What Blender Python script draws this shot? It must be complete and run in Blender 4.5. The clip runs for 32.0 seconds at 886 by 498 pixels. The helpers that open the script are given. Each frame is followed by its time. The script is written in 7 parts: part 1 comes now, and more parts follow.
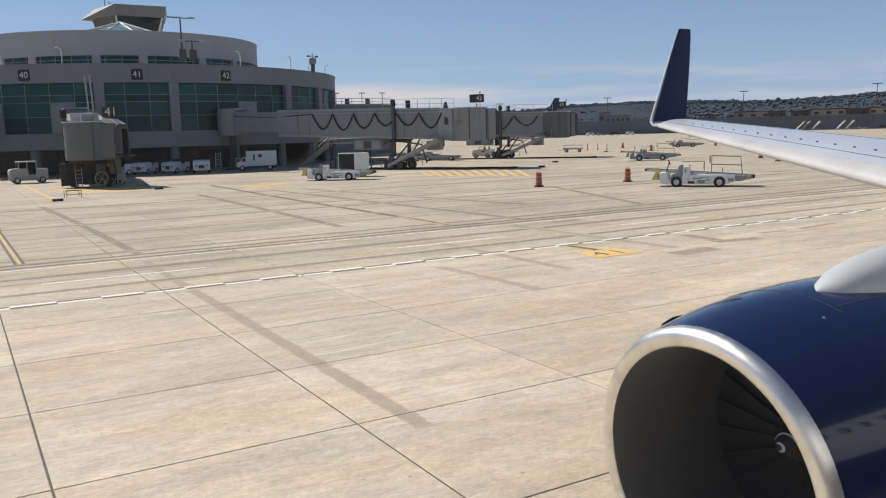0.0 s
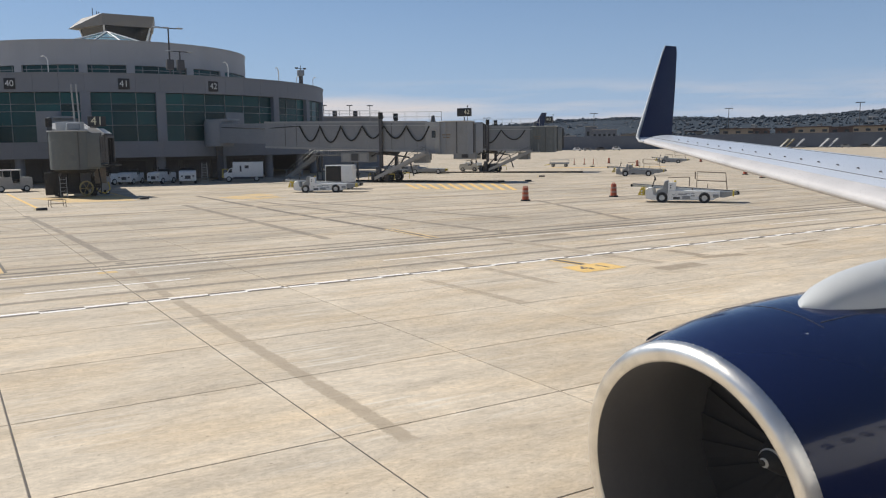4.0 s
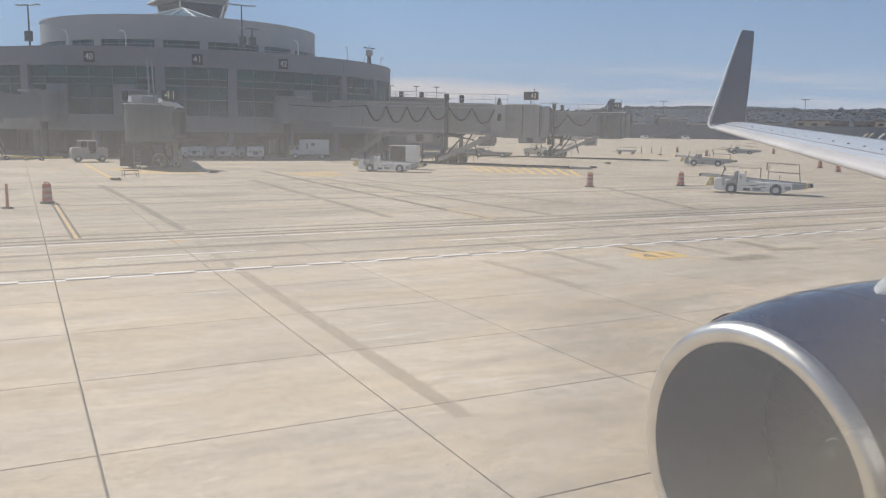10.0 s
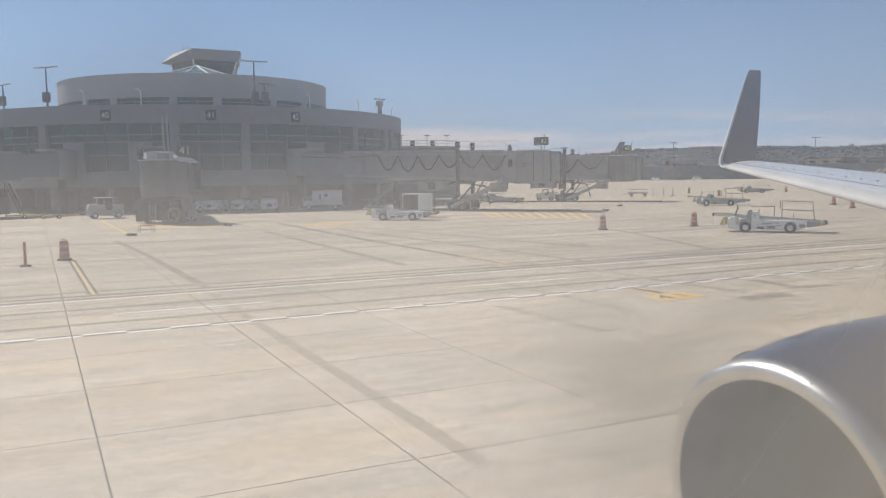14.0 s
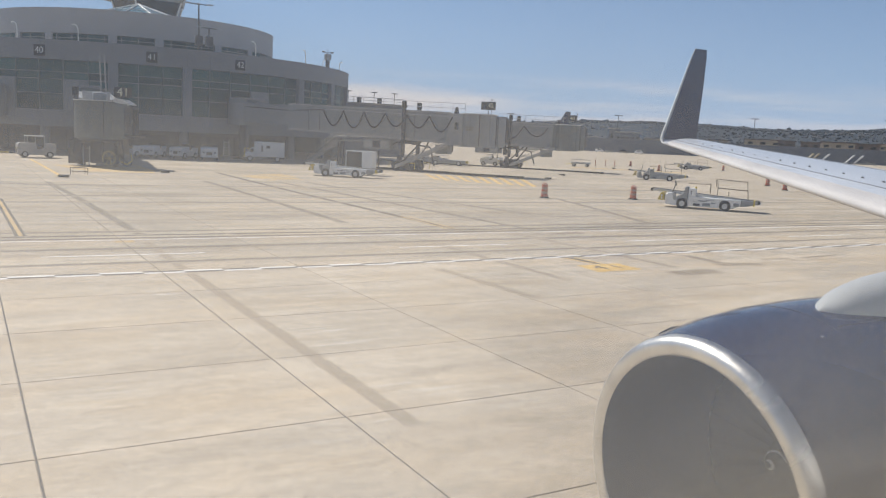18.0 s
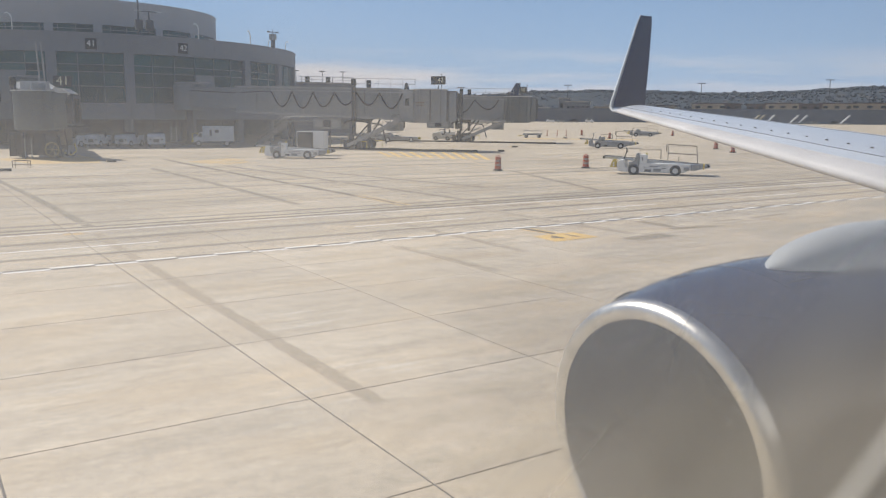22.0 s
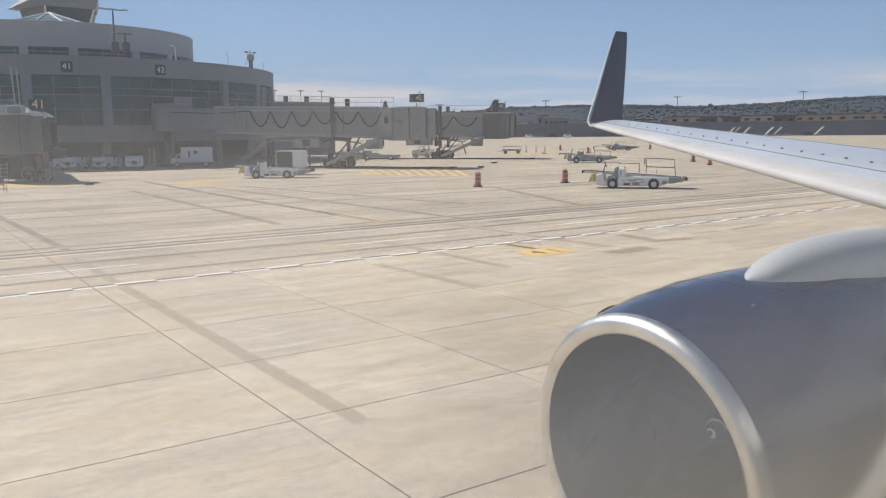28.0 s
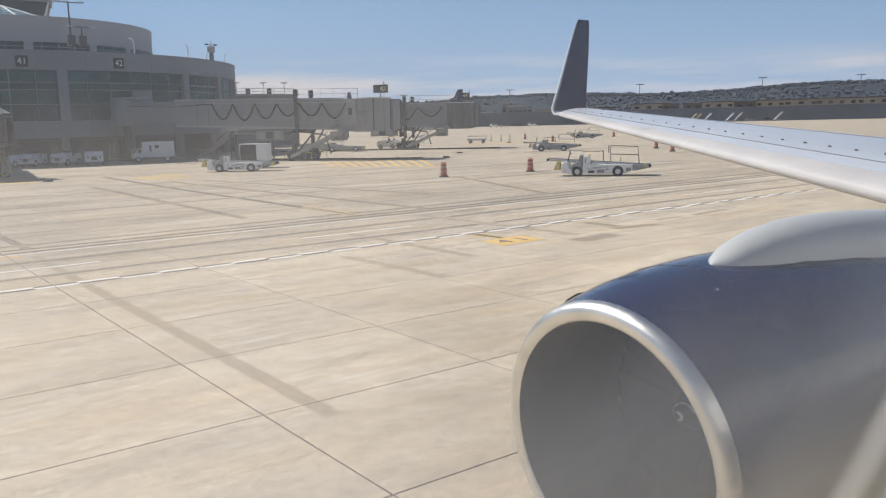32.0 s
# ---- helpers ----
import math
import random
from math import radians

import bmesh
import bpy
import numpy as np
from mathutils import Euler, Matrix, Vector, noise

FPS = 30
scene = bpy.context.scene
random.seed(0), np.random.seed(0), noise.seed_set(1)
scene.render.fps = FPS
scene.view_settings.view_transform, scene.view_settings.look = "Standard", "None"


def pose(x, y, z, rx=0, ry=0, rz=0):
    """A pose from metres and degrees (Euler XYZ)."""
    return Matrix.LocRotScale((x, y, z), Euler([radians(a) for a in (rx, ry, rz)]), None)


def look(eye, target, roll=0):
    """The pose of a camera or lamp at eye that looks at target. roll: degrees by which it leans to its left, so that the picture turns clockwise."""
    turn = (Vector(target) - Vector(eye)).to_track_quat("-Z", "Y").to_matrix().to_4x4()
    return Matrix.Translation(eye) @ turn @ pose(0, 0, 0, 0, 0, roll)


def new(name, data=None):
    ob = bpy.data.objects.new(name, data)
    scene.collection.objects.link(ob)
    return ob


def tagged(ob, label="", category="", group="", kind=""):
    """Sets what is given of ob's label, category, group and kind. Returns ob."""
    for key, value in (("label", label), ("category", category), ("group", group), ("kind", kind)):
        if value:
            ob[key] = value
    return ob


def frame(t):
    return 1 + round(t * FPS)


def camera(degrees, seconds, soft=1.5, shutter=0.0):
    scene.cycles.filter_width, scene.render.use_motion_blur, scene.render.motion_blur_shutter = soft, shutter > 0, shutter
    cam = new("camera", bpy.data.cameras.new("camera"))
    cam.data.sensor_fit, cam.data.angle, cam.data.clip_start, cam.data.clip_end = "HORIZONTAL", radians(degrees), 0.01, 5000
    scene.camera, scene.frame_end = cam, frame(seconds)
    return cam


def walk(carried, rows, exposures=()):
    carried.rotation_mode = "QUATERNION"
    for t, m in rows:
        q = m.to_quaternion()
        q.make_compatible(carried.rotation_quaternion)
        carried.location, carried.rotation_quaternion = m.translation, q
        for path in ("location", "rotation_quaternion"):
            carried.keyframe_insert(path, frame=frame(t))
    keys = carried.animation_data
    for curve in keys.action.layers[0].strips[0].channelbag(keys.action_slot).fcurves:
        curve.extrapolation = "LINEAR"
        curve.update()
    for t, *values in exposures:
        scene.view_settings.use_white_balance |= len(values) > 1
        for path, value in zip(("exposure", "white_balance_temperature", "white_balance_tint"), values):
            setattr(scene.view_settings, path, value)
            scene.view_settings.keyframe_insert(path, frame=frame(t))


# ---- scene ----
import itertools

cam = camera(56.24, 32.0, soft=1.15)
# a small aperture focused far off: what lies on the cabin window itself stays soft
cam.data.dof.use_dof, cam.data.dof.focus_distance, cam.data.dof.aperture_fstop = True, 45.0, 15.0
PATH = [
    (0.0, pose(0.020, -0.013, 3.968, 81.98, 1.42, -30.60)),
    (0.5, pose(0.021, -0.012, 3.966, 81.50, 1.81, -31.12)),
    (1.0, pose(0.021, -0.013, 3.968, 81.30, 2.21, -33.33)),
    (1.5, pose(0.020, -0.012, 3.967, 81.30, 2.27, -34.10)),
    (2.0, pose(0.021, -0.013, 3.968, 81.07, 2.09, -33.51)),
    (2.5, pose(0.022, -0.013, 3.970, 81.28, 1.81, -32.93)),
    (3.0, pose(0.022, -0.014, 3.971, 81.65, 1.86, -32.80)),
    (3.5, pose(0.020, -0.014, 3.971, 81.98, 1.70, -32.63)),
    (4.0, pose(0.019, -0.013, 3.968, 82.87, 0.76, -31.47)),
    (4.5, pose(0.021, -0.011, 3.963, 83.20, -0.82, -30.79)),
    (6.5, pose(0.025, -0.008, 3.956, 83.42, -2.12, -29.97)),
    (7.0, pose(0.029, -0.006, 3.946, 84.38, -3.73, -29.80)),
    (7.5, pose(0.016, -0.002, 3.907, 85.63, -5.43, -29.04)),
    (8.0, pose(0.011, -0.007, 3.884, 84.55, -4.94, -26.51)),
    (8.5, pose(0.003, 0.001, 3.886, 81.08, -5.41, -22.96)),
    (9.0, pose(-0.001, 0.001, 3.883, 82.43, -7.52, -22.07)),
    (9.5, pose(0.003, 0.004, 3.883, 81.75, -5.47, -21.45)),
    (10.0, pose(0.014, 0.004, 3.878, 81.73, -0.87, -27.02)),
    (10.5, pose(0.017, 0.004, 3.873, 83.04, -0.78, -28.57)),
    (11.0, pose(0.016, 0.004, 3.866, 84.95, -0.19, -28.43)),
    (11.5, pose(0.011, 0.004, 3.861, 87.03, 0.41, -27.23)),
    (12.0, pose(0.010, 0.002, 3.859, 88.44, 0.22, -26.07)),
    (12.5, pose(0.013, 0.000, 3.865, 88.69, 0.07, -25.58)),
    (13.0, pose(0.013, -0.000, 3.869, 87.98, -0.58, -24.49)),
    (13.5, pose(0.010, 0.002, 3.870, 84.85, 0.57, -25.75)),
    (14.5, pose(0.008, 0.002, 3.846, 85.30, 0.55, -26.60)),
    (15.5, pose(0.007, 0.002, 3.826, 85.99, 0.53, -27.17)),
    (16.0, pose(0.005, 0.003, 3.826, 86.94, -0.17, -26.44)),
    (16.5, pose(0.005, 0.003, 3.826, 86.72, -0.91, -25.63)),
    (17.0, pose(0.013, -0.000, 3.846, 85.05, -1.01, -23.76)),
    (17.5, pose(0.016, 0.004, 3.880, 83.61, -1.80, -25.49)),
    (18.0, pose(0.019, -0.000, 3.883, 82.33, -2.73, -29.96)),
    (18.5, pose(0.018, -0.001, 3.884, 81.68, -2.62, -32.60)),
    (19.0, pose(0.018, -0.002, 3.886, 81.92, -2.35, -33.22)),
    (19.5, pose(0.019, -0.003, 3.881, 81.75, -2.60, -33.15)),
    (20.0, pose(0.024, -0.003, 3.880, 81.89, -2.03, -33.53)),
    (20.5, pose(0.024, -0.002, 3.885, 81.71, -1.36, -34.17)),
    (21.0, pose(0.024, -0.001, 3.884, 82.46, -1.39, -34.46)),
    (21.5, pose(0.026, -0.004, 3.883, 81.36, -1.14, -33.43)),
    (22.0, pose(0.029, -0.002, 3.880, 80.78, -0.42, -33.29)),
    (22.5, pose(0.026, -0.002, 3.885, 82.37, 0.37, -33.82)),
    (23.0, pose(0.024, -0.002, 3.886, 82.94, 0.34, -33.35)),
    (23.5, pose(0.022, -0.003, 3.886, 82.38, -0.10, -33.02)),
    (24.0, pose(0.024, -0.005, 3.885, 81.95, -0.12, -33.44)),
    (24.5, pose(0.024, -0.003, 3.884, 81.86, -0.14, -34.05)),
    (25.0, pose(0.022, -0.000, 3.884, 81.83, -0.25, -34.35)),
    (25.5, pose(0.023, -0.001, 3.884, 82.01, -0.10, -34.30)),
    (27.5, pose(0.026, 0.000, 3.882, 82.09, 0.37, -34.66)),
    (28.0, pose(0.030, -0.001, 3.887, 81.94, 0.48, -34.72)),
    (28.5, pose(0.025, 0.001, 3.885, 81.87, 0.70, -34.71)),
    (29.0, pose(0.025, -0.000, 3.882, 81.87, 0.44, -34.33)),
    (29.5, pose(0.026, -0.000, 3.881, 81.84, 0.35, -34.27)),
    (30.0, pose(0.028, -0.000, 3.883, 81.80, 0.56, -34.44)),
    (30.5, pose(0.031, -0.003, 3.877, 81.11, 0.66, -34.79)),
    (31.0, pose(0.029, -0.001, 3.877, 80.25, 1.10, -36.02)),
    (31.5, pose(0.028, -0.000, 3.881, 80.45, 1.59, -37.04)),
    (32.0, pose(0.028, 0.001, 3.890, 81.24, 1.29, -37.13)),
]
EXPOSURES = [(0.0, -0.08), (7.0, -0.08), (8.0, 0.08), (10.0, -0.03), (13.5, 0.0), (15.5, 0.15), (17.0, 0.17), (18.0, 0.03), (32.0, 0.02)]
walk(cam, PATH, EXPOSURES)

# ---- light ----
SUN_AZ, SUN_EL = -24.0, 45.0      # degrees from +y towards +x; above the horizon
world = bpy.data.worlds.new("sky")
scene.world = world
world.use_nodes = True
wn, wl = world.node_tree.nodes, world.node_tree.links
wn.clear()
w_out, w_bg = wn.new("ShaderNodeOutputWorld"), wn.new("ShaderNodeBackground")
sky = wn.new("ShaderNodeTexSky")
sky.sky_type, sky.sun_disc = "NISHITA", False
sky.sun_elevation, sky.sun_rotation = radians(SUN_EL), radians(SUN_AZ)
sky.air_density, sky.dust_density, sky.ozone_density = 1.0, 0.2, 6.0
w_bg.inputs["Strength"].default_value = 0.075
# thin streaks of cloud that thicken towards the horizon
w_co, w_map, w_noise = wn.new("ShaderNodeTexCoord"), wn.new("ShaderNodeMapping"), wn.new("ShaderNodeTexNoise")
w_map.inputs["Scale"].default_value = (2.2, 2.2, 26.0)
w_noise.inputs["Scale"].default_value, w_noise.inputs["Detail"].default_value = 1.6, 5.0
w_ramp, w_sep, w_low, w_mul, w_mix = (wn.new("ShaderNodeValToRGB"), wn.new("ShaderNodeSeparateXYZ"), wn.new("ShaderNodeMapRange"),
                                      wn.new("ShaderNodeMath"), wn.new("ShaderNodeMix"))
w_ramp.color_ramp.elements[0].position, w_ramp.color_ramp.elements[1].position = 0.42, 0.66
w_low.inputs["From Min"].default_value, w_low.inputs["From Max"].default_value = 0.078, 0.048
w_low.inputs["To Min"].default_value, w_low.inputs["To Max"].default_value = 0.0, 0.95
w_mul.operation, w_mix.data_type = "MULTIPLY", "RGBA"
w_mix.inputs["B"].default_value = (9.6, 9.1, 9.2, 1)
wl.new(w_co.outputs["Generated"], w_map.inputs["Vector"])
wl.new(w_map.outputs["Vector"], w_noise.inputs["Vector"])
wl.new(w_noise.outputs["Fac"], w_ramp.inputs["Fac"])
wl.new(w_co.outputs["Generated"], w_sep.inputs["Vector"])
wl.new(w_sep.outputs["Z"], w_low.inputs["Value"])
wl.new(w_ramp.outputs["Color"], w_mul.inputs[0])
wl.new(w_low.outputs["Result"], w_mul.inputs[1])
wl.new(w_mul.outputs["Value"], w_mix.inputs["Factor"])
# pale marine haze low over the horizon
w_hz, w_hm = wn.new("ShaderNodeMapRange"), wn.new("ShaderNodeMix")
w_hz.inputs["From Min"].default_value, w_hz.inputs["From Max"].default_value = 0.30, -0.02
w_hz.inputs["To Min"].default_value, w_hz.inputs["To Max"].default_value = 0.0, 0.72
w_hm.data_type = "RGBA"
w_hm.inputs["B"].default_value = (5.1, 7.1, 11.2, 1)
wl.new(w_sep.outputs["Z"], w_hz.inputs["Value"])
wl.new(w_hz.outputs["Result"], w_hm.inputs["Factor"])
wl.new(sky.outputs["Color"], w_hm.inputs["A"])
wl.new(w_hm.outputs["Result"], w_mix.inputs["A"])
wl.new(w_mix.outputs["Result"], w_bg.inputs["Color"])
wl.new(w_bg.outputs["Background"], w_out.inputs["Surface"])

sun = new("sun", bpy.data.lights.new("sun", "SUN"))
sun.data.energy, sun.data.angle, sun.data.color = 5.3, radians(0.53), (1.0, 0.95, 0.87)
sun.matrix_world = look((300 * math.sin(radians(SUN_AZ)) * math.cos(radians(SUN_EL)),
                         300 * math.cos(radians(SUN_AZ)) * math.cos(radians(SUN_EL)),
                         300 * math.sin(radians(SUN_EL))), (0, 0, 0))


# ---- materials ----
def mat(name, col, rough=0.6, metal=0.0, var=0.12, scale=2.0, bump=0.0, bscale=30.0, rnd=0.0, coat=0.0, dirt=0.0, spec=0.5):
    """A painted or bare surface with blotches at two scales, grain, and some dirt."""
    m = bpy.data.materials.new(name)
    m.use_nodes = True
    n, l = m.node_tree.nodes, m.node_tree.links
    b = n["Principled BSDF"]
    b.inputs["Roughness"].default_value, b.inputs["Metallic"].default_value = rough, metal
    b.inputs["Coat Weight"].default_value, b.inputs["Coat Roughness"].default_value = coat, 0.05
    b.inputs["Specular IOR Level"].default_value = spec
    geo = n.new("ShaderNodeNewGeometry")
    big, fine = n.new("ShaderNodeTexNoise"), n.new("ShaderNodeTexNoise")
    big.inputs["Scale"].default_value, big.inputs["Detail"].default_value = scale, 4.0
    fine.inputs["Scale"].default_value, fine.inputs["Detail"].default_value = bscale, 3.0
    l.new(geo.outputs["Position"], big.inputs["Vector"])
    l.new(geo.outputs["Position"], fine.inputs["Vector"])
    add = n.new("ShaderNodeMath")
    add.operation = "MULTIPLY_ADD"
    add.inputs[1].default_value = 0.35
    l.new(fine.outputs["Fac"], add.inputs[0])
    l.new(big.outputs["Fac"], add.inputs[2])
    rng = n.new("ShaderNodeMapRange")
    rng.inputs["From Min"].default_value, rng.inputs["From Max"].default_value = 0.4, 0.95
    rng.inputs["To Min"].default_value, rng.inputs["To Max"].default_value = 1 - var, 1 + var
    l.new(add.outputs["Value"], rng.inputs["Value"])
    val = rng.outputs["Result"]
    if rnd:
        info, r2, mul = n.new("ShaderNodeObjectInfo"), n.new("ShaderNodeMapRange"), n.new("ShaderNodeMath")
        r2.inputs["To Min"].default_value, r2.inputs["To Max"].default_value = 1 - rnd, 1 + rnd
        mul.operation = "MULTIPLY"
        l.new(info.outputs["Random"], r2.inputs["Value"])
        l.new(r2.outputs["Result"], mul.inputs[0])
        l.new(val, mul.inputs[1])
        val = mul.outputs["Value"]
    sc = n.new("ShaderNodeVectorMath")
    sc.operation = "SCALE"
    sc.inputs[0].default_value = col
    l.new(val, sc.inputs["Scale"])
    out = sc.outputs["Vector"]
    if dirt:
        d, ramp, mx = n.new("ShaderNodeTexNoise"), n.new("ShaderNodeMapRange"), n.new("ShaderNodeMix")
        d.inputs["Scale"].default_value, d.inputs["Detail"].default_value, d.inputs["Roughness"].default_value = scale * 2.3, 6.0, 0.7
        ramp.inputs["From Min"].default_value, ramp.inputs["From Max"].default_value = 0.5, 0.75
        ramp.inputs["To Max"].default_value = dirt
        mx.data_type = "RGBA"
        mx.inputs["B"].default_value = (0.06, 0.05, 0.04, 1)
        l.new(geo.outputs["Position"], d.inputs["Vector"])
        l.new(d.outputs["Fac"], ramp.inputs["Value"])
        l.new(ramp.outputs["Result"], mx.inputs["Factor"])
        l.new(out, mx.inputs["A"])
        out = mx.outputs["Result"]
    l.new(out, b.inputs["Base Color"])
    rr = n.new("ShaderNodeMapRange")
    rr.inputs["To Min"].default_value, rr.inputs["To Max"].default_value = max(0.02, rough * 0.8), min(1, rough * 1.25)
    l.new(big.outputs["Fac"], rr.inputs["Value"])
    l.new(rr.outputs["Result"], b.inputs["Roughness"])
    if bump:
        bp = n.new("ShaderNodeBump")
        bp.inputs["Strength"].default_value, bp.inputs["Distance"].default_value = bump, 0.01
        l.new(fine.outputs["Fac"], bp.inputs["Height"])
        l.new(bp.outputs["Normal"], b.inputs["Normal"])
    return m


def concrete_mat(name, coat=None, cover=(0.0, 1.0), soft=False, wear=0.3):
    """Old apron concrete: slab-to-slab shade, broom streaks, rusty and grey blotches, scuffs, sand. A coat of paint or a stain lies on it,
    worn through by a noise between the two covers; soft lets it fade out towards the edges of its band."""
    m = bpy.data.materials.new(name)
    m.use_nodes = True
    n, l = m.node_tree.nodes, m.node_tree.links
    b = n["Principled BSDF"]
    b.inputs["Roughness"].default_value = 0.85
    b.inputs["Specular IOR Level"].default_value = 0.3
    geo = n.new("ShaderNodeNewGeometry")

    def noise_of(scale, detail, stretch=(1, 1, 1), rough=0.55, turn=0.0):
        mp, t = n.new("ShaderNodeMapping"), n.new("ShaderNodeTexNoise")
        mp.inputs["Scale"].default_value = stretch
        mp.inputs["Rotation"].default_value = (0, 0, radians(turn))
        t.inputs["Scale"].default_value, t.inputs["Detail"].default_value, t.inputs["Roughness"].default_value = scale, detail, rough
        l.new(geo.outputs["Position"], mp.inputs["Vector"])
        l.new(mp.outputs["Vector"], t.inputs["Vector"])
        return t.outputs["Fac"]

    def ranged(v, a, b2, c, d):
        r = n.new("ShaderNodeMapRange")
        for key, x in zip(("From Min", "From Max", "To Min", "To Max"), (a, b2, c, d)):
            r.inputs[key].default_value = x
        l.new(v, r.inputs["Value"])
        return r.outputs["Result"]

    def times(a, b2, op="MULTIPLY"):
        t = n.new("ShaderNodeMath")
        t.operation = op
        l.new(a, t.inputs[0])
        l.new(b2, t.inputs[1])
        return t.outputs["Value"]

    def blend(fac, a, b2, kind="MIX"):
        x = n.new("ShaderNodeMix")
        x.data_type, x.blend_type = "RGBA", kind
        l.new(fac, x.inputs["Factor"])
        for sock, c in (("A", a), ("B", b2)):
            if isinstance(c, tuple):
                x.inputs[sock].default_value = (*c, 1)
            else:
                l.new(c, x.inputs[sock])
        return x.outputs["Result"]

    sep = n.new("ShaderNodeSeparateXYZ")
    l.new(geo.outputs["Position"], sep.inputs["Vector"])
    # each slab was poured apart and has its own shade
    cell, edge = n.new("ShaderNodeCombineXYZ"), None
    for axis, size, start in (("X", 3.86, 0.68), ("Y", 3.17, 10.14)):
        off, wrap, whole = n.new("ShaderNodeMath"), n.new("ShaderNodeMath"), n.new("ShaderNodeMath")
        off.operation, wrap.operation, whole.operation = "SUBTRACT", "PINGPONG", "FLOOR"
        off.inputs[1].default_value, wrap.inputs[1].default_value = start, size / 2
        div = n.new("ShaderNodeMath")
        div.operation = "DIVIDE"
        div.inputs[1].default_value = size
        l.new(sep.outputs[axis], off.inputs[0])
        l.new(off.outputs["Value"], wrap.inputs[0])
        l.new(off.outputs["Value"], div.inputs[0])
        l.new(div.outputs["Value"], whole.inputs[0])
        l.new(whole.outputs["Value"], cell.inputs[axis])
        e = ranged(wrap.outputs["Value"], 0.0, 0.5, 1.0, 0.0)
        edge = e if edge is None else times(edge, e, "MAXIMUM")
    rand = n.new("ShaderNodeTexWhiteNoise")
    rand.noise_dimensions = "2D"
    l.new(cell.outputs["Vector"], rand.inputs["Vector"])
    fine = noise_of(46, 3, rough=0.7)
    v = times(ranged(noise_of(0.10, 4), 0.3, 0.7, 0.93, 1.06), ranged(noise_of(0.7, 8, (0.28, 1.3, 1), 0.72), 0.32, 0.68, 0.80, 1.11))
    v = times(v, ranged(noise_of(2.6, 6, (0.7, 1.0, 1), 0.75), 0.33, 0.68, 0.86, 1.09))
    v = times(v, ranged(noise_of(9.0, 4, (0.6, 1.0, 1), 0.7), 0.3, 0.7, 0.84, 1.10))
    v = times(v, ranged(noise_of(21.0, 3, (0.7, 1.0, 1), 0.7), 0.3, 0.7, 0.88, 1.08))
    v = times(v, ranged(fine, 0.3, 0.7, 0.93, 1.06))
    v = times(v, ranged(rand.outputs["Value"], 0, 1, 0.945, 1.05))
    # small pits and specks
    for scale, depth in ((2.1, 0.55), (5.3, 0.75)):
        vor = n.new("ShaderNodeTexVoronoi")
        vor.inputs["Scale"].default_value = scale
        l.new(geo.outputs["Position"], vor.inputs["Vector"])
        v = times(v, ranged(vor.outputs["Distance"], 0.025, 0.06, depth, 1.0))
    # pale bloom along the slab edges
    v = times(v, ranged(times(edge, ranged(noise_of(0.9, 5), 0.42, 0.7, 0.0, 1.0)), 0, 1, 1.0, 1.12))
    sc = n.new("ShaderNodeVectorMath")
    sc.operation = "SCALE"
    sc.inputs[0].default_value = (0.665, 0.568, 0.436)
    l.new(v, sc.inputs["Scale"])
    col = sc.outputs["Vector"]
    # rusty warmth, grey traffic film beyond the service road, whitish scuffs
    col = blend(ranged(noise_of(0.33, 6, (0.7, 1.5, 1), 0.65), 0.45, 0.66, 0, 0.8), col, (1.035, 0.96, 0.845), "MULTIPLY")
    col = blend(ranged(noise_of(0.5, 6, (0.35, 1.2, 1), 0.7), 0.48, 0.68, 0, 0.75), col, (0.84, 0.85, 0.87), "MULTIPLY")
    film = times(ranged(sep.outputs["Y"], 21.0, 30.5, 0.3, 1.0), ranged(noise_of(0.16, 7, (0.35, 1.6, 1), 0.72, 8), 0.40, 0.64, 0.35, 1.0))
    col = blend(ranged(film, 0, 1, 0, 1.0), col, (0.64, 0.65, 0.66), "MULTIPLY")
    scuff = times(ranged(noise_of(3.0, 5, (0.16, 2.4, 1), 0.7, 38), 0.54, 0.68, 0, 1), ranged(noise_of(0.22, 3), 0.47, 0.60, 0, 0.8))
    col = blend(scuff, col, (0.70, 0.67, 0.60))
    if coat:
        fac = ranged(noise_of(2.8, 7, (1, 1, 1), 0.8), 0.5 - wear / 2, 0.5 + wear / 2, cover[0], cover[1])
        if soft:
            uv, su, pp = n.new("ShaderNodeTexCoord"), n.new("ShaderNodeSeparateXYZ"), n.new("ShaderNodeMath")
            pp.operation = "PINGPONG"
            pp.inputs[1].default_value = 0.5
            l.new(uv.outputs["UV"], su.inputs["Vector"])
            l.new(su.outputs["X"], pp.inputs[0])
            rag = times(pp.outputs["Value"], ranged(noise_of(5.5, 6, (1, 1, 1), 0.8), 0.25, 0.75, -0.15, 0.15), "ADD")
            fac = times(fac, ranged(rag, 0.16, 0.26, 0.0, 1.0))
            ends = n.new("ShaderNodeMath")
            ends.operation = "PINGPONG"
            ends.inputs[1].default_value = 0.5
            l.new(su.outputs["Y"], ends.inputs[0])
            fac = times(fac, ranged(ends.outputs["Value"], 0.0, 0.012, 0.0, 1.0))
        tone = n.new("ShaderNodeVectorMath")
        tone.operation = "SCALE"
        tone.inputs[0].default_value = coat
        l.new(ranged(fine, 0.2, 0.8, 0.86, 1.12), tone.inputs["Scale"])
        col = blend(fac, col, tone.outputs["Vector"])
    l.new(col, b.inputs["Base Color"])
    bp = n.new("ShaderNodeBump")
    bp.inputs["Strength"].default_value, bp.inputs["Distance"].default_value = 0.4, 0.004
    l.new(fine, bp.inputs["Height"])
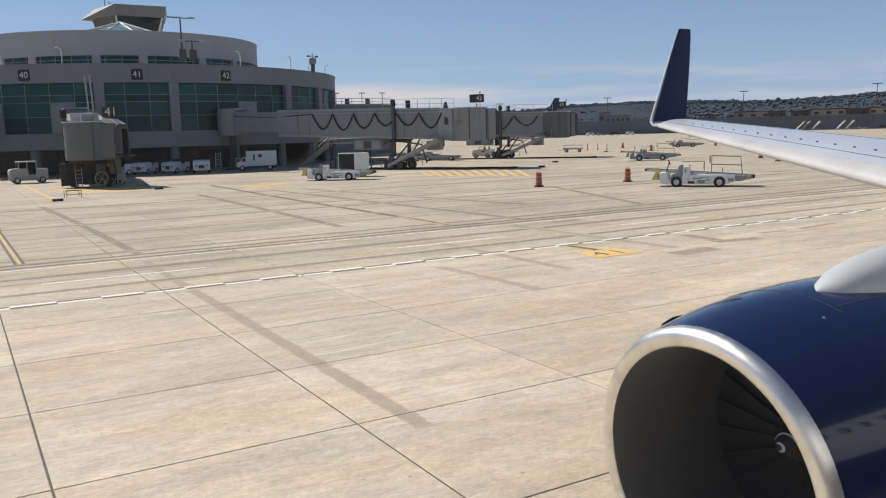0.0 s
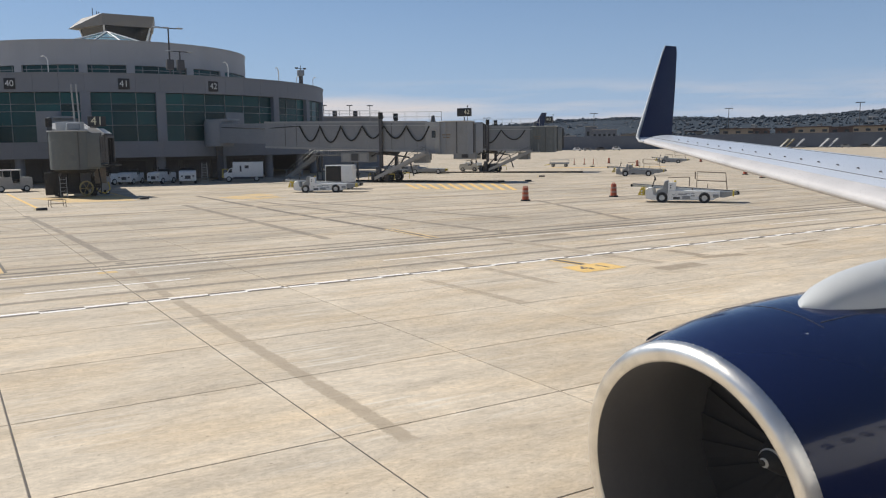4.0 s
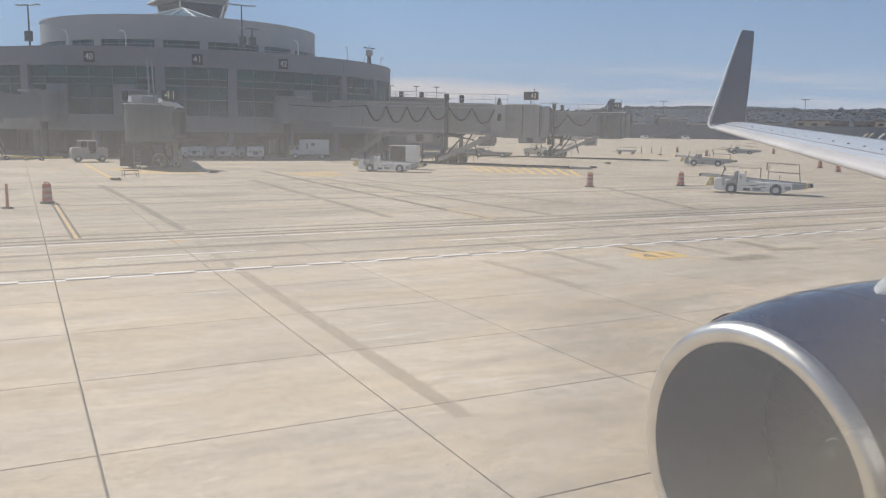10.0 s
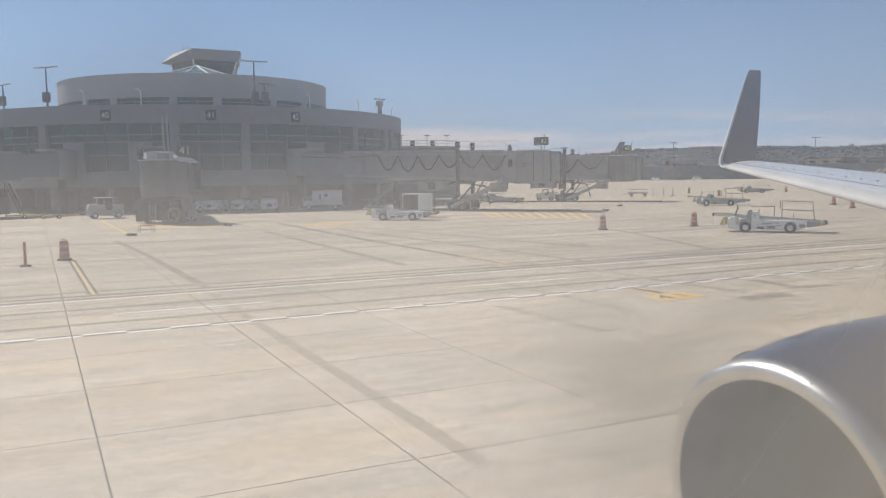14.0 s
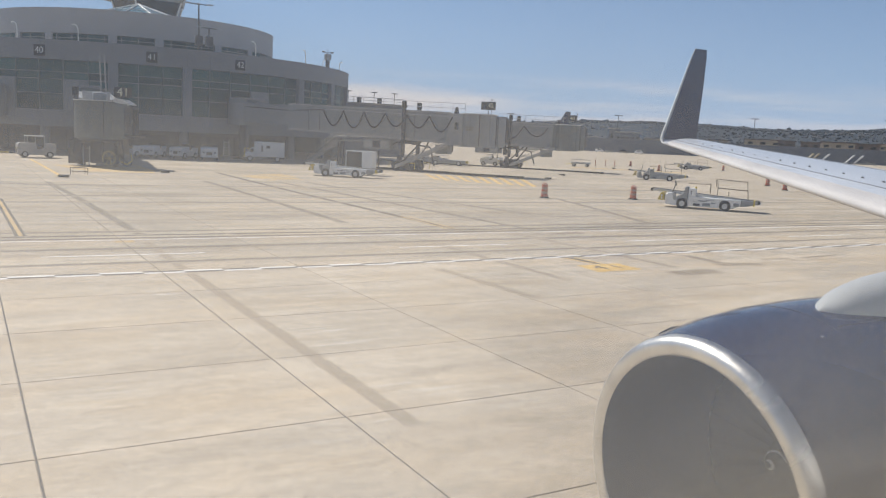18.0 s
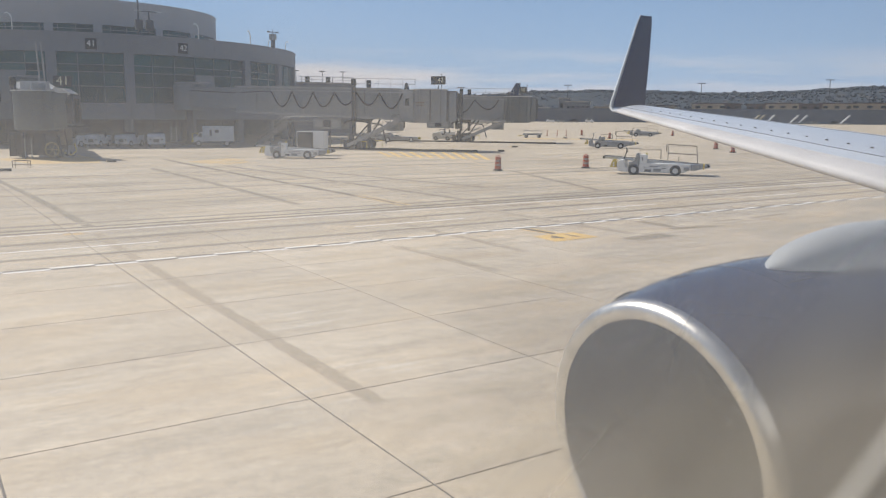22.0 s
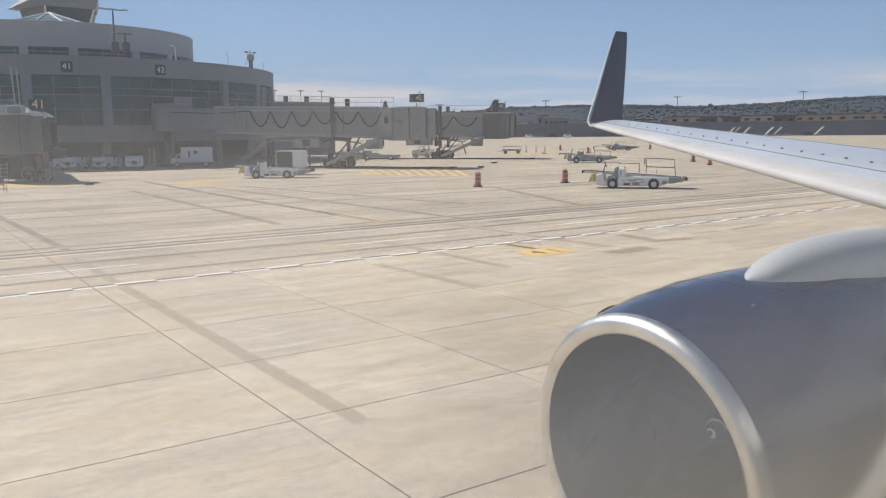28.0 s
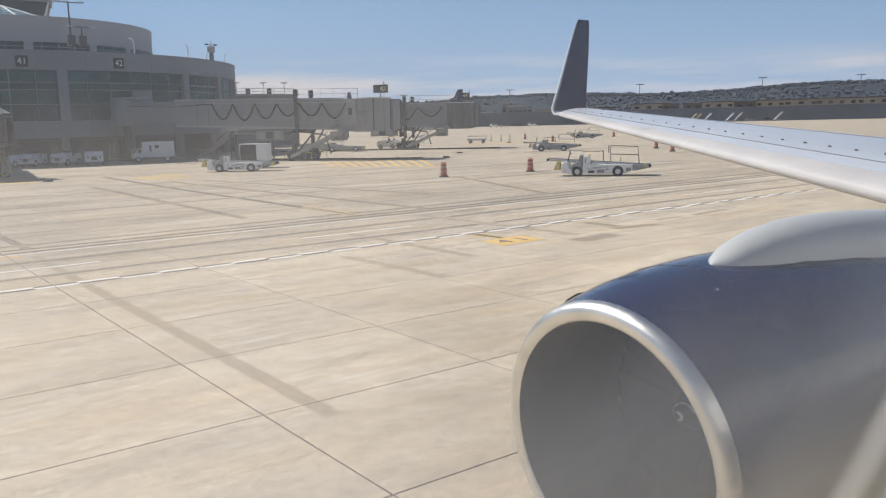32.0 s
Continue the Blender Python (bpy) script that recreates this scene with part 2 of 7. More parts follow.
    l.new(bp.outputs["Normal"], b.inputs["Normal"])
    return m


M_SLAB = concrete_mat("apron_concrete")
M_SEAL = mat("joint_sealant", (0.098, 0.086, 0.074), 0.9, bump=0.3)
M_SCAR = concrete_mat("scoured_concrete", (0.36, 0.295, 0.215), (0.6, 0.93), True, 0.35)
M_FAINT = concrete_mat("faintly_scoured_concrete", (0.34, 0.28, 0.205), (0.4, 0.85), True)
M_TYRE_MARK = concrete_mat("rubber_streaked_concrete", (0.195, 0.165, 0.13), (0.45, 0.95), True, 0.45)
M_SKID = concrete_mat("dark_skid_marked_concrete", (0.15, 0.127, 0.102), (0.7, 0.98), True, 0.45)
M_OIL = concrete_mat("oil_stained_concrete", (0.31, 0.25, 0.178), (0.6, 0.95), True)
M_WHITE_LINE = concrete_mat("worn_white_line_paint", (0.90, 0.87, 0.83), (0.75, 1.0))
M_BLACK_LINE = concrete_mat("worn_black_line_paint", (0.09, 0.085, 0.08), (0.65, 0.95))
M_YELLOW_LINE = concrete_mat("worn_yellow_line_paint", (0.80, 0.53, 0.17), (0.7, 1.0))
M_FADED_YELLOW = concrete_mat("faded_yellow_line_paint", (0.72, 0.48, 0.17), (0.25, 0.9), wear=0.4)
M_PANEL = mat("terminal_grey_panel", (0.222, 0.232, 0.252), 0.65, var=0.06, scale=0.4, rnd=0.05)
# drum panels coloured lighter than M_PANEL to imitate the sky light they catch
M_DRUM = mat("terminal_sky_lit_panel", (0.40, 0.40, 0.40), 0.65, var=0.06, scale=0.4, rnd=0.04)
M_TOWER = mat("tower_beige_cladding", (0.225, 0.216, 0.20), 0.65, var=0.05, scale=0.3)
M_GLASS = mat("teal_tinted_glass", (0.007, 0.064, 0.066), 0.3, var=0.25, scale=0.3, rnd=0.5, spec=0.3)
M_GLASS_DARK = mat("dark_window_glass", (0.012, 0.018, 0.022), 0.08, var=0.1)
M_SKYLIGHT = mat("pale_skylight_glass", (0.16, 0.27, 0.28), 0.15, var=0.1)
M_MULLION = mat("grey_aluminium_mullion", (0.27, 0.29, 0.29), 0.45, 0.3, var=0.05)
# dark colour stands in for the shade under the concourse
M_DARK = mat("shade_dark_recess_wall", (0.120, 0.118, 0.125), 0.8, var=0.2, scale=0.5)
M_ROOF = mat("flat_roof_gravel", (0.34, 0.32, 0.30), 0.9, bump=0.4)
M_BRIDGE = mat("jet_bridge_grey_paint", (0.25, 0.262, 0.272), 0.5, var=0.08, scale=0.6, dirt=0.12)
M_BRIDGE_LIGHT = mat("jet_bridge_pale_panel", (0.33, 0.335, 0.33), 0.5, var=0.08, scale=0.6, dirt=0.1)
M_BRIDGE_DARK = mat("jet_bridge_dark_frame", (0.075, 0.075, 0.078), 0.6, var=0.15)
M_RUBBER = mat("black_rubber", (0.022, 0.022, 0.022), 0.75, var=0.2, scale=4, bump=0.2)
M_OLD = mat("weathered_olive_grey_paint", (0.122, 0.136, 0.132), 0.55, var=0.12, scale=0.8, dirt=0.2)
M_UNDER = mat("grimy_undercarriage_steel", (0.021, 0.020, 0.019), 0.7, var=0.25, scale=3)
M_DULL = mat("dull_white_tractor_paint", (0.36, 0.36, 0.35), 0.5, var=0.1, scale=2, dirt=0.2)
M_STEEL = mat("galvanised_steel", (0.42, 0.43, 0.43), 0.45, 0.6, var=0.12, scale=3)
M_BLACK = mat("black_sign_face", (0.02, 0.021, 0.023), 0.5, var=0.1)
M_PALE = mat("pale_grey_machine_paint", (0.55, 0.55, 0.53), 0.5, var=0.08, scale=2, dirt=0.15)
M_RAIL = mat("weathered_brown_rail", (0.20, 0.16, 0.12), 0.6, 0.2, var=0.2, scale=5)
M_LETTER = mat("white_sign_letter", (0.75, 0.75, 0.72), 0.5, var=0.03)
M_CREAM = mat("sign_letter_cream", (0.70, 0.66, 0.48), 0.5, var=0.03)
M_WHITE = mat("white_vehicle_paint", (0.80, 0.80, 0.77), 0.4, var=0.05, scale=1.5, dirt=0.12, coat=0.2)
M_GREYV = mat("grey_vehicle_steel", (0.30, 0.31, 0.31), 0.5, 0.2, var=0.12, dirt=0.2)
M_YELLOW = mat("safety_yellow_paint", (0.62, 0.47, 0.07), 0.5, var=0.1, dirt=0.25)
M_ORANGE = mat("faded_orange_plastic", (0.40, 0.085, 0.04), 0.6, var=0.1, scale=4)
M_REFLECT = mat("white_reflective_band", (0.33, 0.19, 0.145), 0.5, var=0.1)
M_OCHRE = mat("weathered_yellow_paint", (0.36, 0.29, 0.13), 0.6, var=0.15)
M_BLUE = mat("navy_blue_gloss_paint", (0.007, 0.014, 0.056), 0.2, var=0.06, scale=1.0, coat=0.55, spec=0.2)
M_NAVY_SATIN = mat("satin_navy_winglet_paint", (0.008, 0.015, 0.055), 0.38, var=0.08, scale=1.0, spec=0.3)
M_LIP = mat("brushed_aluminium_lip", (0.80, 0.77, 0.71), 0.36, 1.0, var=0.16, scale=6, bump=0.22, bscale=16)
M_LINER = mat("inlet_acoustic_liner", (0.115, 0.111, 0.110), 0.7, 0.0, var=0.15, scale=3)
M_BLADE = mat("titanium_fan_blade", (0.042, 0.041, 0.042), 0.8, var=0.1, spec=0.15)
M_SPINNER = mat("black_spinner_paint", (0.045, 0.045, 0.046), 0.6, var=0.1)
M_WING = mat("pale_grey_wing_paint", (0.52, 0.555, 0.61), 0.32, var=0.04, scale=0.7, coat=0.15)
M_SLAT = mat("bare_metal_slat", (0.47, 0.455, 0.45), 0.5, 0.0, var=0.12, scale=1.4, bump=0.02, dirt=0.06)
M_FAIRING = mat("white_fairing_paint", (0.52, 0.53, 0.52), 0.35, var=0.04, scale=1.5, coat=0.2)
M_FUSELAGE = mat("white_fuselage_paint", (0.78, 0.78, 0.77), 0.3, var=0.03, scale=0.8, coat=0.3)
M_GASKET = mat("window_gasket_grey", (0.50, 0.49, 0.47), 0.32, var=0.1, scale=20)
M_REVEAL = mat("dark_window_reveal", (0.05, 0.047, 0.045), 0.6, var=0.15, scale=20)
# hill, tree and house colours carry a painted blue-grey aerial haze
M_HILL = mat("haze_tinted_scrub_hillside", (0.056, 0.070, 0.088), 0.95, var=0.3, scale=0.035, bscale=0.12, spec=0.0)
M_TREE = mat("haze_tinted_foliage", (0.078, 0.096, 0.116), 0.95, spec=0.0, var=0.2, scale=0.02)
M_HOUSE = mat("haze_tinted_house_walls", (0.112, 0.118, 0.126), 0.9, spec=0.0, var=0.3, scale=0.02)
M_BARRACK = mat("ochre_stucco", (0.33, 0.275, 0.21), 0.8, var=0.08, scale=0.2)
M_TILE_ROOF = mat("brown_tile_roof", (0.095, 0.068, 0.062), 0.85, var=0.15, scale=0.3)
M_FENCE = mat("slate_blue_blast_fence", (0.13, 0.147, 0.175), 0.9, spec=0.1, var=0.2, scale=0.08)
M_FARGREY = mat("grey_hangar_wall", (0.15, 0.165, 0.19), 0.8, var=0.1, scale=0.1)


def scratched_acrylic():
    """Clear acrylic whose lower half is dulled by fine scratches and dust, which scatter the sunlight."""
    m = bpy.data.materials.new("scratched_acrylic")
    m.use_nodes = True
    n, l = m.node_tree.nodes, m.node_tree.links
    n.clear()
    out, mix = n.new("ShaderNodeOutputMaterial"), n.new("ShaderNodeMixShader")
    clear, dull = n.new("ShaderNodeBsdfTransparent"), n.new("ShaderNodeBsdfTranslucent")
    spread, veil = n.new("ShaderNodeBsdfRefraction"), n.new("ShaderNodeMixShader")
    spread.inputs["Roughness"].default_value, spread.inputs["IOR"].default_value = 0.5, 1.18
    veil.inputs["Fac"].default_value = 0.5
    l.new(dull.outputs["BSDF"], veil.inputs[1])
    l.new(spread.outputs["BSDF"], veil.inputs[2])
    co, sep, ramp = n.new("ShaderNodeTexCoord"), n.new("ShaderNodeSeparateXYZ"), n.new("ShaderNodeValToRGB")
    span = n.new("ShaderNodeMapRange")
    span.inputs["From Min"].default_value, span.inputs["From Max"].default_value = 3.80, 3.95
    for k, (z, f) in enumerate(((3.805, 0.37), (3.848, 0.355), (3.858, 0.285), (3.870, 0.245), (3.882, 0.20), (3.891, 0.145), (3.900, 0.085), (3.915, 0.04), (3.936, 0.010))):
        el = ramp.color_ramp.elements[k] if k < 2 else ramp.color_ramp.elements.new(0.99)
        el.position, el.color = (z - 3.80) / 0.15, (f, f, f, 1)
    noise, vary, mul = n.new("ShaderNodeTexNoise"), n.new("ShaderNodeMapRange"), n.new("ShaderNodeMath")
    noise.inputs["Scale"].default_value, noise.inputs["Detail"].default_value = 55.0, 1.0
    vary.inputs["From Min"].default_value, vary.inputs["From Max"].default_value = 0.3, 0.7
    vary.inputs["To Min"].default_value, vary.inputs["To Max"].default_value = 0.8, 1.2
    mul.operation = "MULTIPLY"
    l.new(co.outputs["Object"], sep.inputs["Vector"])
    l.new(sep.outputs["Z"], span.inputs["Value"])
    l.new(span.outputs["Result"], ramp.inputs["Fac"])
    l.new(co.outputs["Object"], noise.inputs["Vector"])
    l.new(noise.outputs["Fac"], vary.inputs["Value"])
    l.new(ramp.outputs["Color"], mul.inputs[0])
    l.new(vary.outputs["Result"], mul.inputs[1])
    # haze grows stronger towards the aft edge, and its tint warmer low and aft
    aft, more = n.new("ShaderNodeMapRange"), n.new("ShaderNodeMath")
    aft.interpolation_type = "SMOOTHSTEP"
    for key, val in zip(("From Min", "From Max", "To Min", "To Max"), (0.040, 0.115, 0.90, 1.40)):
        aft.inputs[key].default_value = val
    more.operation = "MULTIPLY"
    l.new(sep.outputs["X"], aft.inputs["Value"])
    l.new(mul.outputs["Value"], more.inputs[0])
    l.new(aft.outputs["Result"], more.inputs[1])
    # higher up, the aft half gets less than half the haze
    high, back, both, eased, thin = (n.new("ShaderNodeMapRange"), n.new("ShaderNodeMapRange"), n.new("ShaderNodeMath"), n.new("ShaderNodeMapRange"),
                                     n.new("ShaderNodeMath"))
    for node, lo, hi in ((high, 3.866, 3.883), (back, 0.040, 0.066)):
        node.interpolation_type = "SMOOTHSTEP"
        node.inputs["From Min"].default_value, node.inputs["From Max"].default_value = lo, hi
    both.operation, thin.operation = "MULTIPLY", "MULTIPLY"
    eased.inputs["To Min"].default_value, eased.inputs["To Max"].default_value = 1.0, 0.42
    l.new(sep.outputs["Z"], high.inputs["Value"])
    l.new(sep.outputs["X"], back.inputs["Value"])
    l.new(high.outputs["Result"], both.inputs[0])
    l.new(back.outputs["Result"], both.inputs[1])
    l.new(both.outputs["Value"], eased.inputs["Value"])
    l.new(more.outputs["Value"], thin.inputs[0])
    l.new(eased.outputs["Result"], thin.inputs[1])
    # blue and warm tints paint the glare's colour into the scattering
    tint, share = n.new("ShaderNodeMix"), n.new("ShaderNodeMapRange")
    tint.data_type = "RGBA"
    tint.inputs["A"].default_value, tint.inputs["B"].default_value = (0.270, 0.288, 0.320, 1), (0.375, 0.345, 0.290, 1)
    share.inputs["From Min"].default_value, share.inputs["From Max"].default_value = 3.866, 3.854
    l.new(sep.outputs["Z"], share.inputs["Value"])
    stern, warm = n.new("ShaderNodeMapRange"), n.new("ShaderNodeMath")
    stern.inputs["From Min"].default_value, stern.inputs["From Max"].default_value = 0.034, 0.072
    warm.operation = "MULTIPLY"
    l.new(sep.outputs["X"], stern.inputs["Value"])
    l.new(share.outputs["Result"], warm.inputs[0])
    l.new(stern.outputs["Result"], warm.inputs[1])
    l.new(warm.outputs["Value"], tint.inputs["Factor"])
    l.new(tint.outputs["Result"], dull.inputs["Color"])
    l.new(thin.outputs["Value"], mix.inputs["Fac"])
    l.new(clear.outputs["BSDF"], mix.inputs[1])
    l.new(veil.outputs["Shader"], mix.inputs[2])
    l.new(mix.outputs["Shader"], out.inputs["Surface"])
    return m


M_ACRYLIC = scratched_acrylic()


# ---- building blocks ----
def part(name, bm, material, parent=None, label="", m=None, smooth=True, mesh=None):
    """Links a bmesh (or a shared mesh) as one mesh object under a thing or part."""
    if mesh is None:
        bmesh.ops.recalc_face_normals(bm, faces=bm.faces)
        mesh = bpy.data.meshes.new(name)
        bm.to_mesh(mesh)
        bm.free()
        mesh.materials.append(material)
        if smooth:
            mesh.polygons.foreach_set("use_smooth", [True] * len(mesh.polygons))
            mesh.set_sharp_from_angle(angle=radians(38))
    ob = new(name, mesh)
    if parent is not None:
        ob.parent = parent
    if m is not None:
        ob.matrix_basis = m
    if label:
        tagged(ob, label)
    return ob


def thing(name, m, label, category, group="", kind=""):
    ob = new(name)
    ob.empty_display_size = 0.2
    ob.matrix_basis = m
    return tagged(ob, label, category, group, kind)


def box(bm, c, s, m=None, bevel=0.0):
    r = bmesh.ops.create_cube(bm, size=1.0)
    t = Matrix.Translation(c) @ Matrix.Diagonal((*s, 1))
    bmesh.ops.transform(bm, matrix=(m @ t) if m is not None else t, verts=r["verts"])
    if bevel:
        es = list({e for v in r["verts"] for e in v.link_edges})
        bmesh.ops.bevel(bm, geom=es, offset=bevel, segments=2, affect="EDGES", profile=0.6)


def cyl(bm, a, b, r, r2=None, n=12):
    a, b = Vector(a), Vector(b)
    d = b - a
    t = Matrix.Translation((a + b) / 2) @ d.to_track_quat("Z", "Y").to_matrix().to_4x4()
    bmesh.ops.create_cone(bm, cap_ends=True, segments=n, radius1=r, radius2=r if r2 is None else r2, depth=d.length, matrix=t)


def tube(bm, pts, r, n=6):
    """A round bar along a line of points."""
    pts = [Vector(p) for p in pts]
    rings, up = [], None
    for i, p in enumerate(pts):
        d = (pts[min(i + 1, len(pts) - 1)] - pts[max(i - 1, 0)]).normalized()
        if up is None:
            up = d.orthogonal().normalized()
        up = (up - d * up.dot(d)).normalized()
        side = d.cross(up)
        rr = r[i] if isinstance(r, (list, tuple)) else r
        rings.append([bm.verts.new(p + rr * (math.cos(2 * math.pi * k / n) * up + math.sin(2 * math.pi * k / n) * side)) for k in range(n)])
    for a, b in zip(rings, rings[1:]):
        for k in range(n):
            bm.faces.new((a[k], a[(k + 1) % n], b[(k + 1) % n], b[k]))
    bm.faces.new(rings[0])
    bm.faces.new(rings[-1])


def lathe(bm, prof, n=48, c=(0, 0), rake=0.0, rake_end=0.0, toe=0.0):
    """Turns a profile of (x, radius) about the x axis; c is the axis's (y, z). rake and toe lean the front rings back and sideways."""
    rings = []
    for x, r in prof:
        ring = []
        for k in range(n):
            a = 2 * math.pi * k / n
            dz = r * math.sin(a)
            share = max(0.0, min(1.0, (rake_end - x) / 0.7)) if rake else 0.0
            ring.append(bm.verts.new((x + (dz * rake + r * math.cos(a) * toe) * share, c[0] + r * math.cos(a), c[1] + dz)))
        rings.append(ring)
    for a, b in zip(rings, rings[1:]):
        for k in range(n):
            bm.faces.new((a[k], a[(k + 1) % n], b[(k + 1) % n], b[k]))
    return rings


def prism(bm, poly, y0, y1, m=None):
    """An (x, z) outline drawn out from y0 to y1."""
    a = [bm.verts.new((x, y0, z)) for x, z in poly]
    b = [bm.verts.new((x, y1, z)) for x, z in poly]
    bm.faces.new(a)
    bm.faces.new(b[::-1])
    for i in range(len(poly)):
        j = (i + 1) % len(poly)
        bm.faces.new((a[i], b[i], b[j], a[j]))
    if m is not None:
        bmesh.ops.transform(bm, matrix=m, verts=a + b)


def plate(bm, poly, z0, z1):
    """An (x, y) outline drawn up from z0 to z1."""
    a = [bm.verts.new((x, y, z0)) for x, y in poly]
    b = [bm.verts.new((x, y, z1)) for x, y in poly]
    bm.faces.new(a[::-1])
    bm.faces.new(b)
    for i in range(len(poly)):
        j = (i + 1) % len(poly)
        bm.faces.new((a[i], a[j], b[j], b[i]))


def arc(bm, r0, r1, z0, z1, a0, a1, n=2):
    """A block between two radii and two angles (degrees from -y, positive towards +x)."""
    cols = []
    for k in range(n + 1):
        a = radians(a0 + (a1 - a0) * k / n)
        s, c = math.sin(a), -math.cos(a)
        cols.append([bm.verts.new((r * s, r * c, z)) for r, z in ((r0, z0), (r1, z0), (r1, z1), (r0, z1))])
    for p, q in zip(cols, cols[1:]):
        for k in range(4):
            bm.faces.new((p[k], p[(k + 1) % 4], q[(k + 1) % 4], q[k]))
    bm.faces.new(cols[0])
    bm.faces.new(cols[-1][::-1])


def lettering(text, size, material, parent, m, name="lettering"):
    cu = bpy.data.curves.new(name, "FONT")
    cu.body, cu.size, cu.align_x, cu.align_y, cu.extrude = text, size, "CENTER", "CENTER", 0.004
    tmp = new("tmp_text", cu)
    bpy.context.view_layer.update()
    me = bpy.data.meshes.new_from_object(tmp.evaluated_get(bpy.context.evaluated_depsgraph_get()))
    bpy.data.objects.remove(tmp)
    me.materials.clear()
    me.materials.append(material)
    ob = new(name, me)
    ob.parent, ob.matrix_basis = parent, m
    return ob


def rz(x, y, z, a):
    return pose(x, y, z, 0, 0, a)


# ---- ground ----
SX, SY = 3.86, 3.17          # slab size; joints run along and across the stand
X0, Y0 = 0.68, 10.14
bm = bmesh.new()
g = 4500.0
lines = [-g, -400, -60, 0, 60, 200, 500, g]
gv = [[bm.verts.new((x, y, -0.03)) for x in lines] for y in lines]
for j in range(len(lines) - 1):
    for i in range(len(lines) - 1):
        bm.faces.new((gv[j][i], gv[j][i + 1], gv[j + 1][i + 1], gv[j + 1][i]))
ground = part("ground", bm, M_SLAB, smooth=False)
tagged(ground, "wide pale concrete airport apron reaching to the horizon", "apron", kind="structure")

bm = bmesh.new()
plate(bm, [(-70, -60), (200, -60), (200, 112), (-70, 112)], -0.029, -0.018)
tagged(part("joint_bed", bm, M_SEAL, ground, smooth=False), "dark sealant in the joints between the slabs", kind="structure")


# ---- paint and marks on the apron ----
def break_at_joints(bm):
    """Opens the slab joints through a coat on the concrete."""
    if not bm.verts:
        return
    for axis, size, start, gap in ((0, SX, X0, 0.024), (1, SY, Y0, 0.011)):
        lo, hi = min(v.co[axis] for v in bm.verts), max(v.co[axis] for v in bm.verts)
        first_k, last_k = math.ceil((max(lo, -40) - start) / size), math.floor((min(hi, 90) - start) / size)
        nrm = Vector((1, 0, 0)) if axis == 0 else Vector((0, 1, 0))
        for k in range(first_k, last_k + 1):
            c = start + k * size
            for e in (-gap, gap):
                bmesh.ops.bisect_plane(bm, geom=list(bm.verts) + list(bm.edges) + list(bm.faces), dist=1e-6, plane_co=nrm * (c + e), plane_no=nrm)
            bmesh.ops.delete(bm, geom=[f for f in bm.faces if abs(f.calc_center_median()[axis] - c) < gap * 0.98], context="FACES")



def mark(name, polys, material, label, z=0.004, category="ground marking", group=""):
    bm = bmesh.new()
    for p in polys:
        bm.faces.new([bm.verts.new((x, y, z - 0.004)) for x, y in p])
    break_at_joints(bm)
    ob = part(name, bm, material, smooth=False)
    return tagged(ob, label, category, group, "structure")


def strip(x0, y0, x1, y1, w, wob=0.0, seg=1):
    """A band from one point to another as a polygon, its edges a little uneven."""
    d = Vector((x1 - x0, y1 - y0))
    nrm = Vector((-d.y, d.x)).normalized() * w / 2
    left, right = [], []
    for k in range(seg + 1):
        p = Vector((x0, y0)) + d * k / seg
        left.append(tuple(p + nrm * (1 + random.uniform(-wob, wob))))
        right.append(tuple(p - nrm * (1 + random.uniform(-wob, wob))))
    return [*right, *left[::-1]]


band_count = itertools.count()


def soft_band(name, paths, w, material, label):
    """Ragged bands that fade at their edges, each along a line of points; every layer lies a hair above the last."""
    z = -0.0026 + 0.00014 * next(band_count)
    bm = bmesh.new()
    uv = bm.loops.layers.uv.new("UVMap")
    for path in paths:
        ends = [Vector(p) for p in path]
        pts = [a + (b - a) * (k / 12) for a, b in zip(ends, ends[1:]) for k in range(12)] + [ends[-1]]
        length = sum((b - a).length for a, b in zip(pts, pts[1:]))
        rows, gone = [], 0.0
        for k, p in enumerate(pts):
            d = (pts[min(k + 1, len(pts) - 1)] - pts[max(k - 1, 0)]).normalized()
            side = Vector((-d.y, d.x)) * w / 2
            gone += (p - pts[k - 1]).length if k else 0.0
            rows.append([(bm.verts.new((*(p - side), z)), 0.0, gone / length), (bm.verts.new((*(p + side), z)), 1.0, gone / length)])
        for a, b in zip(rows, rows[1:]):
            quad = (a[0], b[0], b[1], a[1])
            f = bm.faces.new([q[0] for q in quad])
            for loop, q in zip(f.loops, quad):
                loop[uv].uv = (q[1], q[2])
    break_at_joints(bm)
    ob = part(name, bm, material, smooth=False)
    return tagged(ob, label, "ground marking", "", "structure")


soft_band("removed_line_scar", [[(5.26, 9.42), (5.25, 15), (5.2, 22.0)], [(5.2, 22.7), (5.25, 28.4)]], 0.50, M_SCAR, "long dull brown scar of a removed guide line")
soft_band("removed_line_scar", [[(5.4, 29.9), (5.1, 44), (4.6, 57)]], 0.62, M_TYRE_MARK, "fainter far end of a removed guide line")
soft_band("removed_line_scar", [[(18.3, 30.4), (18.35, 50), (18.8, 71)]], 0.75, M_SKID, "long brown scar of an old guide line")
soft_band("removed_line_scar", [[(15.0, 25.8), (15.0, 22.7)], [(15.0, 22.1), (15.0, 18.3)], [(12.25, 21.2), (12.45, 16.4)]], 0.62, M_FAINT, "short dull scars of a removed guide line")
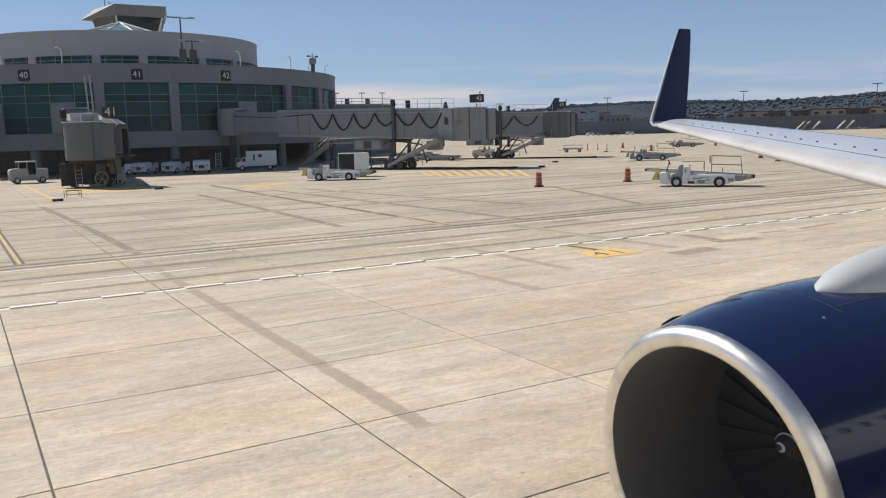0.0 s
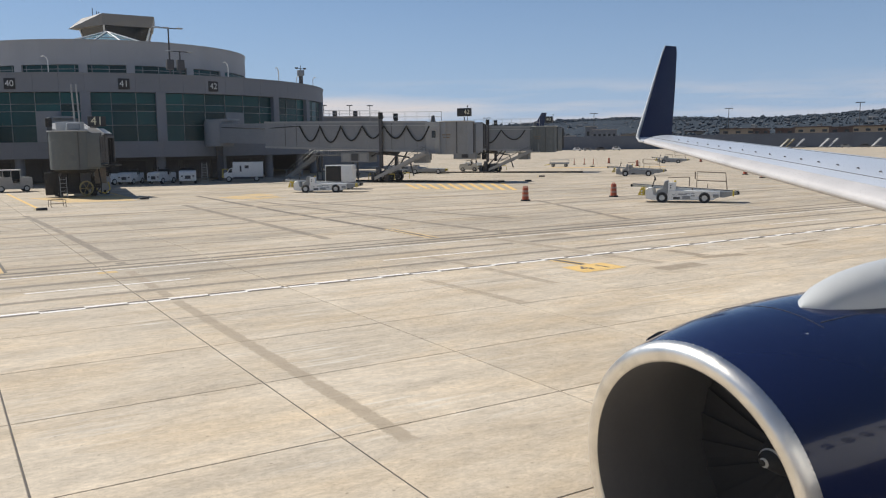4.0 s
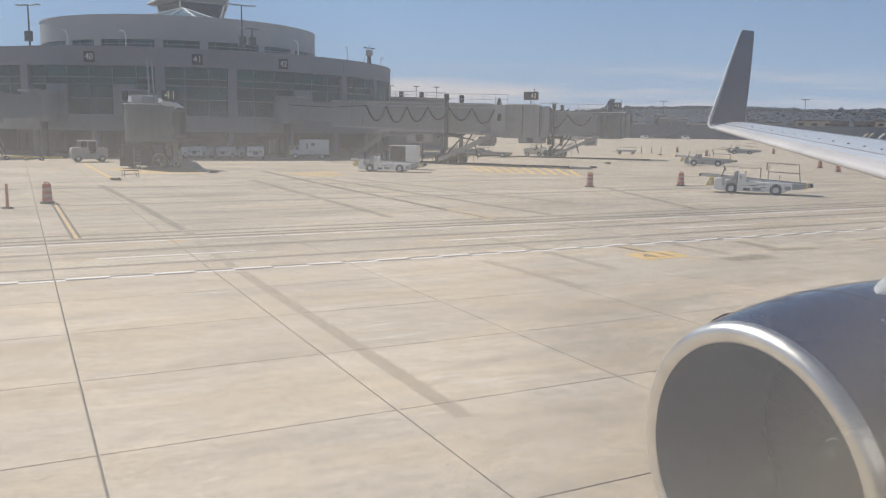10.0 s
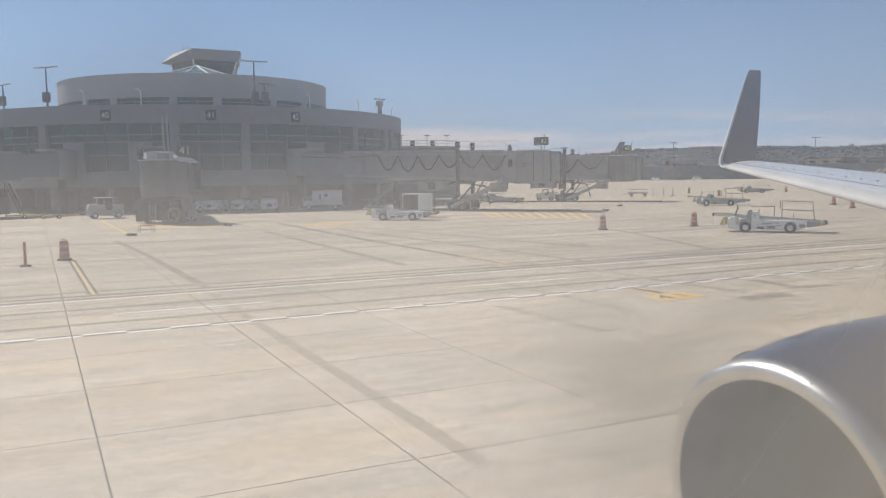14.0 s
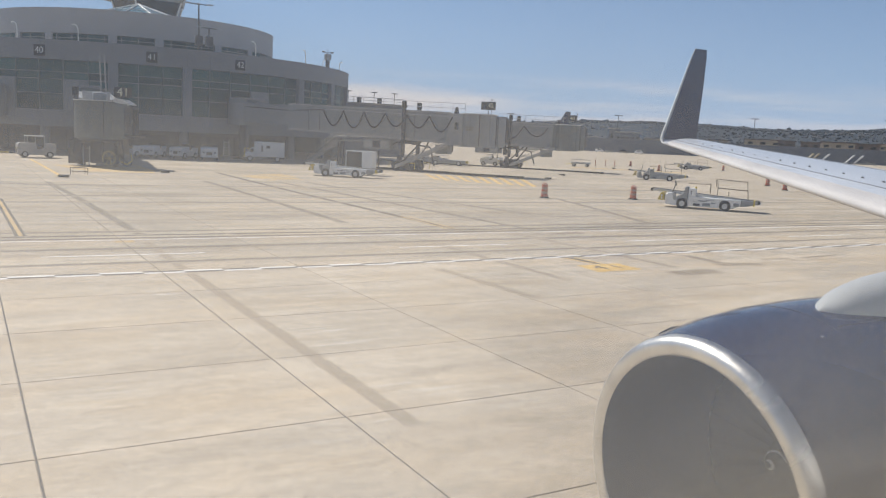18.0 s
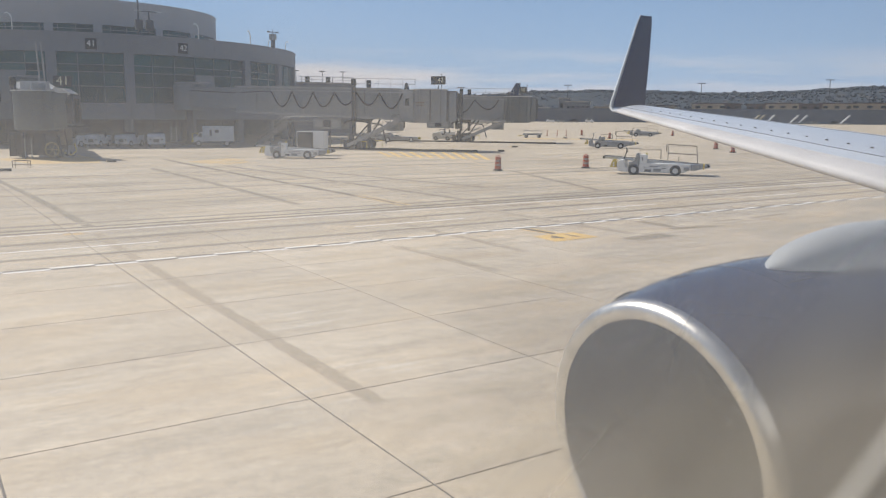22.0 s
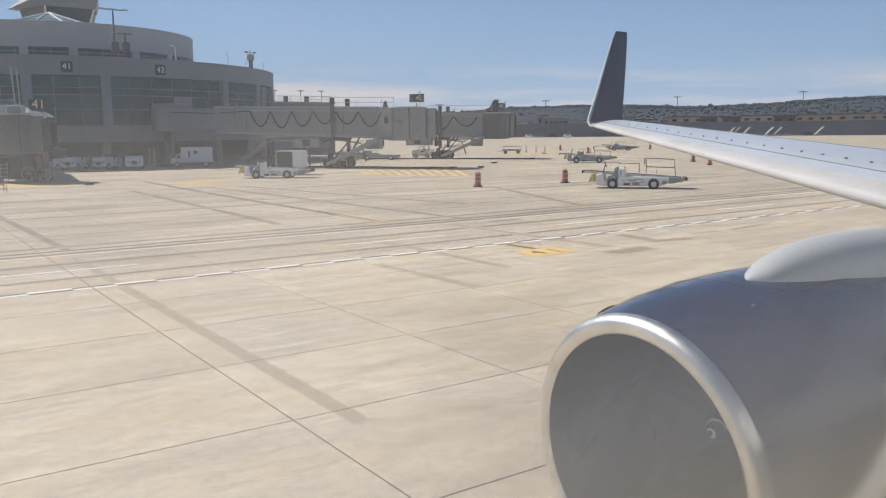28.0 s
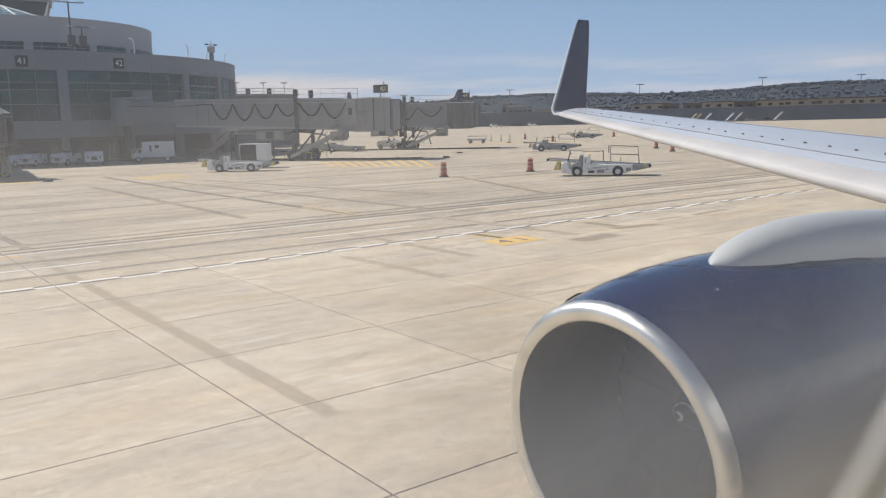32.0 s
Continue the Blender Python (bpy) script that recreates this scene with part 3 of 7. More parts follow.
soft_band("tyre_streak", [[(22.0, 29.1), (21.3, 44), (20.5, 60)], [(26.6, 36.0), (24.8, 46), (22.7, 60)], [(14.4, 33.0), (14.7, 46), (15.0, 60)], [(30.5, 31.0), (36.5, 47)]], 0.8, M_TYRE_MARK,
          "faint rubber streaks left by wheels rolling onto the stand")
soft_band("tyre_streak", [[(-40, 29.35), (5, 29.4), (40, 29.5), (110, 29.7)], [(-40, 30.05), (5, 30.1), (60, 30.4)]], 0.5, M_SKID, "dark streak of rubber beside the roadway line")
for k, (y0, y1, w) in enumerate(((31.0, 31.6, 0.7), (34.85, 34.85, 0.3), (37.95, 37.95, 0.3), (42.5, 43.6, 0.9), (47.0, 45.5, 0.6), (54.0, 55.5, 1.1), (24.1, 24.2, 0.6), (26.9, 27.1, 0.7))):
    soft_band("tyre_streak", [[(-30 + 3 * k, y0), (20, (y0 + y1) / 2), (70 - 2 * k, y1 + 0.4)]], w, M_TYRE_MARK, "faint dark streak of rubber across the apron")
soft_band("removed_line_scar", [[(20.2, 28.6), (20.3, 22.75)], [(20.3, 22.1), (20.4, 19.5)]], 0.75, M_FAINT, "dull brown scar of another removed guide line")
soft_band("oil_stain", [[(19.3, 18.5), (21.3, 18.6)]], 1.3, M_OIL, "dull brown oil stain on the concrete")
soft_band("oil_stain", [[(23.0, 21.7), (22.9, 19.9)], [(22.4, 19.6), (24.3, 19.3)], [(22.1, 28.3), (23.8, 28.3)]], 0.85, M_OIL, "dull brown patches on the concrete")
soft_band("oil_stain", [[(25.4, 20.2), (26.8, 20.1)], [(27.6, 20.1), (30.2, 20.4)]], 0.4, M_OIL, "small dull stains beside a slab joint")
mark("guide_line", [strip(18.05, 30.5, 18.35, 35.5, 0.14), strip(18.45, 30.5, 18.75, 35.5, 0.12)], M_FADED_YELLOW, "faded yellow end of a guide line", 0.005)
# roadway edge: two staggered rows of dashes, white beside black
zw, zb = [], []
for k in range(-30, 72):
    x = 1.97 + 1.05 * k
    hi = k % 2
    zw.append([(x, 22.20 + 0.19 * hi), (x + 1.05, 22.20 + 0.19 * hi), (x + 1.05, 22.39 + 0.19 * hi), (x, 22.39 + 0.19 * hi)])
    zb.append([(x, 22.39 - 0.19 * hi), (x + 1.05, 22.39 - 0.19 * hi), (x + 1.05, 22.58 - 0.19 * hi), (x, 22.58 - 0.19 * hi)])
mark("roadway_edge_line", zw, M_WHITE_LINE, "staggered white dashes along the edge of the service road", 0.005)
mark("roadway_edge_line", zb, M_BLACK_LINE, "black dashes bordering the white roadway edge", 0.005)
mark("roadway_centre_line", [strip(x, 25.6, x + 4.6, 25.6, 0.13) for x in (-37.6, -27, -17.6, -7.6, 1.9, 13.2, 23.6, 34, 44, 54, 64)], M_WHITE_LINE, "thin white dashes along the middle of the service road", 0.005)
mark("roadway_edge_line", [strip(-60, 28.95, 110, 28.95, 0.12)], M_WHITE_LINE, "thin worn white line along the far edge of the service road", 0.005)
mark("yellow_dash", [[(4.3, 28.3), (4.9, 28.3), (4.9, 28.75), (4.3, 28.75)]], M_FADED_YELLOW, "short faded yellow paint block", 0.006)

stand_box = mark("stand_marking", [[(16.95, 19.38), (18.85, 19.45), (18.85, 20.70), (17.1, 20.65)], strip(17.80, 22.1, 17.92, 20.75, 0.11), strip(18.20, 22.1, 18.30, 20.75, 0.11)],
                 M_YELLOW_LINE, "yellow painted stand number box with black digits", 0.006)
mark("guide_line", [strip(18.0, 22.1, 18.1, 20.75, 0.24)], M_BLACK_LINE, "dark core of a short guide line", 0.0058)
lettering("4 1", 0.95, M_BLACK_LINE, stand_box, Matrix.Translation((17.95, 20.03, 0.004)) @ pose(0, 0, 0, 0, 0, 0), "stand_number")
mark("guide_line", [strip(1.66, 30.4, 1.5, 44.6, 0.34)], M_BLACK_LINE, "dark border of a yellow guide line", 0.0045)
mark("guide_line", [strip(1.66, 30.4, 1.5, 44.6, 0.13)], M_FADED_YELLOW, "pale yellow guide line into the stand", 0.0062)
mark("guide_line", [strip(-1.3, 42.0, -3.3, 54.4, 0.12), strip(-4.2, 41.0, -3.4, 57.0, 0.3)], M_FADED_YELLOW, "faded yellow guide line on the apron", 0.005)
soft_band("removed_line_scar", [[(3.55, 46.9), (1.7, 53.9)], [(3.5, 46.8), (0.8, 42.8)], [(-5.0, 40), (-4.0, 66)]], 0.5, M_FAINT, "dull scars of removed paint on the apron")
mark("worn_yellow_patch", [[(19.4, 66.8), (21.5, 68.4), (22.6, 65.5), (20.3, 63.2)], [(21.9, 69.2), (24.2, 70.3), (24.6, 66.8), (22.9, 65.8)], [(20.9, 63.6), (23.9, 65.6), (23.8, 64.0), (21.0, 62.6)]], M_FADED_YELLOW, "worn yellow paint patch on the apron", 0.0035)
mark("equipment_box_line", [strip(5.7, 88, 5.95, 63, 0.24), strip(13.85, 86, 13.7, 71, 0.24)], M_YELLOW_LINE, "bright yellow lines beside the jet bridge wheels", 0.0052)
mark("equipment_box_line", [strip(20.2, 61.5, 24.0, 63.4, 0.25)], M_FADED_YELLOW,
     "faded yellow equipment box lines", 0.005)
mark("worn_yellow_patch", [[(6.6, 78), (13.6, 77), (13.4, 68), (8.5, 69)]], M_FADED_YELLOW, "large worn yellow patch under the jet bridge wheels", 0.003)
mark("hatched_no_parking_zone", [strip(42.0 + 0.95 * k, 76.0 - 0.55 * k, 38.1 + 0.56 * k, 66.7 - 0.92 * k, 0.42) for k in range(10)], M_YELLOW_LINE,
     "yellow diagonal hatching beside the jet bridge", 0.007)
mark("worn_yellow_patch", [[(86, 108), (101, 96), (104, 99), (90, 111)]], M_FADED_YELLOW, "worn yellow paint beside the far jet bridge", 0.004)


# ---- terminal ----
TC, TR = (23.7, 134.6), 31.7
terminal = thing("terminal_building", rz(TC[0], TC[1], 0, -10.0), "round grey terminal concourse with teal glazing and raised drum", "building")
ROWS = ((4.90, 6.81), (6.81, 8.43), (8.43, 9.26), (9.26, 10.6))
PHI = [-77.5 + 5 * k for k in range(33)]
pane_mesh, rail_mesh = [], []
for z0, z1 in ROWS:
    bm = bmesh.new()
    arc(bm, TR - 0.5, TR - 0.42, z0 + 0.05, z1 - 0.05, -2.42, 2.42, 2)
    o = part("pane", bm, M_GLASS, terminal, smooth=False)
    pane_mesh.append(o.data)
    bpy.data.objects.remove(o)
    bm = bmesh.new()
    arc(bm, TR - 0.52, TR - 0.34, z0 - 0.028, z0 + 0.028, -2.5, 2.5, 2)
    o = part("transom", bm, M_MULLION, terminal, smooth=False)
    rail_mesh.append(o.data)
    bpy.data.objects.remove(o)


def wedge(name, r0, r1, z0, z1, half, material, n=2):
    bm = bmesh.new()
    arc(bm, r0, r1, z0, z1, -half, half, n)
    o = part(name, bm, material, None, smooth=False)
    me = o.data
    bpy.data.objects.remove(o)
    return me


band_low = wedge("spandrel_panel", TR - 0.5, TR, 3.02, 4.87, 2.485, M_PANEL)
band_top = wedge("parapet_panel", TR - 0.5, TR, 10.62, 12.72, 2.485, M_PANEL)
coping = wedge("coping", TR - 0.6, TR + 0.08, 12.70, 12.82, 2.5, M_PANEL)
mull = wedge("mullion", TR - 0.54, TR - 0.34, 4.88, 10.62, 0.055, M_MULLION, 1)
solid = wedge("solid_panel", TR - 0.45, TR - 0.2, 4.9, 8.42, 2.45, M_BRIDGE)
for phi in PHI:
    rot = rz(0, 0, 0, phi)
    part("spandrel_panel", None, None, terminal, m=rot, mesh=band_low)
    part("parapet_panel", None, None, terminal, m=rot, mesh=band_top)
    part("coping", None, None, terminal, m=rot, mesh=coping)
    for row in range(4):
        if phi in (-27.5, -12.5, 27.5) and row < 2:
            continue
        part("pane", None, None, terminal, m=rot, mesh=pane_mesh[row])
        part("transom", None, None, terminal, m=rot, mesh=rail_mesh[row])
    if phi in (-27.5, -12.5, 27.5):
        part("solid_panel", None, None, terminal, "grey panel where the jet bridge joins", m=rot, mesh=solid)
    part("mullion", None, None, terminal, m=rz(0, 0, 0, phi - 2.5), mesh=mull)
pillar = wedge("pillar", TR - 0.55, TR + 0.12, 4.85, 10.66, 1.0, M_PANEL)
for phi in (-80, -65, -50, -35, -5, 10, 40, 55, 70, 85):
    part("pillar", None, None, terminal, m=rz(0, 0, 0, phi), mesh=pillar)
bm = bmesh.new()
cyl(bm, (0, -TR + 1.6, 0), (0, -TR + 1.6, 3.1), 0.55, n=20)
col = part("ground_floor_column", bm, M_PANEL, terminal, m=rz(0, 0, 0, -35))
for phi in (-65, -50, -20, -5, 10, 25, 40, 55, 70):
    part("ground_floor_column", None, None, terminal, m=rz(0, 0, 0, phi), mesh=col.data)
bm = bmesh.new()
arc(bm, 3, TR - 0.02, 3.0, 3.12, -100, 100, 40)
part("soffit", bm, M_DARK, terminal, "underside over the baggage level, coloured dark for its shade", smooth=False)
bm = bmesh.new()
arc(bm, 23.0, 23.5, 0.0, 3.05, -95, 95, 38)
part("ground_floor_wall", bm, M_DARK, terminal, "recessed wall of the baggage level, coloured dark for its shade", smooth=False)
bm = bmesh.new()
box(bm, (0, -23.56, 1.26), (3.2, 0.12, 2.5))
shutter = part("shutter_door", bm, M_BRIDGE_DARK, terminal, "dark roller shutter of the baggage level", m=rz(0, 0, 0, -85), smooth=False)
for phi in range(-75, 90, 10):
    part("shutter_door", None, None, terminal, m=rz(0, 0, 0, phi), mesh=shutter.data)
bm = bmesh.new()
arc(bm, 1, TR - 0.55, 4.75, 4.87, -100, 100, 40)
part("floor_slab", bm, M_PANEL, terminal, smooth=False)
bm = bmesh.new()
arc(bm, 1, TR - 0.5, 12.0, 12.2, -180, 180, 60)
part("roof", bm, M_ROOF, terminal, smooth=False)
bm = bmesh.new()
arc(bm, TR - 0.5, TR - 0.05, 0, 12.7, 85, 280, 40)
part("rear_wall", bm, M_PANEL, terminal, smooth=False)
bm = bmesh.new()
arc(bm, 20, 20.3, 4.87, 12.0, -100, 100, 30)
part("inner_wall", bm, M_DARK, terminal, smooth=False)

# raised drum with a band of windows, and a glass cone on top
DR = 19.9
d_pane = wedge("clerestory_pane", DR - 0.35, DR - 0.28, 13.0, 14.75, 2.95, M_GLASS)
d_top = wedge("drum_panel", DR - 0.4, DR, 14.8, 17.85, 2.99, M_DRUM)
d_low = wedge("drum_panel", DR - 0.4, DR - 0.02, 12.1, 13.0, 2.99, M_DRUM)
d_cap = wedge("drum_coping", DR - 0.5, DR + 0.1, 17.83, 17.97, 3.0, M_DRUM)
d_pier = wedge("drum_pier", DR - 0.4, DR + 0.02, 12.9, 14.85, 1.5, M_DRUM)
d_bar = wedge("clerestory_bar", DR - 0.37, DR - 0.24, 13.0, 14.8, 0.12, M_MULLION)
d_rail = wedge("clerestory_rail", DR - 0.37, DR - 0.24, 14.22, 14.3, 3.0, M_MULLION)
for k in range(60):
    phi = -177 + 6 * k
    rot = rz(0, 0, 0, phi)
    part("drum_panel", None, None, terminal, m=rot, mesh=d_top)
    part("drum_coping", None, None, terminal, m=rot, mesh=d_cap)
    part("drum_panel", None, None, terminal, m=rot, mesh=d_low)
    if abs(phi) < 100:
        part("clerestory_pane", None, None, terminal, m=rot, mesh=d_pane)
        part("clerestory_rail", None, None, terminal, m=rot, mesh=d_rail)
        part("clerestory_bar", None, None, terminal, m=rz(0, 0, 0, phi - 3), mesh=d_bar)
for phi in (-78, -48, -33, -9, 7.5, 31, 49, 78):
    part("drum_pier", None, None, terminal, m=rz(0, 0, 0, phi), mesh=d_pier)
bm = bmesh.new()
arc(bm, DR - 0.6, DR - 0.45, 12.1, 17.8, 95, 265, 30)
part("drum_rear_wall", bm, M_DRUM, terminal, smooth=False)
bm = bmesh.new()
arc(bm, 0.3, DR - 0.45, 17.2, 17.4, -180, 180, 60)
part("drum_roof", bm, M_ROOF, terminal, smooth=False)
CONE_R, CONE_Z0, CONE_Z1 = 12.4, 17.7, 21.45
for k in range(12):
    a0, a1 = radians(30 * k - 15), radians(30 * k + 15)
    bm = bmesh.new()
    vs = [bm.verts.new(p) for p in ((CONE_R * math.sin(a0), -CONE_R * math.cos(a0), CONE_Z0), (CONE_R * math.sin(a1), -CONE_R * math.cos(a1), CONE_Z0), (0, 0, CONE_Z1))]
    lo = [bm.verts.new((v.co.x * 0.98, v.co.y * 0.98, v.co.z - 0.12)) for v in vs]
    bm.faces.new(vs)
    bm.faces.new(lo[::-1])
    for i in range(3):
        bm.faces.new((vs[i], lo[i], lo[(i + 1) % 3], vs[(i + 1) % 3]))
    part("skylight_pane", bm, M_SKYLIGHT, terminal, smooth=False)
    bm = bmesh.new()
    tube(bm, [(CONE_R * math.sin(a0), -CONE_R * math.cos(a0), CONE_Z0 + 0.05), (0, 0, CONE_Z1 + 0.08)], 0.10)
    part("skylight_rib", bm, M_LETTER, terminal)
for rr in (0.35, 0.6, 0.82):
    bm = bmesh.new()
    pts = [(CONE_R * rr * math.sin(radians(30 * k - 15)), -CONE_R * rr * math.cos(radians(30 * k - 15)), CONE_Z1 + (CONE_Z0 - CONE_Z1) * rr + 0.04) for k in range(13)]
    tube(bm, pts, 0.06)
    part("skylight_ring", bm, M_LETTER, terminal)

# gate numbers on the parapet
for phi, txt in ((-19.5, "40"), (2.7, "41"), (21.9, "42")):
    bm = bmesh.new()
    box(bm, (0, -TR - 0.06, 11.55), (1.25, 0.10, 1.25), bevel=0.02)
    plate_ob = part("gate_sign", bm, M_BLACK, terminal, "square black gate number sign", m=rz(0, 0, 0, phi))
    lettering(txt, 1.0, M_LETTER, plate_ob, pose(0, -TR - 0.125, 11.55, 90, 0, 0))

# curved service pipes and lamp brackets on the roof edge
for phi in (-27, -13, 29, 48):
    bm = bmesh.new()
    y = -TR + 2.4
    tube(bm, [(0, y, 12.2), (0, y, 14.3), (-0.15, y, 14.7), (-0.45, y, 14.9), (-0.7, y, 14.8)], 0.07)
    part("roof_vent_pipe", bm, M_LETTER, terminal, "white curved vent pipe", m=rz(0, 0, 0, phi))


def roof_mast(phi, height, twin):
    """A floodlight mast on the terminal roof: pole, control box, cross arm and lamp heads."""
    a = radians(phi - 10)
    r = TR - 1.6
    th = thing("roof_floodlight_mast", rz(TC[0] + r * math.sin(a), TC[1] - r * math.cos(a), 12.2, phi - 10), "grey floodlight mast with flat lamp heads on the terminal roof", "light mast", "roof masts")
    bm = bmesh.new()
    cyl(bm, (0, 0, 0), (0, 0, height), 0.13, 0.08, 10)
    part("pole", bm, M_BRIDGE_DARK, th)
    bm = bmesh.new()
    box(bm, (0, -0.1, 1.9), (0.85, 0.5, 1.2), bevel=0.03)
    part("control_box", bm, M_BRIDGE_DARK, th)
    bm = bmesh.new()
    tube(bm, [(-1.1, 0, height - 0.1), (1.1, 0, height - 0.1)], 0.06)
    part("cross_arm", bm, M_BRIDGE_DARK, th)
    for sx in ((-1.25, 1.25) if not twin else (-1.35, -0.3, 1.35)):
        bm = bmesh.new()
        box(bm, (sx, 0, height - 0.05), (0.75, 0.5, 0.14), bevel=0.03)
        part("lamp_head", bm, M_STEEL, th)
    return th


roof_mast(13.2, 6.3, True)
roof_mast(15.6, 3.6, False)
roof_mast(-36.0, 5.6, True)
roof_mast(-52.0, 4.0, False)

# antenna column near the roof's end
th = thing("roof_equipment_column", rz(47.9, 118.7, 12.2, 20), "grey column with round cowl and antennas on the roof", "roof equipment")
bm = bmesh.new()
cyl(bm, (0, 0, 0), (0, 0, 2.4), 0.33, 0.30, 14)
part("column", bm, M_BRIDGE_DARK, th)
bm = bmesh.new()
box(bm, (0, 0, 2.75), (0.9, 0.7, 0.9), bevel=0.12)
part("cowl", bm, M_BRIDGE, th)
bm = bmesh.new()
tube(bm, [(0, 0, 3.1), (0, 0, 3.9)], 0.05)
tube(bm, [(-0.8, 0, 3.4), (0.8, 0, 3.4)], 0.04)
box(bm, (-0.8, 0, 3.45), (0.4, 0.3, 0.2))
box(bm, (0.8, 0, 3.45), (0.4, 0.3, 0.2))
part("antenna", bm, M_BRIDGE_DARK, th)
bm = bmesh.new()
tube(bm, [(2.4, 0, 0), (2.4, 0, 2.0), (2.7, 0, 2.3), (3.0, 0, 2.2)], 0.06)
tube(bm, [(-0.9, 0, 0), (-0.9, 0, 2.0), (-0.6, 0, 2.3), (-0.4, 0, 2.2)], 0.06)
part("goose_neck_pipe", bm, M_LETTER, th)

# control tower cab behind the drum
tw = thing("ramp_control_tower", rz(33.8, 187.0, 0, -10.0), "beige ramp control tower with dark slanted windows", "tower")
bm = bmesh.new()
cyl(bm, (0, 0, 0), (0, 0, 25.5), 5.0, 5.0, 8)
part("shaft", bm, M_TOWER, tw, smooth=False)


def frustum(bm, lo, hi, z0, z1):
    a = [bm.verts.new((x, y, z0)) for x, y in lo]
    b = [bm.verts.new((x, y, z1)) for x, y in hi]
    bm.faces.new(a[::-1])
    bm.faces.new(b)
    for i in range(len(lo)):
        j = (i + 1) % len(lo)
        bm.faces.new((a[i], a[j], b[j], b[i]))


cab_lo = [(-5.0, 1.0), (-1.2, -6.0), (6.2, -4.0), (7.0, 3.5), (0.5, 7.0)]
cab_hi = [(-6.0, 1.2), (-1.4, -6.9), (7.4, -4.6), (8.0, 4.0), (0.5, 8.0)]
bm = bmesh.new()
frustum(bm, cab_lo, cab_hi, 25.2, 28.85)
part("cab_glazing", bm, M_GLASS_DARK, tw, "dark slanted cab windows", smooth=False)
for (x0, y0), (x1, y1) in zip(cab_lo, cab_hi):
    bm = bmesh.new()
    tube(bm, [(x0 * 1.01, y0 * 1.01, 25.2), (x1 * 1.01, y1 * 1.01, 28.8)], 0.16)
    part("cab_window_frame", bm, M_LETTER, tw)
bm = bmesh.new()
frustum(bm, [(-8.3, 1.5), (-1.5, -7.3), (7.7, -5.0), (8.4, 4.4), (0.6, 8.6)], [(-5.6, 1.2), (-1.6, -7.5), (8.3, -5.3), (8.9, 4.7), (0.6, 8.8)], 28.8, 31.0)
part("roof_fascia", bm, M_TOWER, tw, "deep beige slanted roof fascia", smooth=False)
bm = bmesh.new()
for x, h in ((-3.4, 1.6), (-2.6, 1.0), (-2.2, 0.9)):
    tube(bm, [(x, -3, 30.9), (x, -3, 31.0 + h)], 0.07)
part("roof_antenna", bm, M_BRIDGE_DARK, tw)

# lower concourse wing on the far side, and the next concourse behind the bridges
def long_block(name, m, length, depth, height, label, cols, glass_z):
    th = thing(name, m, label, "building")
    bm = bmesh.new()
    box(bm, (length / 2, depth / 2, height / 2), (length, depth, height))
    part("wall", bm, M_PANEL, th, smooth=False)
    bm = bmesh.new()
    box(bm, (length / 2, depth / 2, height + 0.15), (length + 0.5, depth + 0.5, 0.3))
    part("roof", bm, M_ROOF, th, smooth=False)
    bm = bmesh.new()
    w = length / cols
    box(bm, (w / 2, -0.04, 0), (w * 0.86, 0.08, glass_z[1] - glass_z[0]))
    o = part("window", bm, M_GLASS, th, m=Matrix.Translation((0, 0, sum(glass_z) / 2)), smooth=False)
    for k in range(1, cols):
        part("window", None, None, th, m=Matrix.Translation((k * w, 0, sum(glass_z) / 2)), mesh=o.data)
    return th


long_block("concourse_wing", rz(-75, 178, 0, -12), 72, 25, 12.2, "long grey concourse wing with a row of teal windows", 18, (5.2, 9.8))
north = long_block("far_concourse", rz(56.5, 142, 0, -8), 16, 20, 9.2, "low grey concourse behind the jet bridges", 5, (4.8, 7.0))
bm = bmesh.new()
for k in range(9):
    tube(bm, [(k * 1.95, 0.3, 9.4), (k * 1.95, 0.3, 10.5)], 0.05)
tube(bm, [(0, 0.3, 10.5), (15.6, 0.3, 10.5)], 0.05)
tube(bm, [(0, 0.3, 9.95), (15.6, 0.3, 9.95)], 0.04)
part("roof_railing", bm, M_STEEL, north)
for x in (3, 8, 12):
    bm = bmesh.new()
    cyl(bm, (x, 4, 9.3), (x, 4, 10.6), 0.45, n=12)
    part("roof_vent", bm, M_BRIDGE_DARK, north)
    bm = bmesh.new()
    tube(bm, [(x + 2.6, 3, 9.3), (x + 2.6, 3, 11.6)], 0.06)
    box(bm, (x + 2.6, 3, 11.6), (1.1, 0.3, 0.15))
    part("roof_lamp", bm, M_BRIDGE_DARK, north)


# ---- the airliner: fuselage, wing, engine ----
jet = thing("airliner", pose(0, 0, 0), "narrow-body airliner with white fuselage and navy blue engine and winglet", "airplane")
FC, FR = (-1.752, 3.33), 1.88        # axis (y, z) and radius of the fuselage
WX, WZ0, WZ1, WHW = 0.024, 3.806, 4.18, 0.14      # the window: centre x, sill, head, half width
ROW_X = 0.078      # the other cabin windows are spaced from here
a_lo, a_hi = math.asin((WZ0 - 0.06 - FC[1]) / FR), math.asin((WZ1 + 0.06 - FC[1]) / FR)


def skin(x, a, out=0.0):
    return (x, FC[0] + (FR + out) * math.cos(a), FC[1] + (FR + out) * math.sin(a))


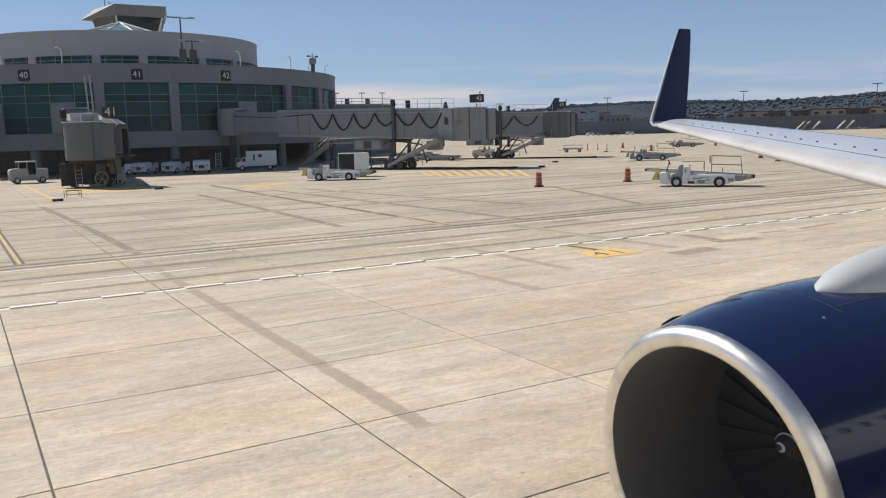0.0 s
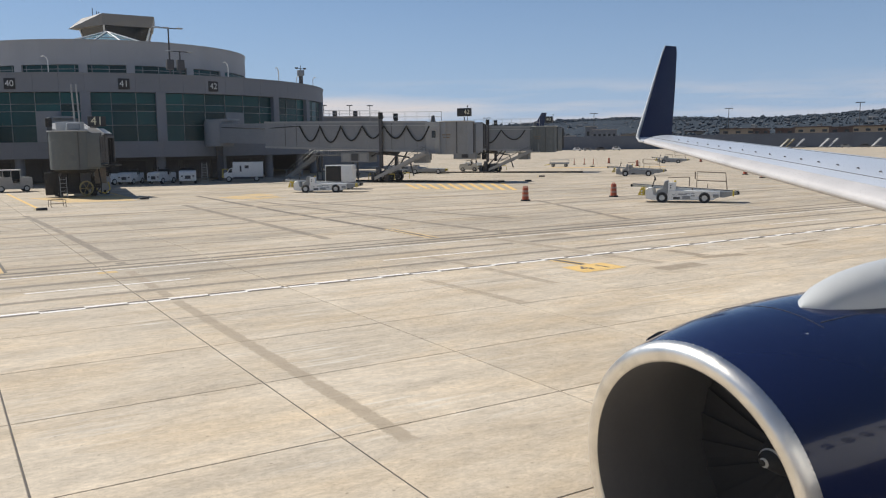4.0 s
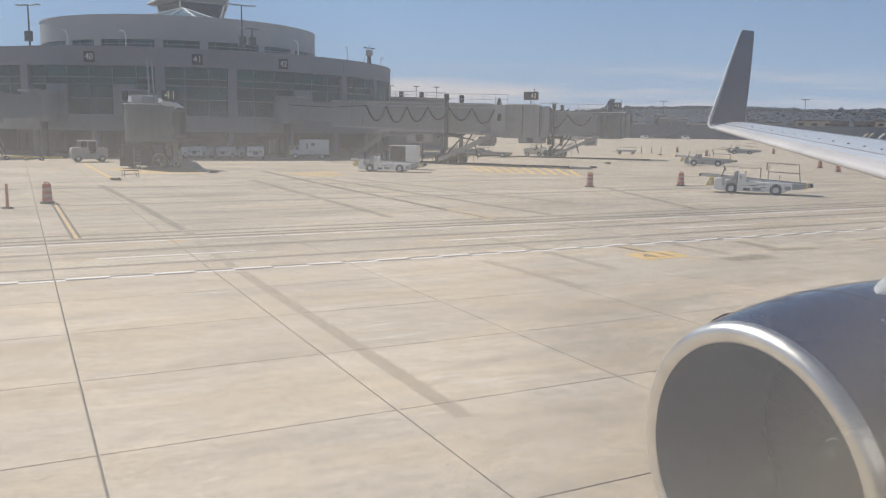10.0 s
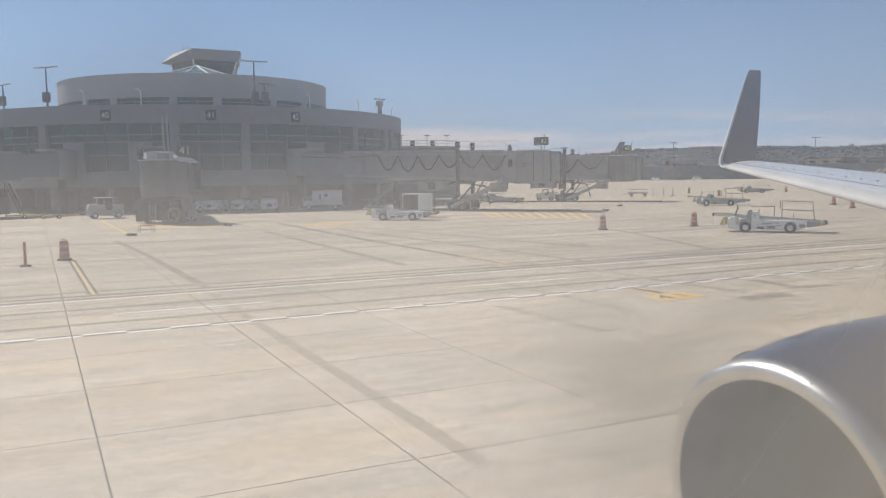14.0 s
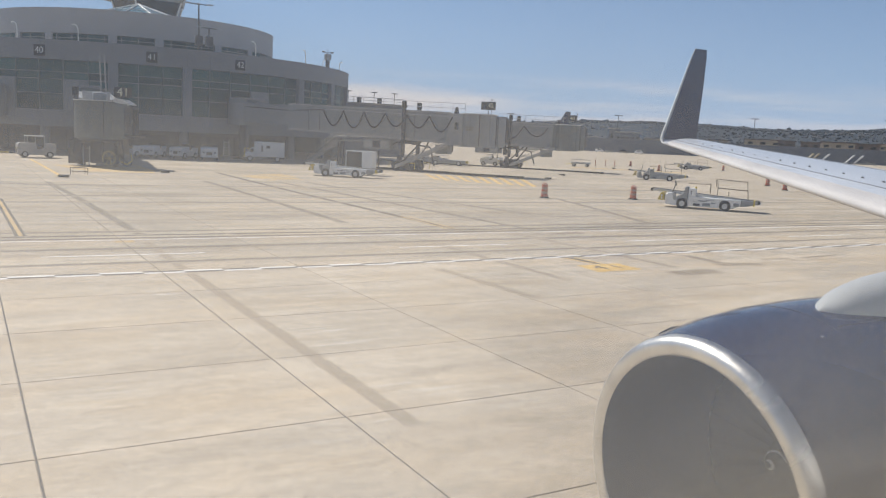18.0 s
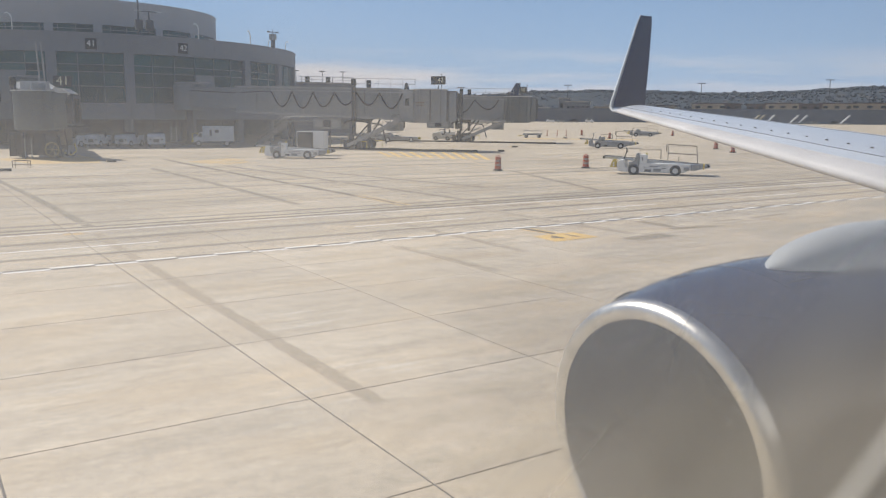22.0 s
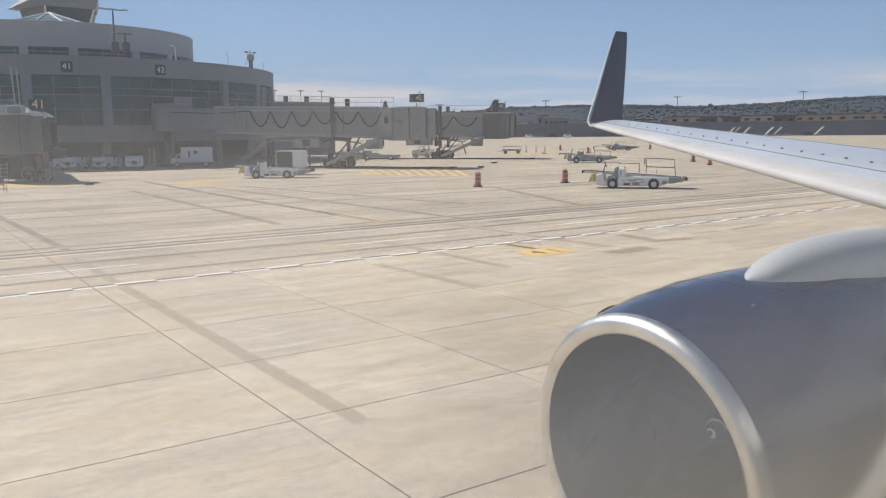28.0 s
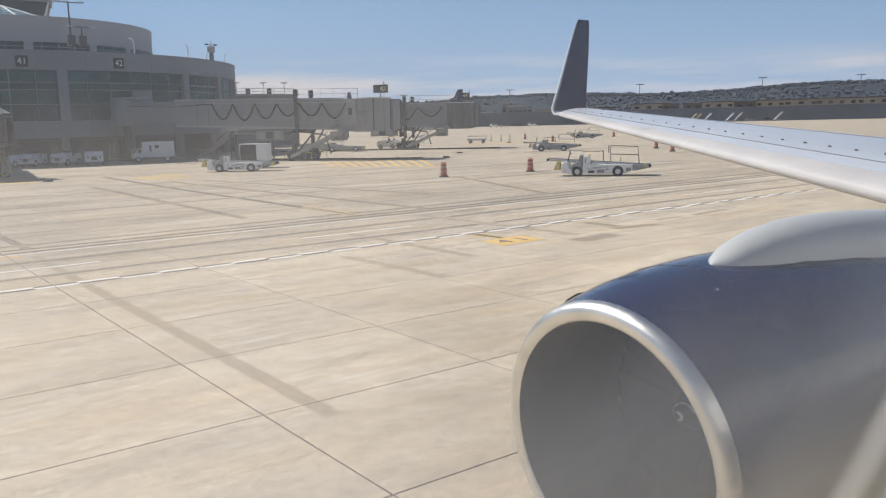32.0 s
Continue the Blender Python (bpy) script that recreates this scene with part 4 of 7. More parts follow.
bm = bmesh.new()
angles = [a_lo + (a_hi - a_lo) * k / 4 for k in range(5)] + [a_hi + (2 * math.pi - (a_hi - a_lo)) * k / 60 for k in range(1, 60)]
xs = [-16, -12, -8, -4, -1, WX - 0.2, WX + 0.2, 1, 4, 8, 12, 16, 20]
rings = [[bm.verts.new(skin(x, a)) for a in angles] for x in xs]
for i in range(len(xs) - 1):
    for k in range(len(angles)):
        if xs[i] == WX - 0.2 and k < 4:
            continue
        q = (k + 1) % len(angles)
        bm.faces.new((rings[i][k], rings[i][q], rings[i + 1][q], rings[i + 1][k]))
for x_end, base in ((-16, rings[0]), (20, rings[-1])):
    tip = [bm.verts.new((x_end + (-3.5 if x_end < 0 else 12), FC[0] + (v.co.y - FC[0]) * 0.25, FC[1] + (v.co.z - FC[1]) * 0.25)) for v in base]
    for k in range(len(angles)):
        q = (k + 1) % len(angles)
        bm.faces.new((base[k], base[q], tip[q], tip[k]))
    bm.faces.new(tip)
fus = part("fuselage", bm, M_FUSELAGE, jet, "white riveted fuselage")
# navy belly below the white sides
bm = bmesh.new()
belly = []
for x in (-15.9, -8, 0, 8, 19.9):
    belly.append([bm.verts.new(skin(x, radians(-10 - 160 * k / 40), 0.006)) for k in range(41)])
for a, b in zip(belly, belly[1:]):
    for k in range(40):
        bm.faces.new((a[k], a[k + 1], b[k + 1], b[k]))
part("belly", bm, M_BLUE, fus, "navy blue painted belly")
# skin round the window, with its rounded hole
bm = bmesh.new()
nseg = 40
wc = ((WZ0 + WZ1) / 2)


def oval(k, grow=0.0):
    t = 2 * math.pi * k / nseg
    e = 0.30
    cx, cz = math.cos(t), math.sin(t)
    x = WX + (WHW + grow) * math.copysign(abs(cx) ** e, cx)
    z = wc + ((WZ1 - WZ0) / 2 + grow) * math.copysign(abs(cz) ** e, cz)
    return x, z


def on_skin(x, z, out=0.0):
    return (x, FC[0] + math.sqrt((FR + out) ** 2 - (z - FC[1]) ** 2), z)


inner, outer = [], []
for k in range(nseg):
    x, z = oval(k)
    inner.append(bm.verts.new(on_skin(x, z)))
    dx, dz = x - WX, z - wc
    s = min(0.2 / max(abs(dx), 1e-6), ((WZ1 - WZ0) / 2 + 0.06) / max(abs(dz), 1e-6))
    outer.append(bm.verts.new(on_skin(WX + dx * s, wc + dz * s)))
for k in range(nseg):
    q = (k + 1) % nseg
    bm.faces.new((inner[k], inner[q], outer[q], outer[k]))
part("window_surround", bm, M_FUSELAGE, fus)
bm = bmesh.new()
r0 = [bm.verts.new(on_skin(*oval(k, 0.001), 0.004)) for k in range(nseg)]
r1 = [bm.verts.new(on_skin(*oval(k, 0.014), 0.004)) for k in range(nseg)]
r2 = [bm.verts.new((on_skin(*oval(k, 0.002))[0], on_skin(*oval(k, 0.002))[1] - 0.013, oval(k, 0.002)[1])) for k in range(nseg)]
for k in range(nseg):
    q = (k + 1) % nseg
    bm.faces.new((r1[k], r1[q], r0[q], r0[k]))
    bm.faces.new((r0[k], r0[q], r2[q], r2[k]))
part("window_gasket", bm, M_GASKET, fus, "grey gasket round the cabin window")
bm = bmesh.new()
i0 = [bm.verts.new((oval(k, 0.0025)[0], on_skin(*oval(k, 0.002))[1] - 0.0125, oval(k, 0.0025)[1])) for k in range(nseg)]
i1 = [bm.verts.new((oval(k, -0.003)[0], on_skin(*oval(k, 0.002))[1] - 0.022, oval(k, -0.002)[1])) for k in range(nseg)]
i2 = [bm.verts.new((oval(k, 0.006)[0], on_skin(*oval(k, 0.002))[1] - 0.075, oval(k, 0.006)[1])) for k in range(nseg)]
for k in range(nseg):
    q = (k + 1) % nseg
    bm.faces.new((i0[k], i0[q], i1[q], i1[k]))
    bm.faces.new((i1[k], i1[q], i2[q], i2[k]))
part("window_reveal", bm, M_REVEAL, fus, "dark inner reveal behind the gasket")
# its acrylic pane, curved with the skin
bm = bmesh.new()
for out in (-0.008, -0.016):
    rows = []
    for k in range(33):
        v = -0.999 + 1.998 * k / 32
        hw = (WHW + 0.001) * (1 - abs(v) ** 6.67) ** (1 / 6.67)
        rows.append([bm.verts.new(on_skin(WX + s * hw, wc + v * (WZ1 - WZ0 + 0.002) / 2, out)) for s in (-1, 1)])
    for a, b in zip(rows, rows[1:]):
        bm.faces.new((a[0], a[1], b[1], b[0]) if out > -0.01 else (a[0], b[0], b[1], a[1])).smooth = True
part("window_pane", bm, M_ACRYLIC, fus, "scratched acrylic window pane, hazy in its lower half")
bm = bmesh.new()
w_ring = []
for k in range(20):
    t = 2 * math.pi * k / 20
    x = 0.115 * math.copysign(abs(math.cos(t)) ** 0.5, math.cos(t))
    z = wc + 0.165 * math.copysign(abs(math.sin(t)) ** 0.5, math.sin(t))
    w_ring.append(bm.verts.new(on_skin(x, z, 0.005)))
back = [bm.verts.new((v.co.x, v.co.y - 0.02, v.co.z)) for v in w_ring]
bm.faces.new(w_ring)
for k in range(20):
    bm.faces.new((w_ring[k], w_ring[(k + 1) % 20], back[(k + 1) % 20], back[k]))
cw = part("cabin_window", bm, M_GLASS_DARK, fus, "small dark oval cabin window", m=Matrix.Translation((ROW_X + 0.508, 0, 0)))
for k in range(-20, 34):
    if k not in (0, 1):
        part("cabin_window", None, None, fus, m=Matrix.Translation((ROW_X + 0.508 * k, 0, 0)), mesh=cw.data)
# landing gear that carries it
for gx, gy, wr in ((-11.0, 0.0, 0.34), (11.0, -2.85, 0.56), (11.0, 2.85, 0.56)):
    bm = bmesh.new()
    cyl(bm, (gx, FC[0] + gy, wr), (gx, FC[0] + gy * 0.95, 2.0), 0.11, n=14)
    cyl(bm, (gx, FC[0] + gy - 0.4, wr), (gx, FC[0] + gy + 0.4, wr), 0.07, n=12)
    gear = part("landing_gear", bm, M_STEEL, jet)
    for s in (-0.32, 0.32):
        bm = bmesh.new()
        cyl(bm, (gx, FC[0] + gy + s - 0.13, wr), (gx, FC[0] + gy + s + 0.13, wr), wr, n=28)
        part("tyre", bm, M_RUBBER, gear)

# wing: leading edge line, chord and thickness along the span
TIP_X, TIP_Z = 15.609, 3.980      # leading edge where the winglet begins, 15.6 m out


def foil(y, side):
    """Upper and lower outline of the wing's section at span y, as (x, z) from the leading edge back."""
    chord = 1.30 + (16.0 - y) * 0.2253
    x0, z0 = TIP_X + 0.5014 * (y - 15.6), TIP_Z + 0.1021 * (y - 15.6)
    th = 0.1324
    pts = []
    for u in side:
        yt = 5 * th * (0.2969 * math.sqrt(u) - 0.126 * u - 0.3516 * u * u + 0.2843 * u ** 3 - 0.1036 * u ** 4)
        pts.append((x0 + u * chord, z0 + chord * (0.012 * math.sin(math.pi * u) + 0.1103 * u), yt * chord))
    return pts


SPANS = [-0.2, 1.5, 3.2, 5, 7, 9, 11, 13, 14.5, 15.6]


def wing_piece(u0, u1, n, name, material, label, parent, lower=True, lift=0.0):
    us = [u0 + (u1 - u0) * (k / n) ** 1.6 for k in range(n + 1)] if u0 == 0 else [u0 + (u1 - u0) * k / n for k in range(n + 1)]
    bm = bmesh.new()
    loops = []
    for y in SPANS:
        f = foil(y, us)
        loop = [bm.verts.new((x, y, z + t + lift)) for x, z, t in f] + [bm.verts.new((x, y, z - t * 0.85)) for x, z, t in reversed(f)]
        loops.append(loop)
    for a, b in zip(loops, loops[1:]):
        for k in range(len(a)):
            q = (k + 1) % len(a)
            bm.faces.new((a[k], a[q], b[q], b[k]))
    bm.faces.new(loops[0])
    bm.faces.new(loops[-1][::-1])
    bmesh.ops.remove_doubles(bm, verts=bm.verts, dist=1e-5)
    return part(name, bm, material, parent, label)


wing = wing_piece(0.092, 1.0, 16, "wing", M_WING, "pale grey swept wing", jet)
slat = wing_piece(0.0, 0.088, 10, "slat", M_SLAT, "bright bare-metal leading edge slat", wing, lift=0.004)
for k in range(20):
    y = 14.17 - 0.475 * k - 0.001 * k * k
    x, z, t = foil(y, [0.2654])[0]
    bm = bmesh.new()
    prism(bm, [(-0.045, 0), (0.045, 0), (0.04, 0.022), (-0.015, 0.026)], -0.005, 0.005)
    part("vortex_generator", bm, M_SPINNER, wing, m=pose(x, y, z + t - 0.002, 0, 0, 62))
bm = bmesh.new()
for u in (0.1757, 0.72):
    tube(bm, [(x, y, z + t + 0.002) for y in SPANS[2:] for x, z, t in foil(y, [u])], 0.006, 4)
part("panel_seam", bm, M_BRIDGE_DARK, wing)

# blended winglet
def winglet_section(y, z, x0, chord, cant):
    nrm = Vector((0, math.cos(cant), math.sin(cant)))
    pts = []
    for s in (1, -1):
        rng = range(0, 11) if s == 1 else range(9, 0, -1)
        for k in rng:
            u = (k / 10) ** 1.4
            yt = 5 * 0.085 * (0.2969 * math.sqrt(u) - 0.126 * u - 0.3516 * u * u + 0.2843 * u ** 3 - 0.1036 * u ** 4)
            p = Vector((x0 + u * chord, y, z)) - nrm * (s * yt * chord)
            pts.append(p)
    return pts


f0 = foil(15.6, [0])[0]
W_ROOT = [(15.60, f0[1] + 0.01, f0[0], 1.39, 90), (15.85, f0[1] + 0.03, f0[0] + 0.11, 1.35, 68), (16.02, f0[1] + 0.12, f0[0] + 0.22, 1.30, 40)]
W_BLADE = [(16.02, f0[1] + 0.12, f0[0] + 0.22, 1.30, 40), (16.10, f0[1] + 0.27, f0[0] + 0.33, 1.22, 18), (16.25, 4.85, 16.33, 1.04, 12), (16.42, 5.6, 16.78, 0.82, 12), (16.58, 6.40, 17.25, 0.55, 12), (16.62, 6.60, 17.40, 0.42, 12)]


def loft(secs, name, material, label, parent):
    bm = bmesh.new()
    loops = []
    for y, z, x0, c, cant in secs:
        loops.append([bm.verts.new(p) for p in winglet_section(y, z, x0, c, radians(cant))])
    for a, b in zip(loops, loops[1:]):
        for k in range(len(a)):
            q = (k + 1) % len(a)
            bm.faces.new((a[k], a[q], b[q], b[k]))
    bm.faces.new(loops[0][::-1])
    bm.faces.new(loops[-1])
    return part(name, bm, material, parent, label)


loft(W_ROOT, "winglet_root", M_WING, "white curved root of the winglet", wing)
loft(W_BLADE, "winglet", M_NAVY_SATIN, "tall navy blue blended winglet", wing)
bm = bmesh.new()
tube(bm, [(x0 - 0.006, y, z) for y, z, x0, c, a in W_ROOT + W_BLADE], (0.02, 0.03, 0.045, 0.05, 0.045, 0.034, 0.024, 0.016, 0.012), 8)
part("winglet_leading_edge", bm, M_STEEL, wing, "bare metal winglet leading edge")

# engine
EC = (3.2175, 1.918)
LEAN = (-0.067, 4.40, 0.029)      # rake and toe of the inlet, and where they end
lip_prof = [(3.697, 0.907), (3.675, 0.905), (3.656, 0.898), (3.639, 0.887), (3.626, 0.873), (3.618, 0.857), (3.615, 0.84), (3.616, 0.826), (3.618, 0.812), (3.622, 0.801), (3.628, 0.792), (3.636, 0.786)]
bm = bmesh.new()
lathe(bm, lip_prof, 96, EC, *LEAN)
bm2 = bmesh.new()
lathe(bm2, [(3.700, 0.905), (3.80, 0.935), (4.05, 0.99), (4.35, 1.028), (4.7, 1.05), (5.2, 1.055), (5.8, 1.03), (6.4, 0.97), (6.9, 0.90), (7.0, 0.87), (6.9, 0.86), (6.0, 0.86)], 96, EC, *LEAN)
engine = part("engine", bm2, M_BLUE, jet, "glossy navy blue engine nacelle")
part("inlet_lip", bm, M_LIP, engine, "polished bare metal inlet lip")
bm = bmesh.new()
lathe(bm, [(3.633, 0.787), (3.66, 0.781), (3.80, 0.770), (4.05, 0.766), (4.4, 0.775), (4.80, 0.785)], 96, EC, *LEAN)
part("inlet_liner", bm, M_LINER, engine, "dark grey inlet liner")
bm = bmesh.new()
cyl(bm, (4.666, *EC), (4.72, *EC), 0.782, n=48)
part("fan_backing", bm, M_BLADE, engine)
bm = bmesh.new()
r0, r1 = 0.19, 0.775
pr = []
for k in range(6):
    r = r0 + (r1 - r0) * k / 5
    tw_a = radians(62 + 16 * k / 5)
    half = 0.028 + 0.078 * k / 5
    pr.append(((-half * math.cos(tw_a), -half * math.sin(tw_a), r), (half * math.cos(tw_a), half * math.sin(tw_a), r)))
va = [[bm.verts.new(p) for p in row] for row in pr]
vb = [[bm.verts.new((p[0] + 0.005, p[1], p[2])) for p in row] for row in pr]
for k in range(5):
    bm.faces.new((va[k][0], va[k][1], va[k + 1][1], va[k + 1][0]))
    bm.faces.new((vb[k][0], vb[k + 1][0], vb[k + 1][1], vb[k][1]))
    bm.faces.new((va[k][0], va[k + 1][0], vb[k + 1][0], vb[k][0]))
    bm.faces.new((va[k][1], vb[k][1], vb[k + 1][1], va[k + 1][1]))
blade = part("fan_blade", bm, M_BLADE, engine, m=Matrix.Translation((4.66, *EC)))
for k in range(1, 24):
    part("fan_blade", None, None, engine, m=Matrix.Translation((4.66, *EC)) @ Matrix.Rotation(2 * math.pi * k / 24, 4, "X"), mesh=blade.data)
HUB_Z = EC[1] + 0.055      # the shaft lies above the drooped inlet's axis
bm = bmesh.new()
lathe(bm, [(4.31, 0.002), (4.33, 0.03), (4.39, 0.075), (4.49, 0.13), (4.60, 0.175), (4.74, 0.21)], 32, (EC[0], HUB_Z))
spinner = part("spinner", bm, M_SPINNER, engine, "black spinner with a white spiral")
bm = bmesh.new()
pts_a, pts_b = [], []
for k in range(41):
    q = k / 40
    ang = radians(62) + q * radians(463)
    for dst, off in ((pts_a, -0.5), (pts_b, 0.5)):
        r = max(0.003, 0.016 + 0.064 * q ** 1.1 + off * (0.0135 * math.sin(math.pi * min(1, 0.10 + 0.87 * q)) ** 0.6 + 0.001))
        x = 4.305 + 0.18 * (r / 0.13) ** 1.35 - 0.012
        dst.append(bm.verts.new((x, EC[0] + r * math.cos(ang), HUB_Z + r * math.sin(ang))))
for k in range(40):
    bm.faces.new((pts_a[k], pts_a[k + 1], pts_b[k + 1], pts_b[k]))
part("spiral", bm, M_LETTER, spinner, "white painted spiral")
# rivet rows behind the lip, cowl seams, latch, chine
def cowl_radius(x):
    pts = ((3.70, 0.905), (3.80, 0.935), (4.05, 0.99), (4.35, 1.028), (4.7, 1.05), (5.2, 1.055), (5.8, 1.03), (6.4, 0.97))
    for (xa, ra), (xb, rb) in zip(pts, pts[1:]):
        if x <= xb:
            return ra + (rb - ra) * (x - xa) / (xb - xa)
    return 0.97


def on_cowl(x, deg, out=0.0):
    """A point on the nacelle's skin; x as it stands on the raked cowl."""
    a = radians(deg)
    r = cowl_radius(x) + out
    return Vector((x, EC[0] + r * math.cos(a), EC[1] + r * math.sin(a)))


def on_lip(x, r, deg):
    a = radians(deg)
    share = max(0.0, min(1.0, (LEAN[1] - x) / 0.7))
    return Vector((x + (r * math.sin(a) * LEAN[0] + r * math.cos(a) * LEAN[2]) * share, EC[0] + r * math.cos(a), EC[1] + r * math.sin(a)))


bm = bmesh.new()
for k in range(170):
    bmesh.ops.create_cube(bm, size=0.0045, matrix=Matrix.Translation(on_lip(3.690, 0.9065, 360 * k / 170)))
tagged(part("rivet_row", bm, M_BRIDGE_DARK, engine), kind="stuff")
# white colour on the crown's rivets imitates sun glints
bm = bmesh.new()
for k in range(9):
    bmesh.ops.create_cube(bm, size=0.0055, matrix=Matrix.Translation(on_lip(3.689, 0.9075, 74 + 3.1 * k + random.uniform(-0.6, 0.6))))
tagged(part("bare_rivet_row", bm, M_LETTER, engine, "rivets on the crown of the lip, whitened for sun glints"), kind="stuff")
# rows of small vent holes in the inner face of the lip
for row in range(2):
    bm = bmesh.new()
    for k in range(11):
        bmesh.ops.create_cube(bm, size=0.008, matrix=Matrix.Translation(on_lip(3.628 + 0.014 * row, 0.7925 - 0.005 * row, 111 + 1.0 * k)))
    tagged(part("vent_hole_row", bm, M_SPINNER, engine, "row of small dark vent holes"), kind="stuff")
for path in ([(4.36, 60 + 5 * k) for k in range(11)], [(4.40 + 0.2 * k, 107.0 + 0.4 * k) for k in range(9)], [(5.9, 100 + 6 * k) for k in range(30)]):
    bm = bmesh.new()
    tube(bm, [on_cowl(x, a, 0.0005) for x, a in path], 0.0032, 4)
    part("cowl_seam", bm, M_SPINNER, engine)
bm = bmesh.new()
tube(bm, [on_cowl(4.01, 74.0, -0.004), on_cowl(4.055, 76.3, -0.002), on_cowl(4.10, 78.4, -0.004)], (0.004, 0.010, 0.004), 6)
part("drain_slot", bm, M_SPINNER, engine, "small dark slot in the cowl")
bm = bmesh.new()
prism(bm, [(0, -0.01), (0.40, 0.02), (0.40, 0.070), (0.14, 0.068), (0.02, 0.036)], -0.010, 0.010)
part("chine", bm, M_SPINNER, engine, "dark chine fin on the nacelle", m=Matrix.Translation((3.98, EC[0] + 0.985 * 0.68, EC[1] + 0.985 * 0.733)) @ Matrix.Rotation(radians(-43), 4, "X"))
for x, a, size in ((4.00, 106.1, 0.016), (4.215, 109.9, 0.02), (3.76, 147.2, 0.03), (3.78, 155.1, 0.024), (3.90, 116.5, 0.016)):
    bm = bmesh.new()
    box(bm, (0, 0, 0), (size, size * 0.6, 0.007), Matrix.Translation(on_cowl(x, a)) @ Matrix.Rotation(radians(a - 90), 4, "X"), bevel=0.002)
    part("cowl_latch", bm, M_STEEL, engine)
# white pylon fairing that rises from the nacelle's crown to the wing
bm = bmesh.new()
loops = []
for x, top, half, low in ((4.495, 2.952, 0.01, 2.90), (4.515, 2.966, 0.04, 2.89), (4.54, 2.98, 0.068, 2.87), (4.575, 2.998, 0.098, 2.86), (4.62, 3.022, 0.128, 2.85), (4.74, 3.075, 0.172, 2.83), (4.88, 3.108, 0.203, 2.81), (5.04, 3.140, 0.228, 2.79),
                          (5.25, 3.162, 0.252, 2.77), (5.5, 3.176, 0.272, 2.75), (5.95, 3.170, 0.288, 2.71), (6.4, 3.15, 0.294, 2.66), (6.8, 3.12, 0.29, 2.62), (7.6, 3.02, 0.28, 2.5), (8.6, 2.95, 0.26, 2.45), (9.6, 2.85, 0.22, 2.45)):
    sec = []
    for k in range(13):
        t = math.pi * k / 12
        sec.append(bm.verts.new((x, EC[0] - 0.098 - half * math.cos(t), low + (top - low) * math.sin(t) ** 0.7)))
    loops.append(sec)
for a, b in zip(loops, loops[1:]):
    for k in range(12):
        bm.faces.new((a[k], a[k + 1], b[k + 1], b[k]))
    bm.faces.new((a[12], a[0], b[0], b[12]))
bm.faces.new(loops[0])
bm.faces.new(loops[-1][::-1])
part("pylon_fairing", bm, M_FAIRING, engine, "white pylon fairing on the nacelle's crown")


# ---- jet bridges ----
def hexa(bm, x0, x1, w, zb0, zt0, zb1, zt1, y=0.0):
    """A sloping box tunnel from x0 to x1 with its own floor and roof height at each end."""
    a = [bm.verts.new((x0, y + s * w / 2, z)) for s, z in ((-1, zb0), (1, zb0), (1, zt0), (-1, zt0))]
    b = [bm.verts.new((x1, y + s * w / 2, z)) for s, z in ((-1, zb1), (1, zb1), (1, zt1), (-1, zt1))]
    bm.faces.new(a)
    bm.faces.new(b[::-1])
    for k in range(4):
        bm.faces.new((a[k], a[(k + 1) % 4], b[(k + 1) % 4], b[k]))


def wheel(parent, x, y, r, w, axis="Y"):
    d = Vector((0, w / 2, 0)) if axis == "Y" else Vector((w / 2, 0, 0))
    p = Vector((x, y, r))
    bm = bmesh.new()
    cyl(bm, p - d, p + d, r, n=22)
    bmesh.ops.bevel(bm, geom=[e for e in bm.edges if e.calc_face_angle(0) > 1.0], offset=r * 0.12, segments=2, affect="EDGES")
    wh = part("wheel", bm, M_RUBBER, parent, "black tyre on a pale rim")
    bm = bmesh.new()
    cyl(bm, p - d * 1.04, p + d * 1.04, r * 0.58, n=16)
    part("rim", bm, M_PALE, wh)
    return wh


